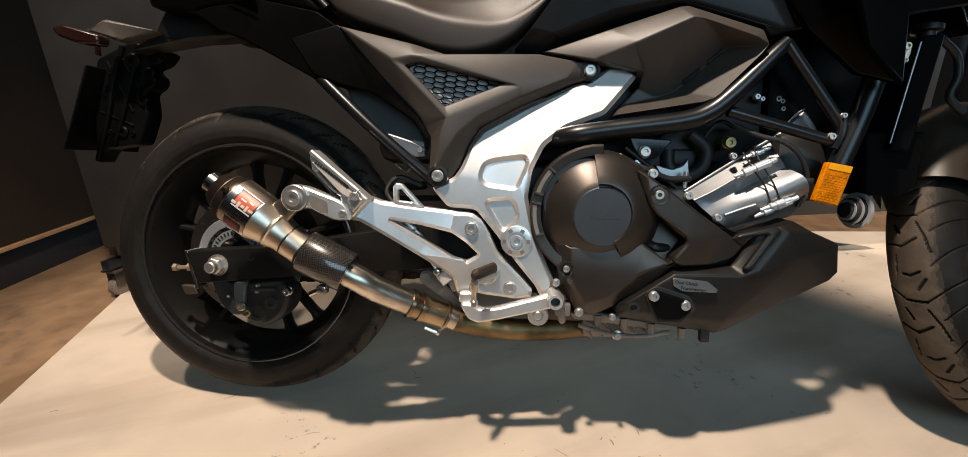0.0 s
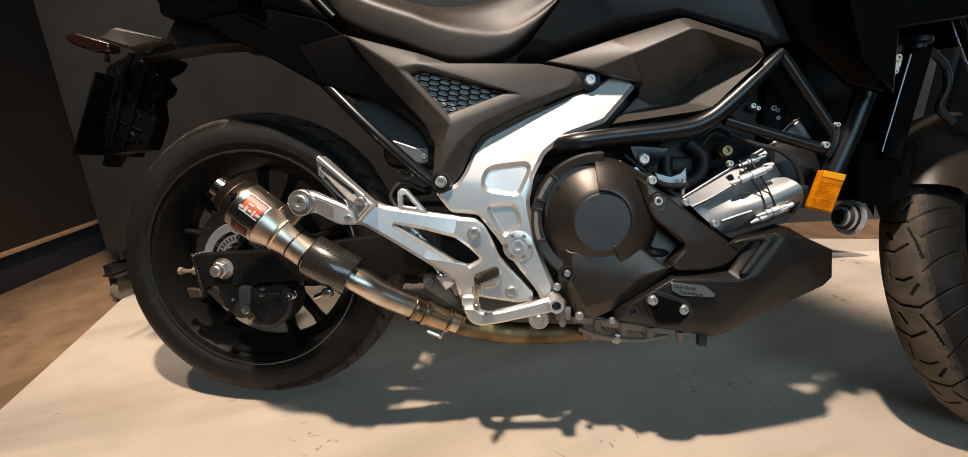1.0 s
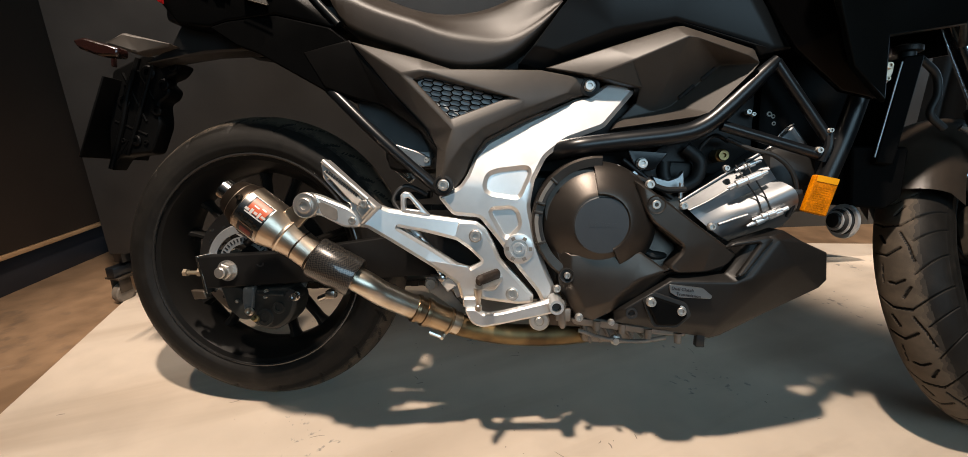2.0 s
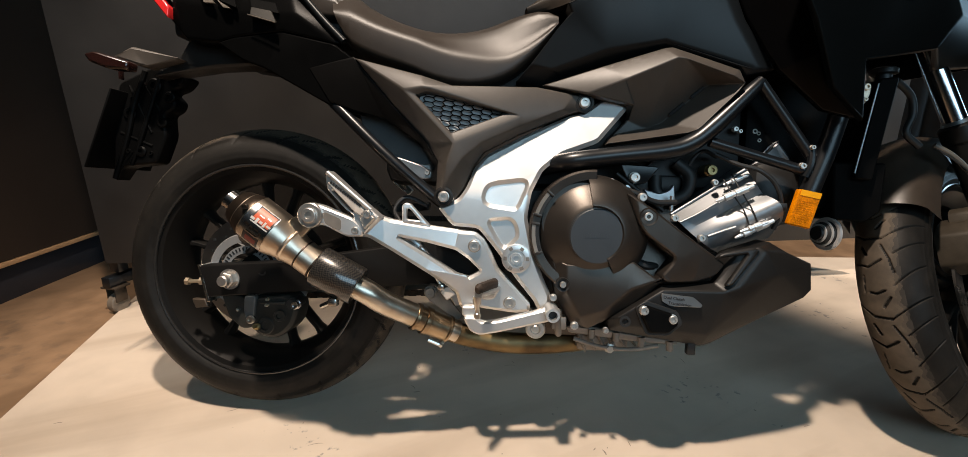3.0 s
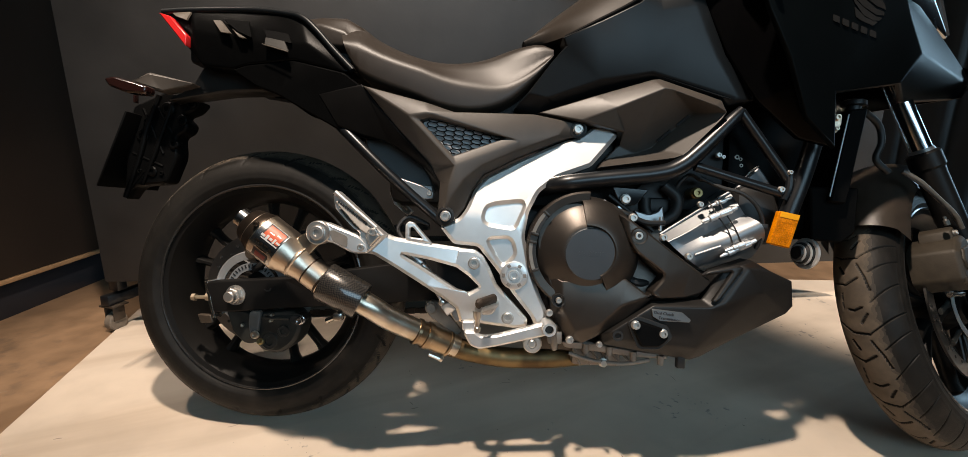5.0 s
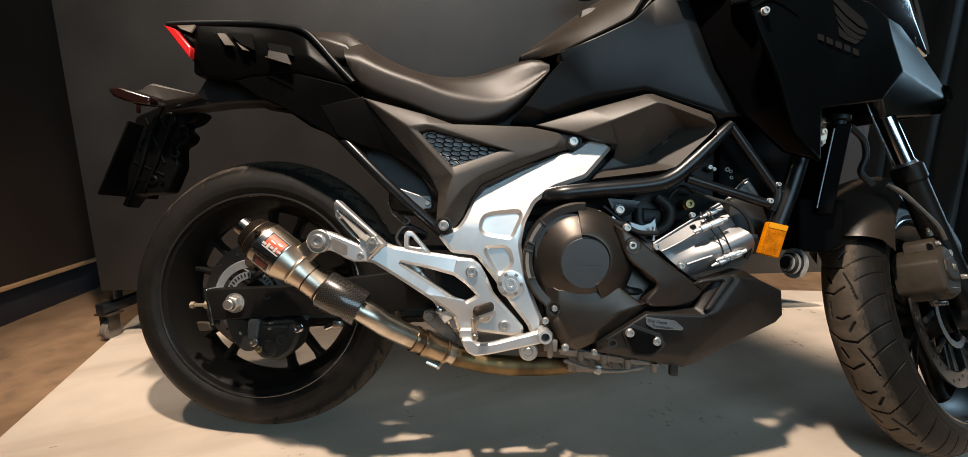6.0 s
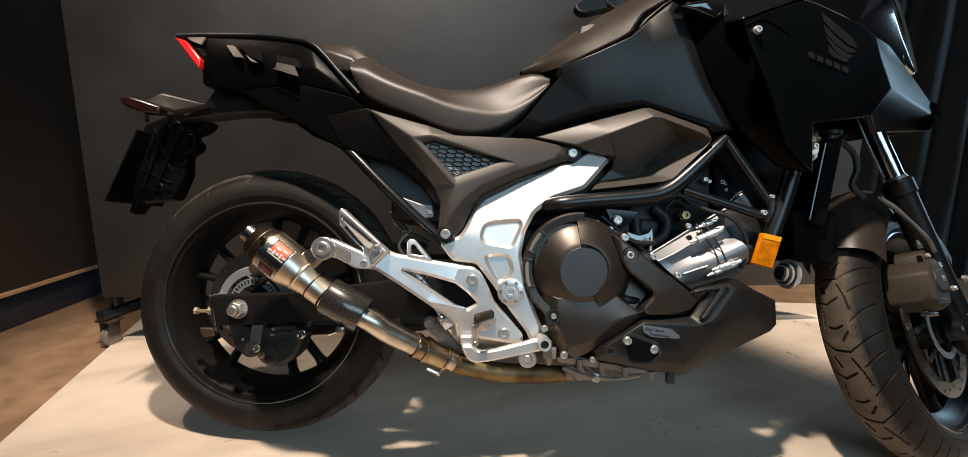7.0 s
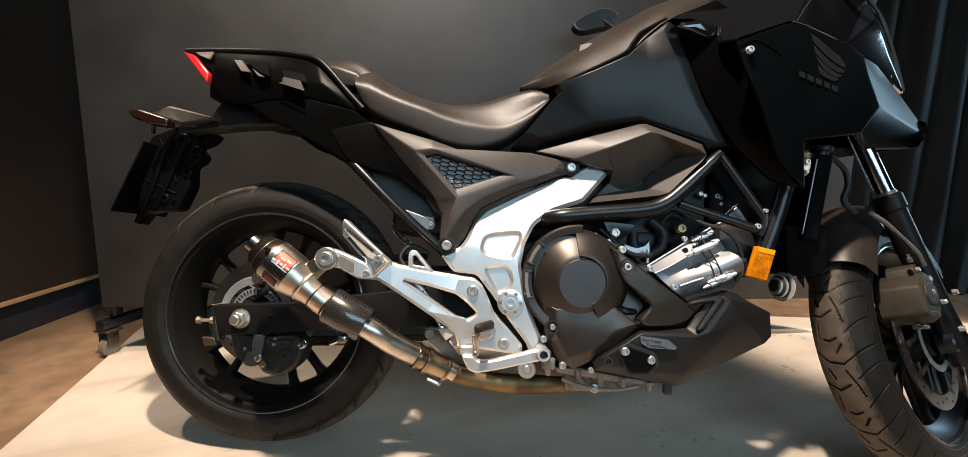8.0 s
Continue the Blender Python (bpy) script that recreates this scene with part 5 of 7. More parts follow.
part("footrest_rim", tube(PEG_RIM, 0.0045, 12, 6), silver, pr)
part("footrest_pad", plate(PEG_PAD, 0.010, 0.002, 0, (), 0.002), pad_grey, pr, "pale worn pad")
d0, d1 = put(PEG_SLOT[0]), put(PEG_SLOT[1])
for k in range(13):
    q = d0.lerp(d1, k / 12)
    part("rubber_tooth", box((-0.0016, -0.0012, -0.0016), (0.0016, 0.004, 0.0030), 0.0005, None, Matrix.Translation(q) @ Matrix.Rotation(radians(-38), 4, "Y")), deep_black, pr)
part("hinge_block", plate([(0.300, 0.246, 0.440), (0.314, 0.246, 0.452), (0.330, 0.246, 0.440), (0.310, 0.246, 0.418)], 0.012, 0.003, 0, (), 0.003), cast_alu, pr)
bolt((0.315, 0.249, 0.446), 0.0065, pr, bolt_steel)
bolt((0.292, 0.242, 0.417), 0.006, pr, bolt_steel)
part("passenger_footrest", plate([(x, w + 0.02, z) for x, w, z in FAR_PEG], 0.02, 0.002, 0, ([(x, w + 0.02, z) for x, w, z in FAR_PEG_OPENING],), 0.003), silver, bike, "folded footrest on the far side")
sp = part("seat_stay", plate(STAY_PLATE, 0.006, 0.002, 0, (), 0.004), satin_alu, bike, "grey seat stay plate")
bolt((0.401, 0.142, 0.524), 0.005, sp, bolt_steel)

pd = part("brake_pedal", plate(PEDAL, 0.012, 0.004, 0, (), 0.007), silver, bike, "polished aluminium rear brake pedal")
part("pedal_arm", plate(shift(PEDAL_ARM, 0.0), 0.012, 0.003, 0, (), 0.004), silver, pd)
pt = put((0.642, 0.205, 0.276))
part("pedal_eye", lathe(pt, pt + Vector((0, -1, 0)), [(-0.02, 0.008), (-0.02, 0.0135), (0.030, 0.0130), (0.033, 0.0120), (0.033, 0.008), (-0.02, 0.008)], 32), silver, pd)
part("eye_bore", lathe(pt + Vector((0, -0.020, 0)), pt + Vector((0, -1, 0)), [(0, 0.0085), (0.001, 0.0085), (0.001, 0)], 24), deep_black, pd)
peg = part("rider_footrest", join([sweep(bmesh.new(), [put((0.538, 0.180, 0.312)), put((0.530, 0.215, 0.314)), put((0.512, 0.268, 0.316))], [0.011, 0.009, 0.007], 12), plate([(0.506, 0.186, 0.311), (0.523, 0.188, 0.323), (0.547, 0.188, 0.309), (0.537, 0.186, 0.291), (0.516, 0.186, 0.288)], 0.012, 0.003)]), cast_alu, bike, "folding rider footrest with rubber top")
part("rubber_pad", sweep(bmesh.new(), [put((0.540, 0.196, 0.322)), put((0.537, 0.200, 0.323)), put((0.513, 0.266, 0.325)), put((0.510, 0.272, 0.324))], [0.006, 0.0105, 0.0098, 0.005], 12, flat=0.8), worn_rubber, peg, "worn brown-black rubber pad")
part("footrest_tip", lathe(put((0.510, 0.264, 0.312)), put((0.513, 0.264, 0.20)), [(0, 0.0075), (0.012, 0.007), (0.016, 0.0045), (0.028, 0.004), (0.030, 0.006), (0.037, 0.0055), (0.039, 0.003)], 14), steel, peg)
part("spring_clip", tube([(0.524, 0.192, 0.326), (0.530, 0.196, 0.318), (0.541, 0.195, 0.309)], 0.0022, 8), machined, peg)

# side cover, rear panel and frame tubes
COVER_FACES = [(0, 1, 25, 24), (1, 2, 25), (2, 3, 26, 25), (3, 4, 26), (4, 5, 9, 10, 26), (5, 6, 7, 8, 9), (26, 10, 11, 27), (27, 11, 12), (27, 12, 32), (0, 24, 23), (24, 27, 32, 21, 22, 23),
               (32, 33, 20, 21), (12, 13, 33, 32), (9, 8, 14, 10), (10, 14, 15, 11), (11, 15, 16, 12), (12, 16, 17, 13), (13, 17, 18, 33), (33, 18, 19, 20),
               (24, 25, 29, 28), (25, 26, 30, 29), (26, 27, 31, 30), (27, 24, 28, 31)]
sc = part("side_cover", facets(SIDE_COVER_V, COVER_FACES, 0.02, 0.003), cover_grey, bike, "dark grey grained side cover with a mesh vent")
part("side_cover", facets(SIDE_COVER_V, COVER_FACES, 0.02, 0.003, side=-1), cover_grey, bike)
bolt((0.440, 0.192, 0.479), 0.009, sc, bolt_steel)
bolt((0.696, 0.146, 0.660), 0.009, sc, bolt_steel)
part("bolt_boss", lathe(put((0.440, 0.183, 0.479)), put((0.440, 1, 0.479)), [(0, 0.018), (0.010, 0.018), (0.011, 0.0135), (0.008, 0.013), (0.008, 0)], 28), matte_black, sc)
part("bolt_boss", lathe(put((0.696, 0.135, 0.660)), put((0.696, 1, 0.660)), [(0, 0.018), (0.010, 0.018), (0.011, 0.0135), (0.008, 0.013), (0.008, 0)], 28), matte_black, sc)
part("vent_backing", plate(shift(VENT, -0.014), 0.004, 0), vent_grey, sc, "blue-grey foam behind the grille")


def honeycomb():
    """The vent's grille: flattened hexagons in the plane of the cover."""
    bm = bmesh.new()
    inside = [(p[0], p[2]) for p in VENT]

    def within(x, z):
        k = False
        for i in range(4):
            (x0, z0), (x1, z1) = inside[i - 1], inside[i]
            if (z0 > z) != (z1 > z) and x < (x1 - x0) * (z - z0) / (z1 - z0) + x0:
                k = not k
        return k

    tilt = radians(-10)
    for i in range(-14, 15):
        for j in range(-14, 15):
            u, v = i * 0.0176, j * 0.0092 + (i % 2) * 0.0046
            x = 0.46 + u * math.cos(tilt) - v * math.sin(tilt)
            z = 0.632 + u * math.sin(tilt) + v * math.cos(tilt)
            if not within(x, z):
                continue
            w = 0.19 - max(0, x - 0.42) * 0.2 - 0.003
            ring = []
            for a, b in ((-0.0112, 0), (-0.0064, 0.0046), (0.0064, 0.0046), (0.0112, 0), (0.0064, -0.0046), (-0.0064, -0.0046)):
                ring.append(put((x + a * math.cos(tilt) - b * math.sin(tilt), w, z + a * math.sin(tilt) + b * math.cos(tilt))))
            sweep(bm, ring + ring[:1], 0.0011, 5, False)
    return bm


part("vent_grille", honeycomb(), plate_black, sc, "black honeycomb grille")
part("lower_tail_panel", plate(TAIL_LOW, 0.02, 0.003), tail_black, bike, "glossy black lower tail panel")
part("lower_tail_panel", plate(TAIL_LOW, 0.02, 0.003, side=-1), tail_black, bike)
part("rear_side_cover", facets(REAR_COVER, [(0, 1, 8, 9), (1, 2, 7, 8), (2, 3, 7), (3, 4, 6, 7), (4, 5, 6)], 0.012, 0.003), rear_cover_shade, bike, "rear part of the side cover with shade in its colour")
part("inner_mudguard", plate(INNER_PANEL, 0.02, 0.003), guard_grey, bike, "slate grey inner mudguard")
part("subframe_tab", plate([(0.344, 0.124, 0.550), (0.376, 0.124, 0.543), (0.404, 0.124, 0.541), (0.408, 0.124, 0.520), (0.385, 0.124, 0.513), (0.365, 0.124, 0.524)], 0.006, 0.002, r=0.003), satin_alu, bike, "dull alloy tab on the subframe")
bolt((0.399, 0.128, 0.526), 0.004, bike, bolt_steel, name="tab_bolt")
for sgn in (1, -1):
    part("subframe_tube", tube([(x, w * sgn, z) for x, w, z in SUBFRAME_TUBE], 0.0105, 16), frame_black, bike)
    part("main_tube", sweep(bmesh.new(), *tapered([put((x, w * sgn, z)) for x, w, z in MAIN_TUBE], 0.0165, 0.0095, 0.72), 18), frame_black, bike)
    part("down_tube", tube([(x, w * sgn, z) for x, w, z in DOWN_TUBE], 0.0095, 14), frame_black, bike)
    part("cross_tube", tube([(x, w * sgn, z) for x, w, z in CROSS_TUBE], 0.0095, 14), frame_black, bike)
    part("front_tube", tube([(x, w * sgn, z) for x, w, z in FRONT_TUBE], 0.0165, 18), frame_black, bike)

# seat and tail


def seat_mesh(tops, lows, widths):
    """Sections across the seat, from back to front: height of the shoulder and of the lower rim, half-width."""
    rings = []
    crease_at = ((0.0, 0.46), (0.15, 0.58), (0.4, 0.68), (0.6, 0.50), (0.75, 0.28), (0.9, 0.20), (1.0, 0.20))
    for i, ((x, zt), (xl, zl), w) in enumerate(zip(tops, lows, widths)):
        h = zt - zl
        f = i / (len(tops) - 1)
        c = next(c0 + (c1 - c0) * (f - f0) / (f1 - f0) for (f0, c0), (f1, c1) in zip(crease_at, crease_at[1:]) if f <= f1)
        lean = math.tan(radians(40 - 15 * min(1.0, max(0.0, (f - 0.4) / 0.3)) - 20 * max(0.0, (f - 0.7) / 0.3))) * h * (1 - c) / w
        sec = [(0.88, 0.0), (0.96, 0.03), (0.99, 0.08), (1.0, 0.14), (1.0, c - 0.10), (0.998, c - 0.05), (0.988, c), (0.970, c + 0.05), (0.945, c + 0.10)]
        sec += [(0.955 - lean * (k - 0.05), c + 0.06 + (0.94 - c) * k) for k in (0.3, 0.6, 0.85)] + [(0.93 - lean * 1.05, 1.02), (0.80 - lean, 1.05), (0.30, 1.07)]
        half = [(w * a, b) for a, b in sec]
        ring = [Vector((xl + (x - xl) * b, -y, zl + h * b)) for y, b in half] + [Vector((xl + (x - xl) * b, y, zl + h * b)) for y, b in reversed(half)]
        rings.append(ring)
    return loft(rings)


def resample(pts, n):
    path = spline([Vector(p) for p in pts], 10)
    L = [0]
    for a, b in zip(path, path[1:]):
        L.append(L[-1] + (b - a).length)
    out = []
    for k in range(n):
        s = L[-1] * k / (n - 1)
        i = min(max(j for j in range(len(L)) if L[j] <= s + 1e-9), len(path) - 2)
        f = (s - L[i]) / max(L[i + 1] - L[i], 1e-9)
        out.append(path[i].lerp(path[i + 1], f))
    return out


st, sl = resample(SEAT_TOP, 24), resample(SEAT_LOW, 24)
part("rider_seat", seat_mesh([(p.x, p.z) for p in st], [(p.x, p.z) for p in sl], [0.150 - 0.028 * (k / 23) ** 1.5 for k in range(24)]), vinyl, bike, "black grained vinyl rider seat", angle=60)
PT = [(0.05, 0.868), (0.10, 0.884), (0.16, 0.888), (0.21, 0.888), (0.245, 0.868), (0.268, 0.838)]
part("pillion_seat", seat_mesh(PT, [(x + 0.01, z - 0.06 - 0.02 * i / 5) for i, (x, z) in enumerate(PT)], [0.115, 0.125, 0.13, 0.13, 0.13, 0.125]), vinyl, bike, "black vinyl passenger seat", angle=60)
TAIL_FACES = [(0, 1, 13, 12), (1, 2, 14, 13), (2, 3, 4, 15, 14), (4, 5, 15), (5, 6, 7, 15), (7, 8, 15), (8, 9, 14, 15), (9, 10, 14), (10, 11, 13, 14), (11, 12, 13)]
tl = part("tail_cowl", facets(TAIL_V, TAIL_FACES, 0.05, 0.005), tail_black, bike, "black tail cowl with patches for grab-rail openings")
part("tail_cowl", facets(TAIL_V, TAIL_FACES, 0.05, 0.005, side=-1), tail_black, bike)
part("tail_deck", box((-0.13, -0.10, 0.79), (0.24, 0.10, 0.862), 0.01), matte_black, tl)
for sgn in (1, -1):
    part("grab_rail", tube([(x, w * sgn, z) for x, w, z in GRAB_EDGE], 0.0065, 12), satin_black, tl)
# No openings are cut: pale patches paint the lit backdrop behind the rail.
part("rail_light_patch", plate([(-0.139, 0.140, 0.879), (-0.098, 0.142, 0.881), (-0.092, 0.166, 0.855), (-0.120, 0.158, 0.866)], 0.004, 0.0005, r=0.003), lit_taupe, tl, "pale patch for lit backdrop under the grab rail")
part("rail_light_patch", plate([(-0.048, 0.150, 0.862), (-0.030, 0.151, 0.861), (0.001, 0.170, 0.829), (-0.022, 0.165, 0.832)], 0.004, 0.0005, r=0.002), lit_taupe, tl, "pale patch for lit backdrop under the grab rail")
part("rail_light_patch", plate([(0.000, 0.164, 0.840), (0.010, 0.166, 0.833), (0.033, 0.171, 0.819), (0.018, 0.170, 0.821)], 0.004, 0.0005, r=0.001), lit_taupe, tl)
# Black patches paint the dark behind the rail.
part("rail_shade_patch", plate([(-0.022, 0.155, 0.862), (0.030, 0.158, 0.858), (0.044, 0.172, 0.820), (0.012, 0.166, 0.834)], 0.004, 0.0005, r=0.003), radiator_black, tl, "black patch for the dark behind the grab rail")
part("rail_shade_patch", plate([(0.062, 0.158, 0.842), (0.112, 0.158, 0.834), (0.122, 0.166, 0.812), (0.069, 0.164, 0.824)], 0.004, 0.0005, r=0.003), radiator_black, tl, "black patch for the dark behind the grab rail")
part("rail_dim_patch", plate([(0.070, 0.168, 0.823), (0.108, 0.168, 0.816), (0.121, 0.176, 0.793), (0.070, 0.172, 0.808)], 0.004, 0.0005, r=0.002), shaded_taupe, tl)
# Bright lower edge painted as a pale tube.
part("edge_glint", tube([(0.067, 0.175, 0.807), (0.122, 0.180, 0.791)], 0.0012, 8), lit_taupe, tl)
part("tail_light", plate(shift(TAIL_LIGHT, 0.006), 0.03, 0.002, 0, (), 0.004), red_lens, tl, "lit red tail light")
part("tail_under", plate(TAIL_UNDER, 0.04, 0.006), matte_black, tl)
part("turn_signal", plate(SIGNAL, 0.02, 0.004, 0, (), 0.006), red_dark, tl, "smoked turn signal")
part("signal_stalk", plate(SIGNAL_STALK, 0.03, 0.005), cover_grey, tl)
HOLD = [(-0.287, 0.05, 0.705), (-0.209, 0.05, 0.741), (-0.161, 0.05, 0.731), (-0.130, 0.05, 0.718), (-0.149, 0.05, 0.696), (-0.178, 0.05, 0.686), (-0.158, 0.05, 0.668), (-0.166, 0.05, 0.650), (-0.186, 0.05, 0.640), (-0.183, 0.05, 0.594), (-0.207, 0.05, 0.534), (-0.280, 0.05, 0.526), (-0.304, 0.05, 0.492), (-0.302, 0.05, 0.589)]
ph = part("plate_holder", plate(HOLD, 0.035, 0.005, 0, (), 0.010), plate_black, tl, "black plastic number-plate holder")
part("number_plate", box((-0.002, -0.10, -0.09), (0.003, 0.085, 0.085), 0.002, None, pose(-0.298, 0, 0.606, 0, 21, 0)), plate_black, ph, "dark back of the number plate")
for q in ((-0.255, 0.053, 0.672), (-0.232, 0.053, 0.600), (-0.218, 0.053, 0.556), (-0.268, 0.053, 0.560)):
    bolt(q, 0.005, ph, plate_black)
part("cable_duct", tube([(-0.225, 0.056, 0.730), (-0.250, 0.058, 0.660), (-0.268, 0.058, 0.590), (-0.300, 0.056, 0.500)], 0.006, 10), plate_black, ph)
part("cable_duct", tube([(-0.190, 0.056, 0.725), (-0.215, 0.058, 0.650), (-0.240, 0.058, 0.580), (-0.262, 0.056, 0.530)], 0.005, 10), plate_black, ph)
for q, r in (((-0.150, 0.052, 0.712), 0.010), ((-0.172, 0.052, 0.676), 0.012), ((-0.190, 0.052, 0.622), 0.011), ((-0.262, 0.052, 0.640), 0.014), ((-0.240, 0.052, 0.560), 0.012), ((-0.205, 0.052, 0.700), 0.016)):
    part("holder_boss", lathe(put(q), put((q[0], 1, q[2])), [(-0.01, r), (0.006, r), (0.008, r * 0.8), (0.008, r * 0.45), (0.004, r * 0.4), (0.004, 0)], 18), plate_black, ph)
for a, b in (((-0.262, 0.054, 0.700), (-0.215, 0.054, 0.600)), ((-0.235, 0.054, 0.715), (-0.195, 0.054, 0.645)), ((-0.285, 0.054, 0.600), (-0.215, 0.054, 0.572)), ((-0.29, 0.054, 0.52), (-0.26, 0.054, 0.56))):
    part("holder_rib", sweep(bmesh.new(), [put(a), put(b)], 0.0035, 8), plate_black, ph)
part("red_side_mark", box((-0.281, -0.062, 0.712), (-0.277, -0.050, 0.738), 0.001), red_dark, ph)

# tank shell, side panels and front cowl
TANK_FACES = [(4, 5, 20), (5, 6, 21, 20), (6, 7, 22, 21), (7, 8, 23, 22), (8, 9, 23), (26, 25, 13, 14), (25, 24, 12, 13), (23, 9, 10, 11, 24), (11, 12, 24), (26, 14, 15, 16, 17),
              (0, 1, 25, 26, 17, 18, 19), (1, 2, 3, 27, 24, 25), (3, 4, 20, 21, 27), (27, 21, 22, 23, 24)]
part("tank_cover", facets(TANK_V, TANK_FACES, 0.05, 0.004), satin_black, bike, "satin black tank cover")
part("tank_cover", facets(TANK_V, TANK_FACES, 0.05, 0.004, side=-1), satin_black, bike)


def tank_top():
    """The hump over the tank: lofted sections from the skirt on one side over the crest to the other."""
    top, low = resample(TANK_CREST, 22), resample(TANK_SKIRT, 22)
    rings = []
    for a, b in zip(top, low):
        half = []
        for k in range(9):
            f = k / 8
            p = b.lerp(a, f)
            half.append(Vector((p.x, -p.y - 0.010 * math.sin(math.pi * f), p.z + 0.006 * math.sin(math.pi * f))))
        under = put((b.x, b.y - 0.03, b.z - 0.003))
        ring = [under] + half
        rings.append(ring + [Vector((p.x, -p.y, p.z)) for p in reversed(ring)])
    return loft(rings)


part("tank_top", tank_top(), tank_plastic, bike, "grained black tank top", angle=50)
part("top_seam", tube([(0.664, 0.150, 0.840), (0.720, 0.161, 0.866), (0.795, 0.165, 0.906), (0.815, 0.163, 0.932), (0.830, 0.161, 0.954), (0.850, 0.159, 0.968), (0.888, 0.155, 0.992)], 0.004, 8), radiator_black, bike)
LOWER_FACES = [(0, 1, 6, 5), (1, 2, 7, 6), (2, 3, 8, 7), (3, 4, 9, 8), (5, 6, 11, 10), (6, 7, 14, 11), (7, 15, 14), (7, 8, 16, 15), (8, 9, 16), (9, 17, 16), (4, 17, 9), (16, 17, 18), (15, 16, 18, 19), (11, 14, 13), (13, 14, 21, 12), (14, 15, 20, 21), (15, 19, 20)]
lp = part("lower_side_panel", facets(LOWER_PANEL_V, LOWER_FACES, 0.03, 0.003), cover_grey, bike, "grained grey lower side panel with a recess")
part("lower_side_panel", facets(LOWER_PANEL_V, LOWER_FACES, 0.03, 0.003, side=-1), cover_grey, bike)
for a, b in (((0.862, 0.119, 0.644), (0.885, 0.126, 0.665)), ((0.896, 0.130, 0.675), (0.916, 0.137, 0.693))):
    part("panel_slot", tube([a, b], 0.0035, 8), deep_black, lp)
COWL_FACES = [tuple(range(14)), (5, 14, 6), (6, 14, 15, 7), (15, 16, 17, 7), (7, 17, 18, 19, 8)]
cw = part("front_cowl", facets(COWL_V, COWL_FACES, 0.012, 0.004), cowl_black, bike, "satin black front cowl with a grey wing emblem")
part("front_cowl", facets(COWL_V, COWL_FACES, 0.012, 0.004, side=-1), cowl_black, bike)
bolt((1.0, 0.284, 0.872), 0.0065, cw, bolt_steel)
part("cowl_groove", tube([(0.979, 0.2855, 0.879), (0.999, 0.2795, 0.892), (1.016, 0.2745, 0.897), (1.036, 0.2685, 0.894), (1.073, 0.2575, 0.879)], 0.0017, 6), radiator_black, cw)


def emblem(pts, name):
    return part(name, plate(shift(pts, 0.0010), 0.0012, 0.0, r=0.0015), emblem_grey, cw)


BAR_X, BAR_Z = 1.119, 0.853
for pts in (WING_A, WING_B, WING_C, WING_D):
    emblem(pts, "wing_emblem")
for k in range(5):
    x, z = BAR_X + k * 0.0205, BAR_Z - k * 0.0039
    emblem([(px, 0.287 - 0.30 * (px - 0.973), pz) for px, pz in ((x, z), (x + 0.0140, z - 0.0026), (x + 0.0140, z - 0.0136), (x, z - 0.0110))], "emblem_bar")
UPPER_FACES = [(0, 14, 1), (14, 13, 2, 1), (13, 12, 11, 2), (11, 10, 3, 2), (10, 9, 8, 4, 3), (8, 7, 16, 15), (8, 15, 4), (15, 16, 5), (15, 5, 4), (16, 7, 6), (16, 6, 5)]
part("upper_cowl", facets(UPPER_V, UPPER_FACES, 0.012, 0.004), gloss_black, bike, "gloss black upper cowl")
part("upper_cowl", facets(UPPER_V, UPPER_FACES, 0.012, 0.004, side=-1), gloss_black, bike)
part("inner_cowl", facets(INNER_V, [(0, 1, 8, 9), (1, 2, 3, 8), (3, 4, 7, 8), (4, 5, 6, 7)], 0.012, 0.003), inner_black, bike, "black inner cowl")
part("inner_cowl", facets(INNER_V, [(0, 1, 8, 9), (1, 2, 3, 8), (3, 4, 7, 8), (4, 5, 6, 7)], 0.012, 0.003, side=-1), inner_black, bike)
# Made-up facet; its tilt mirrors the cool lamp towards the camera as a glint.
part("cowl_glint_facet", facets([(0.882, 0.212, 0.948), (0.907, 0.211, 0.955), (0.939, 0.208, 0.960), (0.989, 0.201, 0.955), (0.993, 0.196, 0.937), (0.963, 0.199, 0.933), (0.921, 0.207, 0.944), (0.905, 0.195, 0.966), (0.990, 0.180, 0.970)], [(0, 1, 6), (1, 2, 5, 6), (2, 3, 4, 5), (1, 7, 8, 3, 2)], 0.03, 0.004), gloss_black, bike, "gloss black facet tilted to mirror the cool lamp")
part("cowl_infill", plate([(0.880, 0.150, 0.985), (0.990, 0.160, 1.035), (1.060, 0.170, 0.990), (1.010, 0.185, 0.900), (0.960, 0.175, 0.900), (0.905, 0.160, 0.930)], 0.02, 0.002), inner_black, bike)
part("screen_edge", tube([(1.408, 0.046, 1.118), (1.452, 0.034, 1.072), (1.495, 0.018, 0.988), (1.522, 0.010, 0.910)], 0.004, 10), clear_plastic, bike)
part("windscreen", plate(SCREEN, 0.10, 0.002), clear_plastic, bike, "dark tinted windscreen")
mr = part("mirror", plate(MIRROR, 0.03, 0.004, 0, (), 0.01), deep_black, bike, "rear-view mirror in a black shell")
part("mirror_glass", plate([(0.845 + (x - 0.845) * 0.90, w + 0.0045, 1.245 + (z - 1.245) * 0.88) for x, w, z in MIRROR], 0.002, 0.0005, 0, (), 0.008), mirror_glass, mr, "silvered mirror glass")

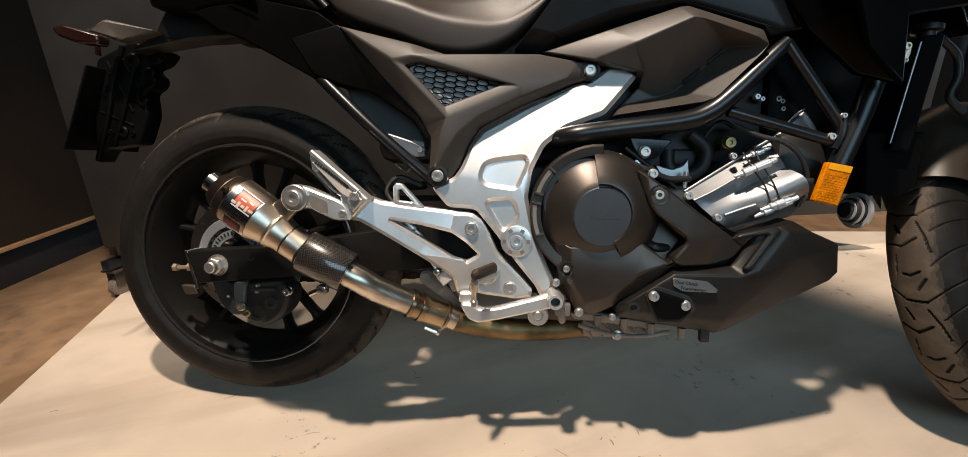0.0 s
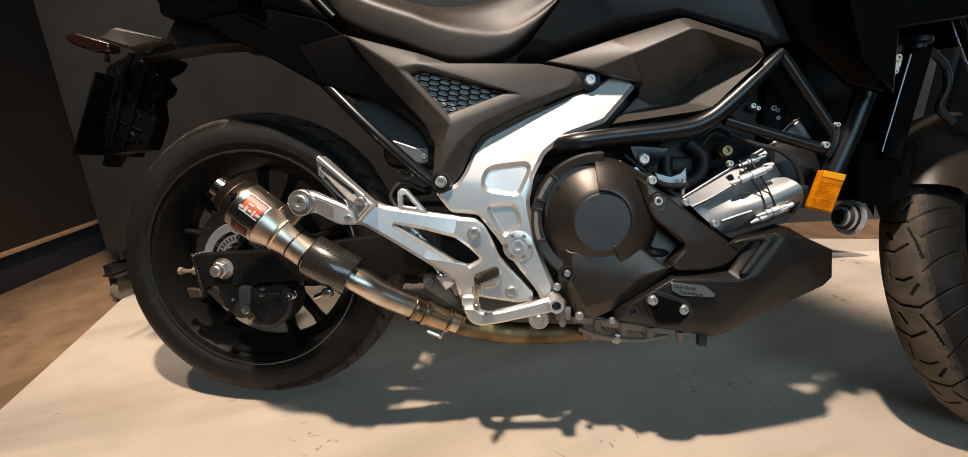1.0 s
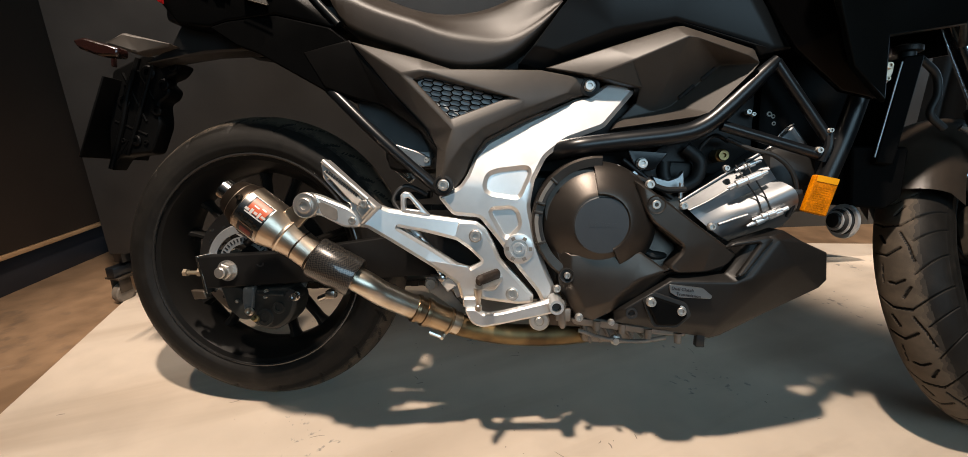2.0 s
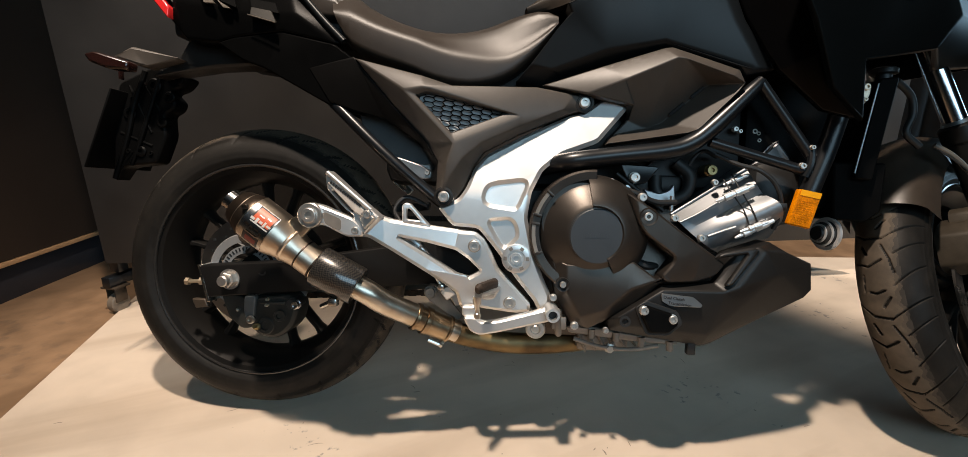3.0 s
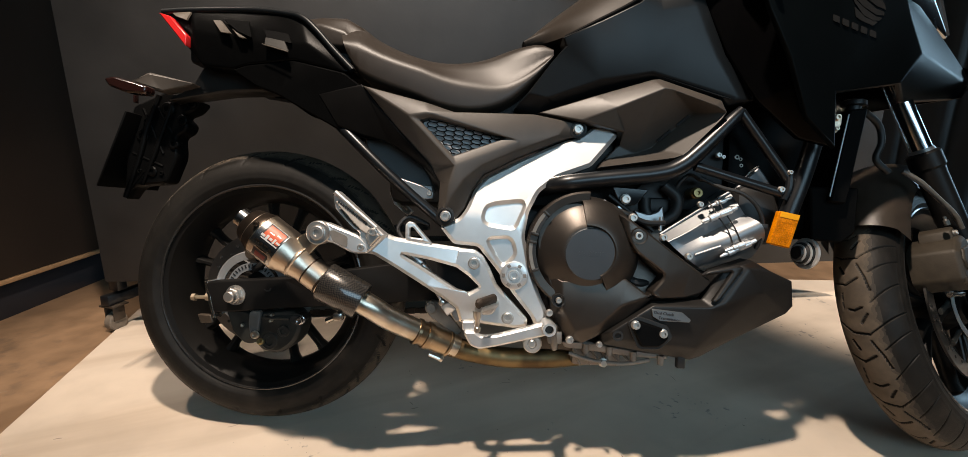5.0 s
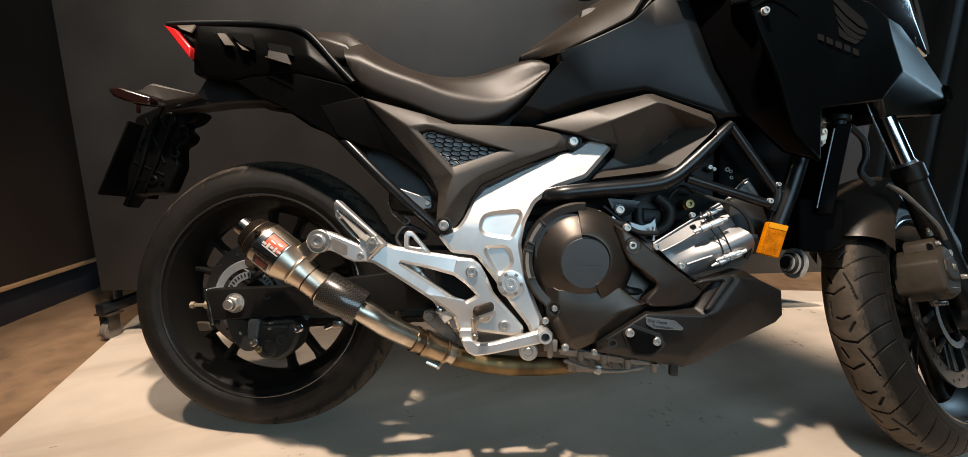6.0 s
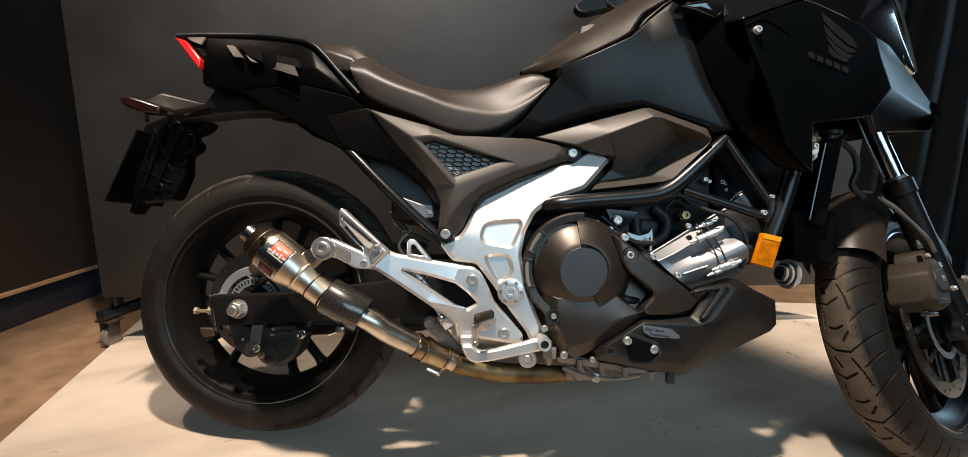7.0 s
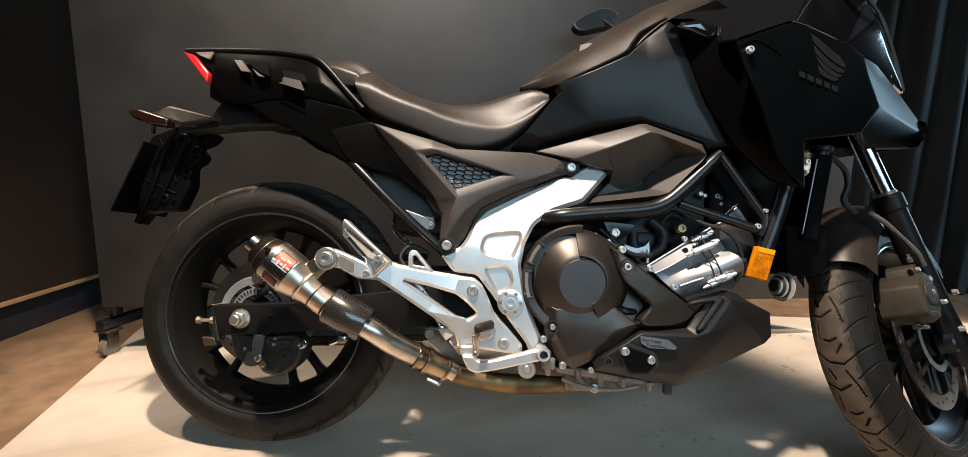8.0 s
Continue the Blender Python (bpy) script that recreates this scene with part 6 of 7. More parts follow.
# unseen filler boxes that close the body to lamp light and the backdrop
part("body_fill", box((0.30, -0.085, 0.50), (1.10, 0.085, 0.80), 0.03), deep_black, bike)
# Added to hide the backdrop behind the frame tubes.
part("body_fill_front", box((1.01, -0.105, 0.47), (1.19, 0.105, 0.80), 0.02), plate_black, bike)
part("body_fill_top", box((0.70, -0.12, 0.78), (1.20, 0.12, 0.96), 0.03), deep_black, bike)

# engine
# Two more filler boxes that stop light passing through the body.
part("body_fill_rear", box((0.50, -0.10, 0.25), (0.66, 0.12, 0.50), 0.02), deep_black, bike)
part("body_fill_engine", box((0.74, -0.07, 0.46), (0.95, 0.10, 0.60), 0.02), plate_black, bike)
eng = part("crankcase", box((0.62, -0.13, 0.205), (0.93, 0.15, 0.47), 0.02), engine_cover, bike, "dark engine casing")
part("clutch_side_cover", plate(shift(CASE_LEFT, -0.014), 0.06, 0.010, 0.0, (), 0.012), engine_cover, eng, "bronze-black engine cover")
cc = (0.712, -0.180, 0.42)
CC = Vector(cc)
OUTW = Vector((0, -1, 0))
part("clutch_dome", lathe(CC, CC + OUTW, [(-0.03, 0.102), (-0.008, 0.1010), (0.001, 0.0975), (0.0085, 0.0910), (0.0150, 0.0825), (0.0215, 0.0725), (0.0275, 0.0625), (0.0330, 0.0530), (0.0360, 0.047), (0.0370, 0.043), (0.0370, 0.0)], 84), engine_cover, eng, angle=60)
part("clutch_step", sector(cc, 0, [(0.0, 0.038), (0.038, 0.0470), (0.0430, 0.0500), (0.0420, 0.0550), (0.0360, 0.0660), (0.0300, 0.0765), (0.0235, 0.0870), (0.0165, 0.0955), (0.0080, 0.1020), (-0.004, 0.1055), (-0.03, 0.1060)], -62, 96, 48), engine_cover, eng, angle=60)
part("outer_flange", sector(cc, 0, [(-0.02, 0.095), (0.014, 0.096), (0.016, 0.110), (0.012, 0.114), (-0.02, 0.115)], 88, 262, 48), engine_cover, eng)
# Grey and black strips paint the lit and shaded faces of each slot.
for g0, g1 in ((138, 163), (172, 202)):
    part("slot_shade_strip", sector(cc, 0, [(0.010, 0.0965), (0.0178, 0.0975), (0.0178, 0.1025), (0.012, 0.1035)], g0, g1, 12), deep_black, eng, "black strip standing in for slot shade")
    part("slot_lit_face", sector(cc, 0, [(0.010, 0.1025), (0.0172, 0.1030), (0.0180, 0.1095), (0.012, 0.1105)], g0, g1, 12), dull_alu, eng)
    for g in (g0, g1):
        part("slot_rib", box((0.096, -0.020, -0.0025), (0.112, 0.004, 0.0025), 0.001, None, Matrix.Translation(CC) @ Matrix.Rotation(radians(-g), 4, "Y")), engine_cover, eng)
cd = Vector((0.717, -0.2170, 0.416))
part("clutch_cap", lathe(cd, cd + OUTW, [(-0.01, 0.0490), (0.0008, 0.0490), (0.0024, 0.0474), (0.0024, 0)], 64), cap_sheen, eng, "flat round cap with a blank embossed bar")
part("embossed_bar", join([box((0.694 + 0.0098 * k, -0.21990, 0.4130), (0.7020 + 0.0098 * k, -0.2185, 0.4205), 0) for k in range(5)]), cap_sheen, eng)
CASE_FACES = [(0, 1, 20), (1, 2, 21, 20), (2, 3, 22, 21), (3, 4, 22), (4, 5, 23, 22), (5, 6, 24, 23), (6, 7, 24), (7, 8, 25, 24), (8, 9, 26, 25), (9, 10, 27, 26), (10, 11, 27), (11, 12, 28, 27), (12, 13, 28), (13, 14, 29, 28),
              (0, 20, 16), (20, 21, 17, 16), (21, 22, 23, 17), (23, 24, 18, 17), (24, 25, 19, 18), (25, 26, 27, 28, 29, 19)]
part("case_cover", facets(CASE_V, CASE_FACES, 0.045, 0.004), engine_cover, eng, "bronze-black gear-case cover")
part("case_arm", plate(CASE_ARM, 0.05, 0.004, 0.0, (), 0.008), engine_cover, eng)
part("case_pocket", plate(CASE_POCKET, 0.03, 0.0, r=0.004), engine_cover, eng)
part("sensor_pipe", tube([(0.790, 0.17, 0.372), (0.812, 0.178, 0.362), (0.835, 0.17, 0.360)], 0.008, 10), deep_black, eng)
for q, r in (((0.804, 0.213, 0.453), 0.0075), ((0.645, 0.198, 0.300), 0.006), ((0.685, 0.200, 0.250), 0.0065), ((0.742, 0.198, 0.243), 0.005), ((0.661, 0.206, 0.326), 0.005)):
    bolt(q, r, eng, bolt_steel)
part("bolt_pocket", lathe(put((0.804, 0.210, 0.453)), put((0.804, 1, 0.453)), [(0, 0.017), (0.008, 0.016), (0.007, 0.0135), (0.002, 0.012)], 28), engine_cover, eng)
part("bolt_pocket", lathe(put((0.661, 0.2, 0.326)), put((0.661, 1, 0.326)), [(0, 0.013), (0.008, 0.0125), (0.007, 0.010), (0.002, 0.009)], 28), deep_black, eng)
BELLY_FACES = [(0, 1, 14, 13), (1, 2, 15, 14), (2, 19, 18, 17, 16, 15), (2, 3, 19), (3, 4, 18, 19), (4, 5, 17, 18), (5, 6, 20, 17), (16, 17, 20), (15, 16, 20, 21), (6, 7, 8, 20), (8, 9, 21, 20), (9, 10, 21), (10, 11, 21), (11, 12, 22, 21), (12, 0, 13, 22), (13, 14, 15, 21, 22)]
bl = part("belly_cowl", facets(BELLY_V, BELLY_FACES, 0.05, 0.004), matte_black, bike, "grained black belly cowl")
part("belly_cowl", facets(BELLY_V, BELLY_FACES, 0.05, 0.004, side=-1), matte_black, bike)
part("belly_floor", box((0.76, -0.17, 0.245), (0.98, 0.17, 0.29), 0.02), deep_black, bl)
part("cowl_channel", plate([(0.918, 0.204, 0.376), (0.935, 0.207, 0.391), (0.991, 0.211, 0.404), (1.000, 0.211, 0.398), (0.953, 0.219, 0.337), (0.939, 0.219, 0.335), (0.979, 0.212, 0.392), (0.936, 0.208, 0.383)], 0.004, 0.0035, r=0.004), matte_black, bl, "raised lip on the belly cowl")
part("bracket_tab", box((0.893, -0.19, 0.200), (0.908, -0.175, 0.230), 0.002), deep_black, bl)
part("cover_recess", plate(shift([(0.787, 0.22, 0.292), (0.806, 0.22, 0.305), (0.862, 0.22, 0.288), (0.872, 0.22, 0.266), (0.848, 0.22, 0.243), (0.808, 0.22, 0.243)], -0.0005), 0.003, 0.001, r=0.006), deep_black, bl)
part("cover_plate", plate(shift(COVER_TRI, 0.006), 0.010, 0.003), plate_black, bl, "small bolted cover plate")
bg = part("badge", plate(shift(BADGE, 0.001), 0.003, 0.0006, r=0.002), satin_alu, bl, "silver badge with two lines of lettering")
for k, (tx, tz, word, size) in enumerate(((0.8345, 0.3105, "Dual Clutch", 0.0076), (0.843, 0.3010, "Transmission", 0.0076))):
    lettering(word, size, dark_label, "lettering", bg, Matrix.Translation(put((tx, 0.2225, tz))) @ pose(0, 0, 0, 90, 5.5, 0))
bolt((0.801, 0.227, 0.289), 0.0075, bl, bolt_steel)
bolt((0.851, 0.227, 0.275), 0.0075, bl, bolt_steel)
part("plug_hole", lathe(put((0.772, 0.2135, 0.265)), put((0.772, 1, 0.265)), [(0, 0.010), (0.003, 0.010), (0.003, 0.006), (0, 0.005), (0, 0)], 24), deep_black, bl)
pan = part("oil_pan", plate([(0.673, 0.165, 0.240), (0.720, 0.165, 0.240), (0.790, 0.165, 0.230), (0.883, 0.162, 0.220), (0.884, 0.162, 0.210), (0.800, 0.162, 0.214), (0.740, 0.162, 0.220), (0.680, 0.162, 0.226)], 0.25, 0.003), dull_alu, eng, "finned weathered grey oil pan")
part("pan_sump", box((0.70, -0.135, 0.182), (0.80, 0.12, 0.225), 0.008), dull_alu, pan)
for k in range(6):
    x = 0.700 + k * 0.019
    a, b = put((x, 0.150, 0.224 - 0.001 * k)), put((x + 0.016, 0.146, 0.186 + 0.003 * k))
    part("pan_fin", sweep(bmesh.new(), [a, a.lerp(b, 0.5), b], [0.0045, 0.0030, 0.0025], 8, flat=1.6), dull_alu, pan)
part("pan_rib", tube([(0.690, 0.160, 0.214), (0.740, 0.158, 0.200), (0.800, 0.156, 0.196), (0.850, 0.158, 0.206)], 0.004, 10), dull_alu, pan)
part("pan_plug", lathe((0.760, -0.150, 0.196), (0.760, -1, 0.190), [(0, 0.010), (0.006, 0.010), (0.008, 0.006), (0.012, 0.006), (0.012, 0)], 6), bolt_steel, pan)
for x, z in ((0.722, 0.232), (0.768, 0.228), (0.815, 0.220), (0.868, 0.214)):
    part("pan_lug", lathe((x, -0.168, z + 0.004), (x + 0.003, -0.168, z - 1), [(0, 0.007), (0.018, 0.006), (0.019, 0)], 14), dull_alu, pan)
dr = put((0.617, 0.165, 0.231))
part("drain_boss", lathe(dr, dr + OUTW, [(-0.05, 0.019), (0.000, 0.019), (0.003, 0.016), (0.003, 0.010), (0.001, 0.009), (0.004, 0.006), (0.004, 0)], 32), cast_alu, eng)
part("brake_switch", join([box((0.645, -0.19, 0.238), (0.672, -0.165, 0.262), 0.003), lathe(put((0.655, 0.185, 0.275)), put((0.660, 0.185, 0.2)), [(0, 0.008), (0.045, 0.007), (0.05, 0.004)], 14)]), dull_alu, eng)

CYL_BACK = [(0.869, 0.090, 0.448), (0.871, 0.128, 0.455), (0.880, 0.152, 0.441), (0.896, 0.150, 0.427), (0.917, 0.158, 0.408), (0.941, 0.150, 0.393), (0.972, 0.110, 0.381)]
CYL_FRONT = [(1.006, 0.090, 0.550), (1.007, 0.128, 0.545), (1.014, 0.156, 0.515), (1.027, 0.152, 0.499), (1.046, 0.174, 0.481), (1.060, 0.158, 0.450), (1.065, 0.110, 0.412)]


def cylinder_block():
    """The cylinders' casting: a flat upper flank, an edge, and a barrel that swells towards the head."""
    rings = []
    for k in range(15):
        f = k / 14
        line = [put(p).lerp(put(q), f) for p, q in zip(CYL_BACK, CYL_FRONT)]
        low = spline(line[3:], 6)
        swell = 0.006 * min(1.0, max(0.0, (f - 0.25) / 0.25))
        low = [p + Vector((0, -swell * math.sin(math.pi * j / (len(low) - 1)), 0)) for j, p in enumerate(low)]
        rings.append(line[:3] + low + [Vector((low[-1].x, 0.13, low[-1].z)), Vector((line[0].x, 0.13, line[0].z))])
    return loft(rings)


cy = part("cylinder_block", cylinder_block(), cast_bright, bike, "bright cast cylinder block with ribs", angle=28)
for pts, r in (([(0.871, 0.130, 0.455), (0.940, 0.131, 0.502), (1.006, 0.131, 0.545)], 0.0028), ([(0.880, 0.154, 0.441), (0.911, 0.156, 0.458), (0.945, 0.160, 0.481)], 0.0022), ([(0.930, 0.161, 0.417), (0.955, 0.166, 0.428), (0.975, 0.170, 0.436)], 0.0030)):
    part("casting_rib", tube(pts, r, 10, 5), cast_bright, cy)
for pts in ([(0.958, 0.147, 0.523), (0.969, 0.166, 0.494), (0.988, 0.170, 0.466), (0.997, 0.179, 0.432)], [(0.972, 0.147, 0.533), (0.982, 0.168, 0.501), (1.000, 0.172, 0.471), (1.012, 0.179, 0.439)]):
    part("gasket_line", tube(pts, 0.0014, 8, 5), deep_black, cy)
for a, b, r in (((0.938, 0.167, 0.482), (1.002, 0.169, 0.512), 0.0072), ((0.973, 0.173, 0.416), (1.038, 0.176, 0.450), 0.0066), ((0.980, 0.177, 0.428), (1.026, 0.179, 0.447), 0.0058), ((0.957, 0.150, 0.513), (0.999, 0.151, 0.532), 0.0055)):
    L = (put(b) - put(a)).length
    part("stud_boss", lathe(put(a), put(b), [(0, 0.002), (0.008, r * 0.55), (0.014, r * 0.6), (0.016, r), (L * 0.40, r), (L * 0.41, r * 0.80), (L * 0.50, r * 0.80), (L * 0.51, r), (L - 0.012, r), (L - 0.010, r * 0.6), (L, r * 0.6), (L, 0)], 20), ring_bright, cy, "bright bullet-shaped stud boss")
# Plain black box; the shadow at the block's end is in its colour.
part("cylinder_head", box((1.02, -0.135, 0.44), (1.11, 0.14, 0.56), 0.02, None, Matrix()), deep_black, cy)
part("head_cover", plate([(1.016, 0.11, 0.547), (1.043, 0.11, 0.572), (1.071, 0.11, 0.600), (1.094, 0.11, 0.570), (1.113, 0.11, 0.541), (1.076, 0.11, 0.520), (1.066, 0.11, 0.509), (1.034, 0.11, 0.543)], 0.2, 0.004), cast_bright, cy, "grey cast head cover with a bright edge")
part("head_edge", tube([(1.042, 0.112, 0.573), (1.056, 0.113, 0.590), (1.071, 0.112, 0.600)], 0.0014, 8), ring_bright, cy)
part("head_edge", tube([(1.068, 0.113, 0.523), (1.078, 0.116, 0.532), (1.092, 0.114, 0.535)], 0.0014, 8), ring_bright, cy)

# pipes, hoses and fixings above the gear case
hs = part("wiring_hose", tube([(0.939, 0.150, 0.569), (0.975, 0.165, 0.550), (1.010, 0.174, 0.539), (1.039, 0.174, 0.514), (1.053, 0.170, 0.476), (1.047, 0.160, 0.433)], 0.0042, 10), deep_black, bike, "black wiring hose with a clip")
part("hose_clip", box((1.046, -0.178, 0.472), (1.060, -0.164, 0.482), 0.002), deep_black, hs)
part("breather_hose", tube([(0.916, 0.11, 0.500), (0.902, 0.12, 0.545), (0.925, 0.125, 0.576), (0.962, 0.10, 0.568)], 0.0038, 10), deep_black, bike)
part("banjo_fitting", lathe(put((0.945, 0.118, 0.541)), put((0.95, 1, 0.541)), [(-0.03, 0.012), (0, 0.012), (0.002, 0.009), (0.010, 0.009), (0.010, 0.004), (0.006, 0.003)], 18), brass_dull, bike)
part("throttle_body", join([lathe((0.86, -0.10, 0.53), (0.86, 1, 0.53), [(0, 0.0), (0, 0.034), (0.06, 0.036), (0.07, 0.03)], 28), box((0.80, -0.11, 0.49), (0.90, 0.05, 0.53), 0.01)]), deep_black, bike, "dark throttle body")
part("air_hose", tube([(0.880, 0.115, 0.555), (0.905, 0.120, 0.530), (0.900, 0.120, 0.497), (0.872, 0.118, 0.482), (0.846, 0.116, 0.497), (0.842, 0.114, 0.528)], 0.012, 14), deep_black, bike, "ribbed black air hose")
part("engine_stay", plate([(0.765, 0.150, 0.548), (0.842, 0.142, 0.544), (0.815, 0.148, 0.512), (0.785, 0.150, 0.508)], 0.006, 0.002), frame_black, bike)
bolt((0.792, 0.156, 0.523), 0.009, bike, bolt_steel, 0.008, "stay_bolt")
part("cast_bracket", plate([(0.815, 0.135, 0.502), (0.845, 0.135, 0.494), (0.862, 0.135, 0.500), (0.872, 0.135, 0.513), (0.876, 0.135, 0.480), (0.850, 0.135, 0.468), (0.826, 0.135, 0.482)], 0.010, 0.002, r=0.004), satin_alu, bike)
part("clamp_arm", plate([(0.770, 0.150, 0.506), (0.782, 0.150, 0.512), (0.806, 0.152, 0.482), (0.800, 0.152, 0.476)], 0.008, 0.002, r=0.003), satin_alu, bike)
part("loom", tube([(0.750, 0.165, 0.508), (0.790, 0.172, 0.494), (0.830, 0.165, 0.478), (0.870, 0.155, 0.478)], 0.0055, 10), deep_black, bike)
part("loom", tube([(0.760, 0.150, 0.530), (0.800, 0.150, 0.500), (0.850, 0.150, 0.462)], 0.004, 10), deep_black, bike)
part("lever_link", tube([(0.863, 0.155, 0.490), (0.862, 0.155, 0.462)], 0.004, 10), satin_alu, bike)
for q, r in (((0.745, 0.176, 0.512), 0.007), ((0.795, 0.205, 0.4865), 0.007), ((0.854, 0.200, 0.451), 0.006), ((0.904, 0.196, 0.416), 0.006), ((0.940, 0.152, 0.517), 0.005)):
    bolt(q, r, bike, bolt_steel, name="case_bolt")
for q, r in (((0.994, 0.10, 0.622), 0.005), ((1.003, 0.10, 0.618), 0.004), ((1.030, 0.10, 0.618), 0.005), ((1.037, 0.10, 0.614), 0.004), ((1.039, 0.10, 0.601), 0.004)):
    bolt(q, r, bike, bolt_steel, name="head_bolt")
part("frame_gusset", tube([(1.100, 0.168, 0.585), (1.098, 0.172, 0.555), (1.090, 0.170, 0.530)], 0.007, 10), frame_black, bike)
bolt((1.097, 0.174, 0.582), 0.004, bike, bolt_steel, name="frame_bolt")
bolt((1.083, 0.172, 0.549), 0.0055, bike, bolt_steel, name="frame_bolt")
rf = part("side_reflector", plate(REFLECTOR, 0.008, 0.002, 0, (), 0.003), amber, bike, "amber side reflector")
c0, c1, c2, c3 = [put(p) + Vector((0, -0.0022, 0)) for p in (REFLECTOR[0], REFLECTOR[1], REFLECTOR[2], REFLECTOR[3])]
# Bright spot at the reflector's top, put into a lighter amber strip.
part("lens_hot_band", plate([tuple(Vector(REFLECTOR[0]).lerp(Vector(REFLECTOR[i]), f) + Vector((0, 0.003, 0))) for i, f in ((1, 0.10), (1, 0.95))] + [tuple(Vector(REFLECTOR[1]).lerp(Vector(REFLECTOR[2]), 0.16).lerp(Vector(REFLECTOR[0]).lerp(Vector(REFLECTOR[3]), 0.16), f) + Vector((0, 0.003, 0))) for f in (0.05, 0.90)], 0.001, 0.0, r=0.001), amber_light, rf)
for k in range(12):
    f = 0.30 + 0.66 * k / 11
    part("lens_ridge", sweep(bmesh.new(), [c0.lerp(c3, f).lerp(c1.lerp(c2, f), 0.10), c0.lerp(c3, f).lerp(c1.lerp(c2, f), 0.90)], 0.0003, 5), amber, rf)
rd = part("radiator", plate([(1.227, 0.14, 0.712), (1.197, 0.14, 0.530), (1.228, 0.14, 0.526), (1.262, 0.14, 0.716)], 0.28, 0.003), radiator_black, bike, "black radiator with a bright edge seam")
part("radiator_seam", tube([(1.2235, 0.1445, 0.702), (1.194, 0.1445, 0.540)], 0.0015, 8), satin_alu, rd)
part("radiator_cap", lathe((1.252, -0.115, 0.712), (1.256, -0.115, 1.0), [(0, 0.013), (0.012, 0.013), (0.014, 0.022), (0.022, 0.022), (0.025, 0.017), (0.025, 0)], 16), deep_black, rd)
part("radiator_bracket", plate([(1.187, 0.145, 0.697), (1.198, 0.145, 0.702), (1.21, 0.145, 0.696), (1.209, 0.145, 0.683), (1.202, 0.145, 0.667), (1.196, 0.145, 0.663), (1.193, 0.145, 0.677)], 0.012, 0.002, r=0.002), worn_brass, rd, "bright plated bracket")
bolt((1.196, 0.150, 0.672), 0.004, rd, worn_brass)
bolt((1.197, 0.150, 0.694), 0.006, rd, worn_brass)
part("radiator_hose", tube([(1.280, 0.11, 0.715), (1.315, 0.10, 0.691), (1.322, 0.10, 0.656), (1.313, 0.10, 0.621), (1.339, 0.10, 0.595)], 0.0065, 12), deep_black, rd)
hn = Vector((1.178, -0.11, 0.424))
hd = Vector((0.95, 0.25, -0.05))
part("radiator_shroud", plate([(1.165, 0.125, 0.560), (1.262, 0.125, 0.560), (1.262, 0.120, 0.470), (1.235, 0.120, 0.448), (1.175, 0.120, 0.452)], 0.24, 0.004), radiator_black, bike, "black plastic shroud below the radiator")
horn = part("horn", lathe(hn - hd * 0.03, hn + hd, [(0, 0.006), (0, 0.013), (0.006, 0.015), (0.010, 0.0215), (0.022, 0.0245), (0.030, 0.0255), (0.030, 0.0)], 40), deep_black, bike, "round horn with a bright rim")
part("horn_rim", lathe(hn - hd * 0.008, hn + hd, [(0, 0.0255), (0, 0.0315), (0.005, 0.0322), (0.006, 0.0300), (0.006, 0.0255), (0, 0.0255)], 48), ring_bright, horn)
for s0, r0 in ((0.024, 0.017), (0.016, 0.0242)):
    part("horn_ring", lathe(hn - hd * s0, hn + hd, [(-0.0012, r0 - 0.002), (-0.0012, r0 + 0.0012), (0.0012, r0 + 0.0012), (0.0012, r0 - 0.002)], 40), ring_bright, horn)

# front fork and fender
FORK = Vector((-math.sin(radians(22.5)), 0, math.cos(radians(22.5))))
for sgn in (-1, 1):
    base = Vector((1.562, 0.105 * sgn, 0.262))
    fork = part("fork_leg", sweep(bmesh.new(), [base + FORK * s for s in (-0.02, 0.0, 0.02, 0.10, 0.34, 0.355, 0.36, 0.39, 0.395)], [0.02, 0.028, 0.030, 0.0265, 0.0270, 0.0275, 0.031, 0.031, 0.026], 28), fork_black, bike, "black fork slider", STEER)
    part("fork_tube", sweep(bmesh.new(), [base + FORK * s for s in (0.37, 0.85)], 0.0205, 32), chrome, fork, "polished chrome fork tube", STEER)
    part("dust_seal", sweep(bmesh.new(), [base + FORK * s for s in (0.394, 0.402)], [0.0245, 0.022], 28), satin_alu, fork, m=STEER)
    part("axle_clamp", lathe(base + Vector((-0.03, -0.02 * sgn, 0.03)), base + Vector((-0.03, 1 * sgn, 0.03)), [(0, 0.026), (0.03 , 0.026), (0.034, 0.022), (0.034, 0)], 28), frame_black, fork, m=STEER)
    if sgn < 0:
        right_fork = fork
for x, z, r in ((1.561, 0.403, 0.006), (1.470, 0.375, 0.005), (1.527, 0.318, 0.006)):
    bolt((x, 0.132, z), r, right_fork, bolt_steel, m=STEER)


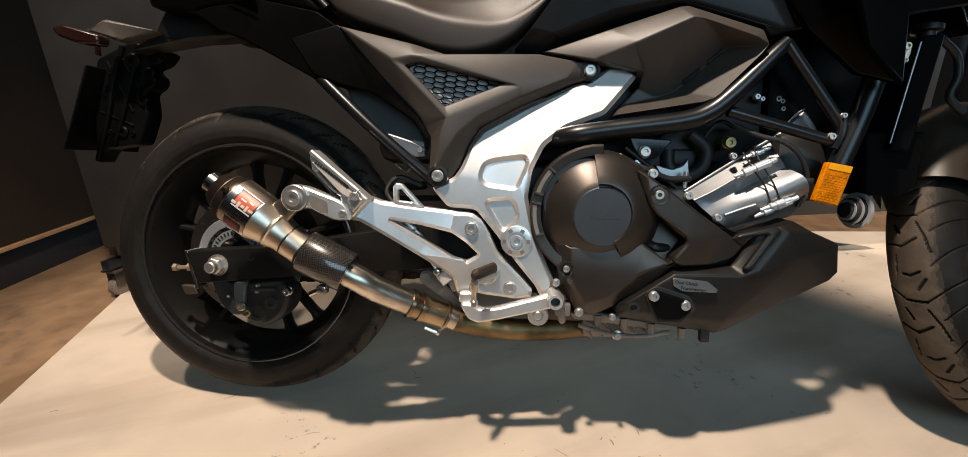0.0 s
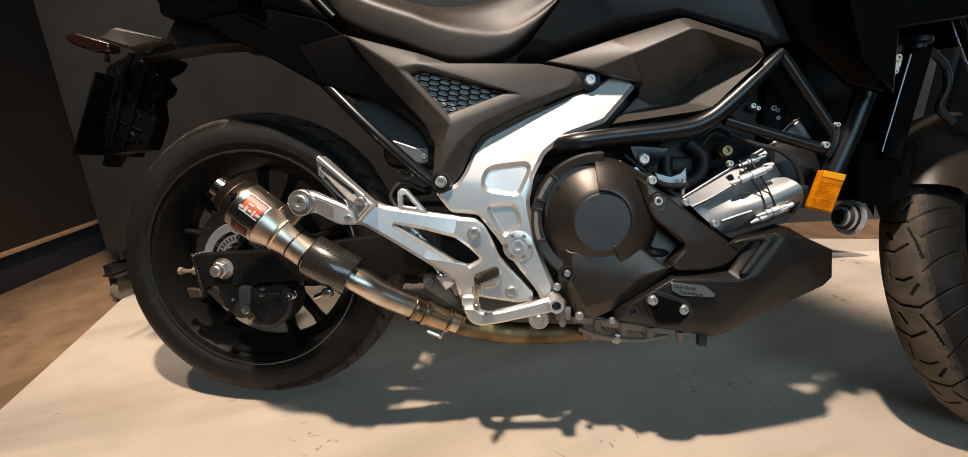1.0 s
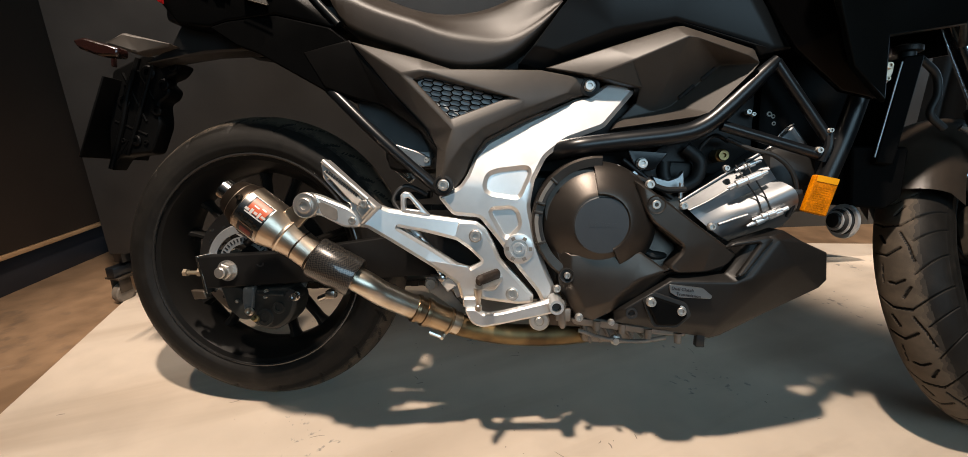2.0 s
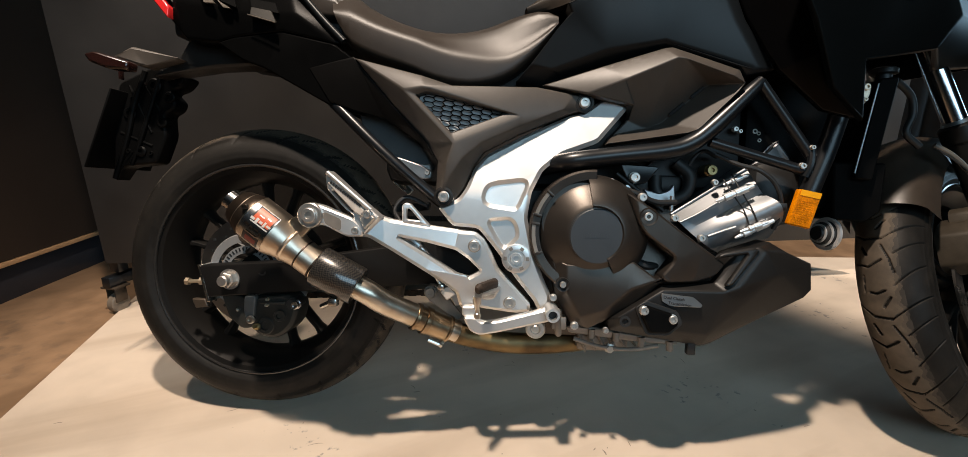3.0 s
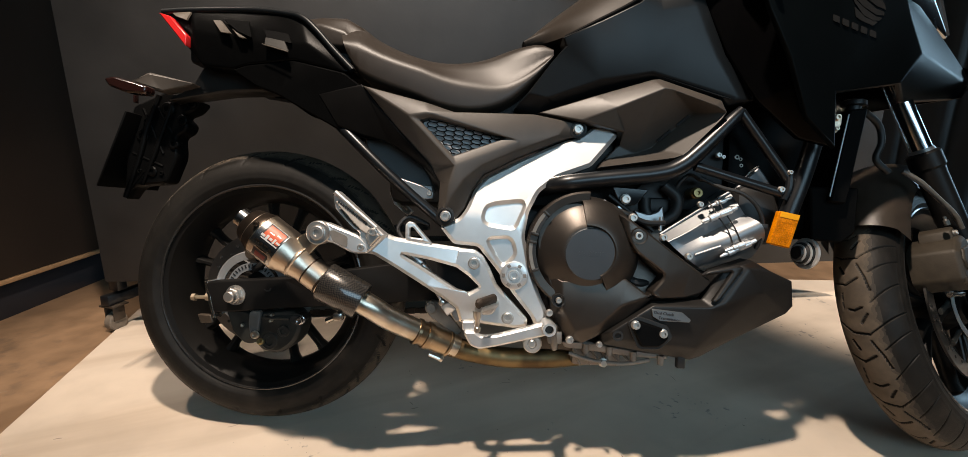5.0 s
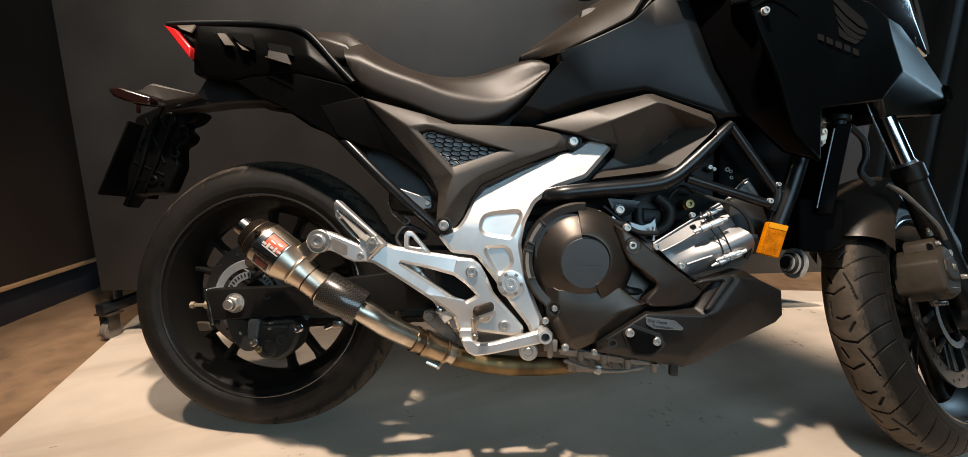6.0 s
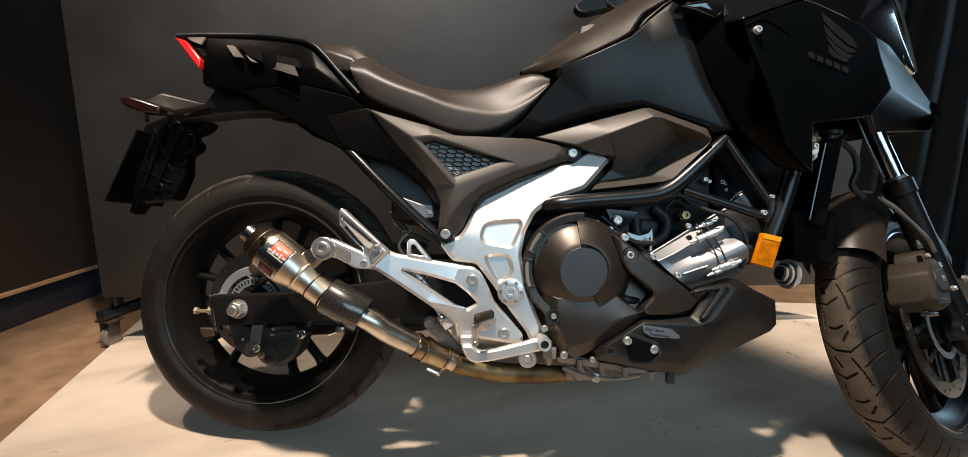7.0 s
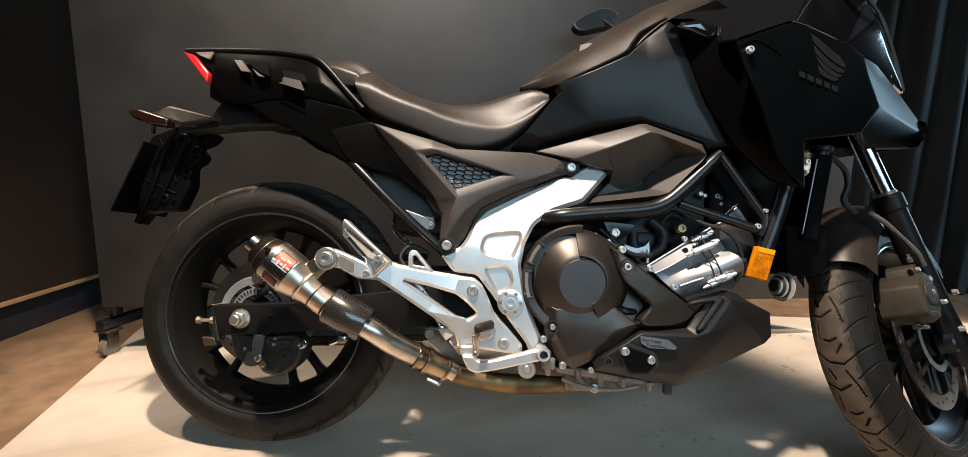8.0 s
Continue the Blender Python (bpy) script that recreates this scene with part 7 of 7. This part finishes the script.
def fender():
    rings = []
    for k in range(25):
        a = radians(40 + 108 * k / 24)
        ring = []
        for j in range(13):
            b = radians(-80 + 160 * j / 12)
            r = 0.262 + 0.060 * math.cos(b) + 0.030 * min(1.0, (148 - math.degrees(a)) / 34, (math.degrees(a) - 40) / 74)
            if j in (0, 12):
                r -= 0.028
            ring.append(Vector((1.535 + r * math.cos(a), 0.078 * math.sin(b), 0.30 + r * math.sin(a))))
        rings.append(ring)
    bm = loft(rings, False, False)
    bmesh.ops.solidify(bm, geom=bm.faces[:], thickness=0.004)
    return bm


part("front_fender", fender(), fender_black, bike, "grained black front fender", STEER)
part("caliper_top", plate([(1.412, 0.112, 0.450), (1.428, 0.112, 0.462), (1.445, 0.112, 0.450), (1.440, 0.112, 0.430), (1.408, 0.112, 0.424)], 0.05, 0.004), caliper_grey, right_fork, m=STEER)
part("bleed_screw", lathe(put((1.388, 0.12, 0.458)), put((1.375, 0.12, 0.50)), [(0, 0.005), (0.010, 0.005), (0.012, 0.003), (0.018, 0.003)], 10), steel, right_fork, m=STEER)
CAL = [(1.400, 0.120, 0.428), (1.430, 0.120, 0.442), (1.460, 0.120, 0.425), (1.466, 0.120, 0.372), (1.445, 0.120, 0.337), (1.402, 0.120, 0.326), (1.375, 0.120, 0.345), (1.375, 0.120, 0.405)]
part("front_caliper", plate(CAL, 0.075, 0.009, 0.0, (), 0.006), caliper_grey, right_fork, "bronze grey brake caliper", STEER)
part("caliper_relief", plate([(1.392, 0.130, 0.408), (1.432, 0.130, 0.418), (1.448, 0.130, 0.404), (1.448, 0.130, 0.380), (1.430, 0.130, 0.366), (1.396, 0.130, 0.366), (1.386, 0.130, 0.384)], 0.008, 0.003, 0, (), 0.004), caliper_grey, right_fork, m=STEER)
part("caliper_bridge", plate([(1.380, 0.127, 0.352), (1.440, 0.127, 0.352), (1.440, 0.127, 0.341), (1.384, 0.127, 0.336)], 0.008, 0.003, 0, (), 0.003), caliper_grey, right_fork, m=STEER)
part("caliper_window", box((1.418, -0.1345, 0.386), (1.432, -0.128, 0.399), 0.001), caliper_light, right_fork, m=STEER)
part("caliper_rib", box((1.382, -0.1275, 0.368), (1.440, -0.120, 0.374), 0.002), caliper_grey, right_fork, m=STEER)
part("pad_pin", sweep(bmesh.new(), [Vector((1.37, -0.10, 0.318)), Vector((1.44, -0.10, 0.322))], 0.005, 10), steel, right_fork, m=STEER)
bolt((1.446, 0.124, 0.425), 0.007, right_fork, bolt_steel, m=STEER)
bolt((1.425, 0.116, 0.446), 0.0055, right_fork, bolt_steel, m=STEER)
part("brake_hose", tube([(1.330, 0.09, 0.575), (1.355, 0.105, 0.552), (1.385, 0.115, 0.521), (1.425, 0.125, 0.483), (1.445, 0.125, 0.455)], 0.0052, 12), hose_grey, right_fork, "black brake hose", STEER)
part("sensor_wire", tube([(1.330, 0.09, 0.570), (1.360, 0.11, 0.535), (1.400, 0.12, 0.500), (1.435, 0.12, 0.470)], 0.0018, 8), deep_black, right_fork, m=STEER)
for k in range(5):
    a = 2 * math.pi * (k + 0.3) / 5
    p0 = Vector((1.535 + 0.050 * math.cos(a), -0.066, 0.30 + 0.050 * math.sin(a)))
    for s in (-0.35, 0.35):
        p1 = Vector((1.535 + 0.122 * math.cos(a + s), -0.066, 0.30 + 0.122 * math.sin(a + s)))
        part("disc_arm", sweep(bmesh.new(), [p0, p0.lerp(p1, 0.5), p1], [0.010, 0.006, 0.007], 8, flat=0.5), caliper_black, front, m=STEER)
part("front_pulse_ring", lathe((1.535, -0.072, 0.30), (1.535, -1, 0.30), [(0, 0.058), (0, 0.072), (0.002, 0.072), (0.002, 0.058), (0, 0.058)], 60), ring_bright, front, "bright wheel-speed ring", STEER)

# handlebar and mirrors above the cowl
hb = part("handlebar", tube([(1.10, -0.40, 1.035), (1.17, -0.25, 1.09), (1.20, -0.10, 1.10), (1.20, 0.10, 1.10), (1.17, 0.25, 1.09), (1.10, 0.40, 1.035)], 0.0125, 14), frame_black, bike, m=STEER)
for sgn in (1, -1):
    part("grip", sweep(bmesh.new(), [Vector((1.095, 0.405 * sgn, 1.032)), Vector((1.142, 0.30 * sgn, 1.068))], 0.0175, 16), rubber, hb, m=STEER)
part("mirror_stalk", tube([(0.865, -0.36, 1.245), (0.90, -0.33, 1.20), (0.97, -0.29, 1.12), (1.05, -0.28, 1.07)], 0.006, 10), frame_black, bike)
